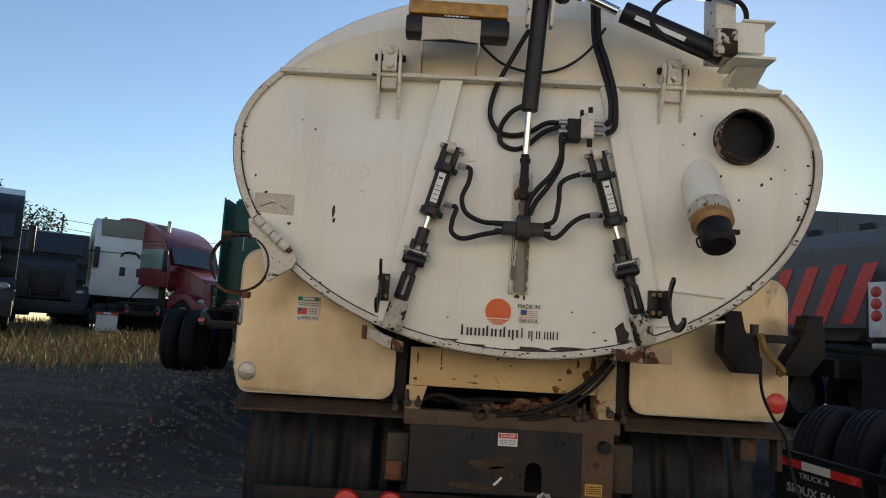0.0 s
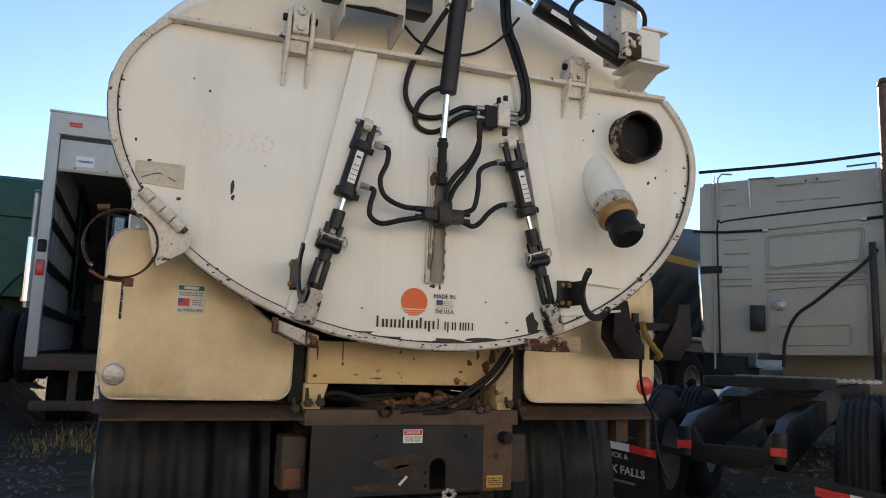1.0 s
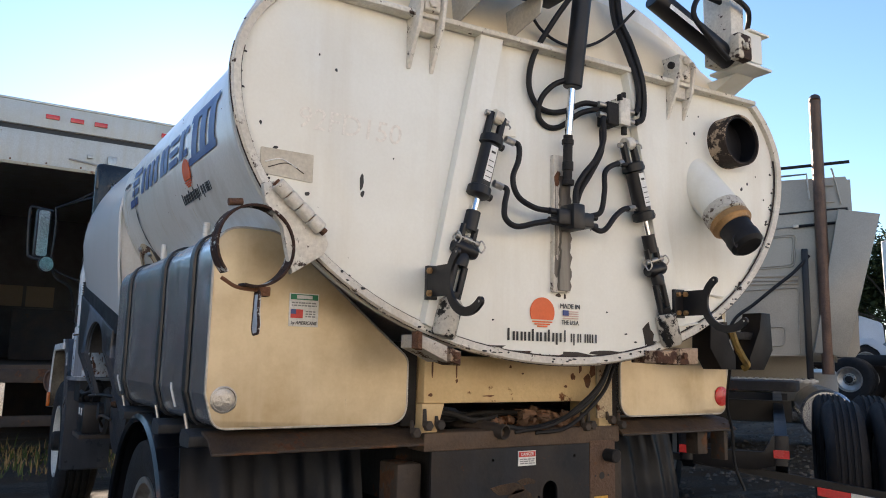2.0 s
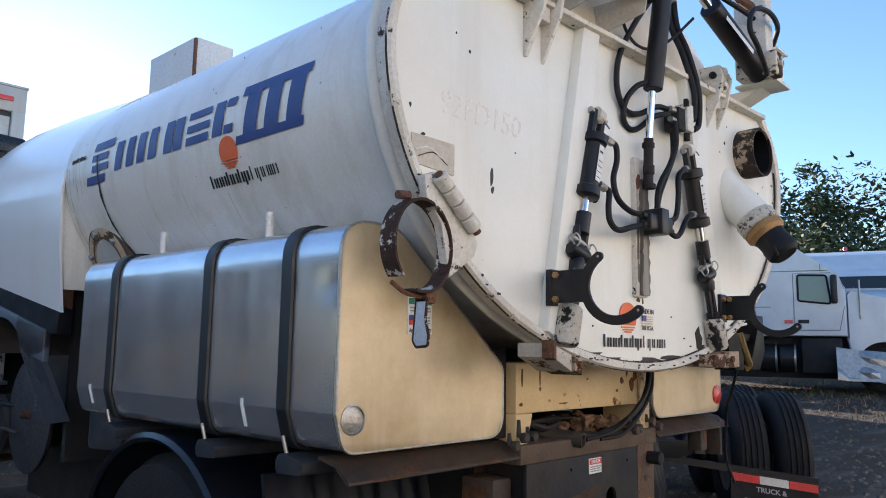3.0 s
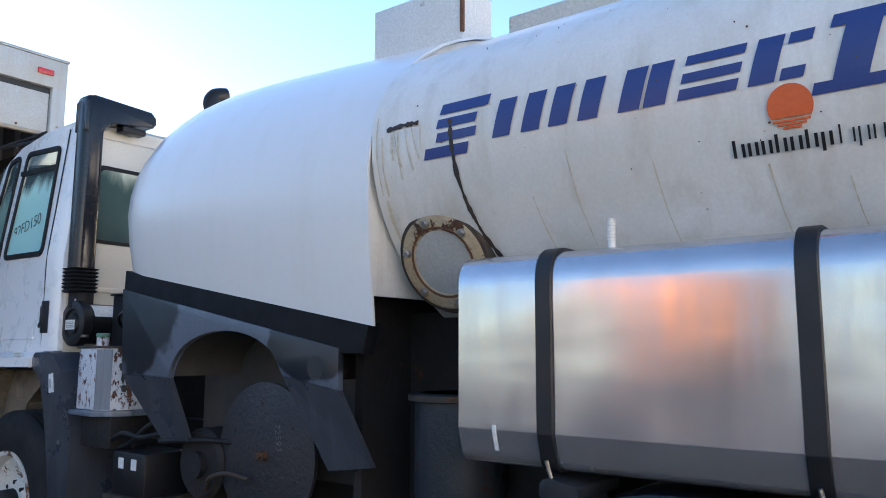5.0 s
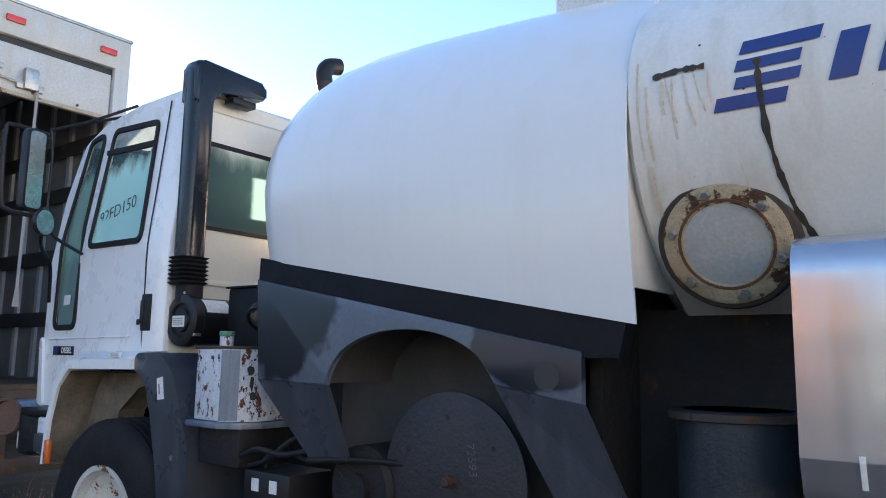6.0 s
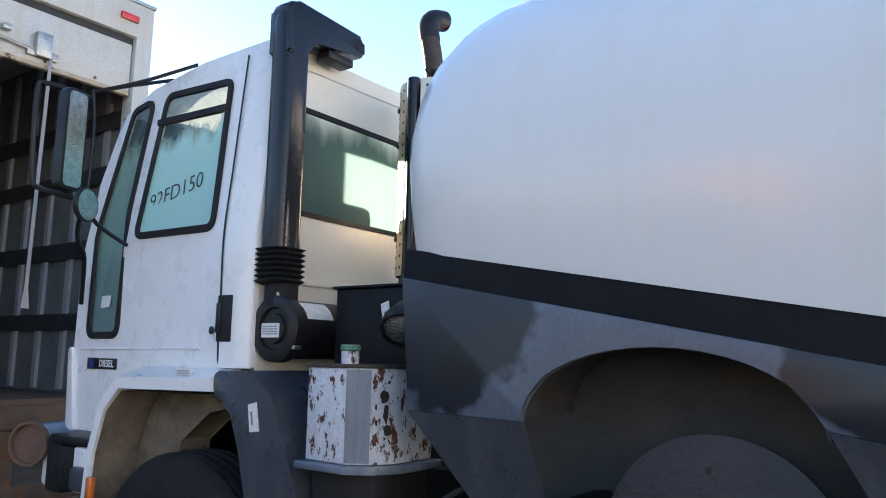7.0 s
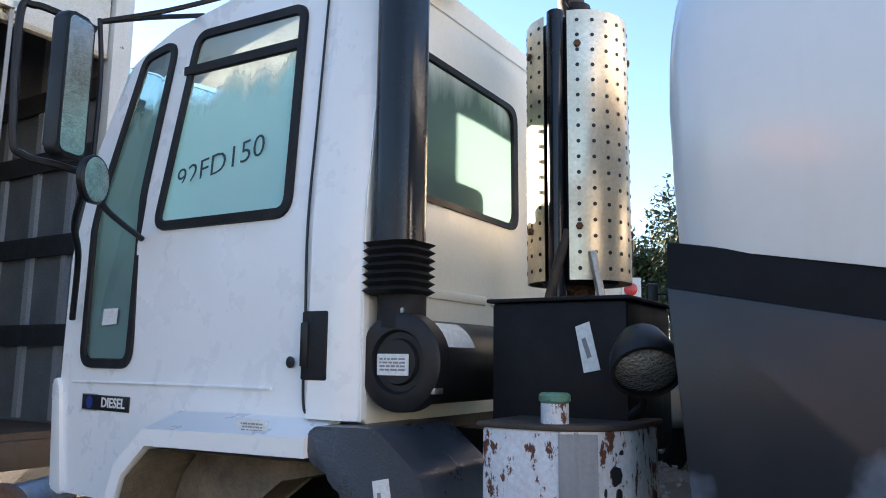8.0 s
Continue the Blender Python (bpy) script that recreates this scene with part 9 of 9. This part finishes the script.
def high_roof_tractor(label, m, wreck=False):
    """Tall-roofed sleeper tractor that faces +y; y = 0 at the rear edge of its door window."""
    t = thing("semi_tractor", (0, 0, 0), label, "truck", "far row of trucks")
    paint = body_paint("white_far_paint", (0.66, 0.69, 0.73))
    prof = [(-2.45, 1.30), (-2.47, 3.70)] + rounded([(-2.40, 3.86), (-1.0, 3.80), (-0.24, 3.60), (0.47, 3.06), (0.74, 2.86), (0.82, 2.80)], [0.05, 0.5, 0.5, 0.25, 0.06, 0.02], 4) + [(1.02, 2.42), (1.02, 1.30)]
    body = part("cab_body", prism(B(), prof, "x", -1.2, 1.2, 0.05, 3), paint, t)
    for s in (-1, 1):
        X = s * 1.203
        for pts in ([(-0.10, 1.44), (-0.10, 2.80), (0.72, 2.80)], [(-0.10, 1.44), (0.86, 1.44), (0.98, 2.0)], [(-2.40, 2.86), (0.66, 2.86)], [(-1.55, 2.0), (-0.6, 2.0)], [(0.50, 2.86), (0.50, 3.02)]):
            part("seam", hose(B(), [(X, a, b) for a, b in pts], 0.010, 5, smooth=False), M["visor"], body, "panel seam")
        loop = rounded([(0.0, 2.14), (0.70, 2.06), (0.62, 2.74), (0.0, 2.76)], 0.06, 4)
        xs = sorted((X, X + s * 0.012))
        sw = part("side_window", prism(B(), loop, "x", xs[0], xs[1]), M["litglass"], body, "pale side window")
        part("window_frame", hose(B(), [(X + s * 0.012, a, b) for a, b in loop + loop[:1]], 0.026, 6, smooth=False), "rubber", sw, "black window frame")
        loop = rounded([(-1.75, 3.14), (-1.10, 3.14), (-1.14, 3.46), (-1.70, 3.46)], 0.08, 4)
        part("roof_window", prism(B(), loop, "x", xs[0], xs[1]), M["darkglass"], body, "dark roof window")
        xs = sorted((s * 1.26, s * 1.44))
        part("mirror", box(B(), xs[0], xs[1], 0.70, 0.84, 2.06, 2.74, 0.04, 3), "black", body, "tall black mirror")
        part("mirror_arm", hose(B(), [(s * 1.19, 0.74, 2.62), (s * 1.32, 0.78, 2.62)], 0.02, 6, smooth=False), "black", body)
        part("mirror_arm", hose(B(), [(s * 1.19, 0.74, 2.14), (s * 1.32, 0.78, 2.14)], 0.02, 6, smooth=False), "black", body)
        part("side_marker", box(B(), min(X, X + s * 0.02), max(X, X + s * 0.02), -0.32, -0.14, 1.60, 1.68), "redlens", body)
        part("door_handle", box(B(), min(X, X + s * 0.02), max(X, X + s * 0.02), -0.02, 0.22, 1.60, 1.69, 0.01), "black", body)
        for y0 in (-0.10, -0.52):
            ft = part("fuel_tank", cyl(B(), (s * 0.84, y0 - 0.38, 0.78), (s * 0.84, y0, 0.78), 0.33, n=24, bev=0.03), "black", t, "black round tank")
            part("tank_band", spin(B(), (s * 0.84, y0 - 0.04, 0.78), (0, 1, 0), [(0, 0.332), (0.0, 0.342), (0.045, 0.342), (0.045, 0.332)], 28, False, False), "steel", ft, "bright band")
        xs = sorted((s * 0.78, s * 1.16))
        part("step_box", box(B(), xs[0], xs[1], 0.02, 0.9, 0.42, 1.26, 0.05), "dark", t)
        part("side_skirt", box(B(), min(s * 1.10, s * 1.14), max(s * 1.10, s * 1.14), -2.4, -1.0, 0.62, 0.72, 0.01), "steel", t)
        part("battery_box", box(B(), xs[0], xs[1], -2.3, -1.05, 0.62, 1.24, 0.04), "dark", t)
        wheel(t, (s * 1.02, 1.75, 0.52), s, 0.52, 0.28, "steel", n=28)
        for y in (-4.6, -3.3):
            for x in (0.74, 1.06):
                wheel(t, (s * x, y, 0.52), s, 0.52, 0.27, "steel", n=28)
    # bonnet with its wheel arch cut out
    arch = [(1.75 + 0.62 * math.cos(a), 0.62 + 0.62 * math.sin(a)) for a in [math.pi - math.pi * k / 12 for k in range(13)]]
    hood_ = part("bonnet", prism(B(), rounded([(1.0, 2.40), (1.55, 2.26), (2.30, 2.04), (2.72, 1.74), (2.82, 1.20), (2.80, 0.72)], [0.04, 0.2, 0.3, 0.2, 0.1, 0.02], 4) + [(2.37, 0.62)] + arch[::-1][1:-1] + [(1.13, 0.62), (1.0, 1.25)], "x", -1.12, 1.12, 0.06, 3), paint, t, "white bonnet with wheel arches")
    for s in (-1, 1):
        part("headlamp", prism(B(), rounded([(2.10, 1.52), (2.62, 1.24), (2.74, 1.30), (2.66, 1.52), (2.20, 1.76)], 0.06, 3), "x", min(s * 1.10, s * 1.135), max(s * 1.10, s * 1.135)), M["darkglass"], hood_, "slanted dark headlamp")
        part("antenna", hose(B(), [(s * 1.15, 1.30, 1.7), (s * 1.18, 1.30, 2.62)], 0.022, 6, smooth=False), "steel", hood_)
    part("windscreen", prism(B(), [(0.80, 2.80), (1.03, 2.42), (1.045, 2.42), (0.82, 2.81)], "x", -1.05, 1.05), M["darkglass"], body)
    part("front_bumper", box(B(), -1.16, 1.16, 2.62, 2.92, 0.34, 0.80, 0.06, 3), "black", t)
    for x in (-0.47, 0.39):
        part("frame_rail", box(B(), x, x + 0.08, -5.4, 2.6, 0.84, 1.10, 0.01), "black", t)
    # added dark filler in place of shade below the cab
    part("under_box", box(B(), -0.80, 0.80, -2.4, 2.4, 0.30, 1.30, 0.03), "dark", t)
    if wreck:
        # a crumpled bright panel leans against the front wheel
        n, rows, r4 = 9, [], random.Random(8)
        for k in range(n + 1):
            u = k / n
            rows.append([(1.42 + 0.10 * r4.random() + 0.05 * j, 0.75 + 2.0 * u, (1.02 - 0.20 * u) * (1 - j / 4) + 0.30 * j / 4 + 0.03 * r4.random()) for j in range(5)] + [(1.46 + 0.05 * j, 0.75 + 2.0 * u, (1.02 - 0.20 * u) * (1 - j / 4) + 0.28 * j / 4) for j in (4, 0)])
        part("crumpled_panel", rings(B(), rows), "steel", t, "crumpled bright metal panel", 0)
    part("roof_beacon", spin(B(), (0.0, -0.9, 3.84), (0, 0, 1), [(0, 0.07), (0.10, 0.06), (0.12, 0.0)], 14, True, False), "redlens", body, "small red beacon")
    t.matrix_basis = m
    return t


high_roof_tractor("white high-roof sleeper tractor, crumpled metal panel beside it", stand(18.07, 8.31, 163), True)
high_roof_tractor("white high-roof sleeper tractor facing the yard behind another", stand(24.2, 8.7, 253))

# ---- hopper spreader truck ----
M["sp_grey"] = mat("spreader_steel", (0.11, 0.115, 0.12), 0.5, 0.2, dirt=(0.10, 0.09, 0.08), dirty=0.6, dscale=3, rust=RUST, rusty=-0.1, bump=0.008)
M["sp_blue"] = mat("spreader_blue_grey", (0.13, 0.15, 0.18), 0.5, dirt=(0.12, 0.12, 0.12), dirty=0.4, dscale=3)
sp = thing("spreader_truck", (0, 0, 0), "grey hopper spreader truck with chevron tail board and amber stripe", "truck")
part("hopper", prism(B(), [(-1.2, 2.6), (1.2, 2.6), (1.2, 2.25), (0.5, 1.3), (-0.5, 1.3), (-1.2, 2.25)], "y", 0.3, 4.4, 0.02), "sp_grey", sp, "sloped grey hopper")
part("hopper_top", box(B(), -1.15, 1.15, 1.1, 4.35, 2.6, 2.95, 0.02), "sp_blue", sp)
for s in (-1, 1):
    xs = sorted((s * 1.2, s * 1.215))
    part("amber_stripe", box(B(), xs[0], xs[1], 0.3, 4.4, 2.38, 2.50), "yellow", sp, "amber reflective stripe")
    for k in range(7):
        part("hopper_rib", prism(B(), [(s * 0.52, 1.32), (s * 1.19, 2.2), (s * 1.22, 2.2), (s * 1.22, 2.12), (s * 0.60, 1.28)], "y", 0.45 + k * 0.62, 0.50 + k * 0.62), "sp_grey", sp)
    xs = sorted((s * 1.0, s * 1.22))
    part("side_rail", box(B(), xs[0], xs[1], -0.1, 4.6, 1.18, 1.26, 0.01), "steel", sp)
    lc = part("light_cluster", box(B(), xs[0], xs[1], -0.16, -0.10, 1.33, 2.02, 0.01), "white", sp, "column of tail lights")
    for k in range(4):
        part("tail_light", spin(B(), (s * 1.11, -0.16, 1.895 - 0.15 * k), (0, -1, 0), [(0, 0.07), (0.01, 0.07), (0.02, 0.05), (0.02, 0)], 18, True, False), "redlens" if k < 3 else "white", lc)
    for y in (0.9, 2.2, 6.6):
        wheel(sp, (s * 0.95, y, 0.52), s, n=28)
ch = part("chevron_board", box(B(), -1.2, 0.9, -0.06, -0.02, 1.45, 2.3, 0.01), "sp_grey", sp, "tail board with red and grey slanted stripes")
for k in range(5):
    x = -1.15 + k * 0.42
    part("chevron_stripe", prism(B(), [(x, 1.5), (x + 0.2, 1.5), (x + 0.55, 2.28), (x + 0.35, 2.28)], "y", -0.072, -0.062), "redlens", ch)
for x in (-0.47, 0.39):
    part("frame_rail", box(B(), x, x + 0.08, 0, 7.4, 0.8, 1.05), "black", sp)
part("cab_body", prism(B(), rounded([(4.8, 1.0), (4.8, 2.7), (6.2, 2.75), (6.5, 2.1), (7.7, 1.9), (7.8, 0.8), (4.8, 0.8)], 0.1), "x", -1.1, 1.1, 0.05), body_paint("spreader_cab", (0.62, 0.62, 0.6)), sp)
for s in (-1, 1):
    xs = sorted((s * 1.095, s * 1.11))
    part("side_window", prism(B(), rounded([(5.2, 2.0), (6.35, 2.0), (6.1, 2.6), (5.2, 2.6)], 0.06), "x", xs[0], xs[1]), M["litglass"], sp)
    part("exhaust", cyl(B(), (s * 1.05, 4.62, 1.2), (s * 1.05, 4.62, 2.9), 0.09, n=18), "chrome", sp)
    part("stack_pipe", hose(B(), [(s * 1.05, 4.62, 2.9), (s * 1.05, 4.62, 3.1), (s * 1.05, 4.45, 3.2)], 0.06, 10), "stackbrown", sp)
for x in (-0.9, 0.0, 0.9):
    part("work_light", box(B(), x - 0.1, x + 0.1, 1.2, 1.35, 2.95, 3.08, 0.02), "black", sp)
# added dark filler in place of shade below the spreader
part("under_box", box(B(), -0.95, 0.95, 2.9, 5.9, 0.42, 1.0, 0.03), "dark", sp)
for s in (-1, 1):
    xs = sorted((s * 0.70, s * 1.2))
    part("mud_flap", box(B(), xs[0], xs[1], 0.12, 0.14, 0.2, 1.1), "rubber", sp)
sp.matrix_basis = stand(5.23, 10.45, 66)
# ---- unseen cream box trailers, added to bounce low sun onto the truck's rear ----
def plain_trailer(label, paint, m):
    t = thing("parked_trailer", (0, 0, 0), label, "trailer", "row of trailers behind")
    part("box_body", box(B(), -1.3, 1.3, 0, 13.0, 1.15, 4.1, 0.03), paint, t)
    for k in range(12):
        for s in (-1, 1):
            xs = sorted((s * 1.3, s * 1.315))
            part("side_rib", box(B(), xs[0], xs[1], 0.5 + k * 1.08, 0.56 + k * 1.08, 1.2, 4.05), paint, t)
    for x in (-0.65, 0.65):
        part("rear_leaf", box(B(), x - 0.62, x + 0.62, -0.03, 0.0, 1.2, 4.0, 0.01), paint, t)
        for dx in (-0.3, 0.3):
            part("lock_rod", cyl(B(), (x + dx, -0.05, 1.2), (x + dx, -0.05, 4.0), 0.02, n=8), "steel", t)
    for s in (-1, 1):
        part("skirt_panel", box(B(), s * 1.25 - 0.02, s * 1.25 + 0.02, 3.6, 12.6, 0.22, 1.15, 0.005), paint, t)
    part("rear_bumper", box(B(), -1.25, 1.25, 0.0, 0.12, 0.5, 0.62), "frame", t)
    for s in (-1, 1):
        for y in (1.5, 2.8):
            for x in (0.75, 1.08):
                wheel(t, (s * x, y, 0.52), s, n=24)
        part("landing_leg", box(B(), s * 0.9 - 0.06, s * 0.9 + 0.06, 10.0, 10.12, 0.1, 1.15), "frame", t)
    t.matrix_basis = m
    return t


# pale paint so the two unseen trailers reflect sun onto the door
TWHITE = mat("trailer_cream", (0.80, 0.765, 0.68), 0.5, dirt=(0.5, 0.45, 0.35), dirty=0.3)
for x, y, h in ((-13.2, -4.4, 89), (0.5, -4.5, 90)):
    plain_trailer("unseen cream box trailer added to bounce low sun onto the truck", TWHITE, stand(x, y, h))
# added behind tank and spreader; its long shadow darkens the ground on the right
plain_trailer("dark grey box trailer added out of sight to shade the yard", mat("trailer_dark_grey", (0.10, 0.105, 0.11), 0.5, dirt=(0.06, 0.06, 0.06), dirty=0.4), stand(3.4, 16.4, 90))
# unseen orange container, added to put an orange reflection in the side tank
OR = mat("orange_container_paint", (0.86, 0.30, 0.05), 0.55, dirt=(0.5, 0.18, 0.05), dirty=0.4, dscale=1.2, bump=0.004)
oc = thing("waste_container", (0, 0, 0), "unseen orange ribbed container added for the side tank's orange reflection", "container")
part("container_body", prism(B(), [(-1.1, 1.55), (1.1, 1.55), (1.2, 3.45), (-1.2, 3.45)], "y", 0.0, 4.2, 0.02), OR, oc)
for k in range(7):
    for s in (-1, 1):
        part("side_rib", prism(B(), [(s * 1.10, 1.60), (s * 1.17, 1.60), (s * 1.25, 3.35), (s * 1.17, 3.35)], "y", 0.2 + k * 0.58, 0.30 + k * 0.58, 0.01), OR, oc)
for s in (-1, 1):
    part("top_rail", box(B(), s * 1.22 - 0.06, s * 1.22 + 0.06, -0.02, 4.22, 3.40, 3.52, 0.02), OR, oc)
    part("chassis_rail", box(B(), s * 0.5 - 0.08, s * 0.5 + 0.08, -0.3, 4.6, 1.15, 1.55, 0.02), "dark", oc)
    for y in (0.8, 2.1, 4.0):
        wheel(oc, (s * 0.95, y, 0.52), s, n=24)
    part("side_guard", box(B(), s * 1.12 - 0.03, s * 1.12 + 0.03, -0.2, 4.4, 0.95, 1.50, 0.01), "bumper", oc)
oc.matrix_basis = stand(-13.2, 7.6, -37)
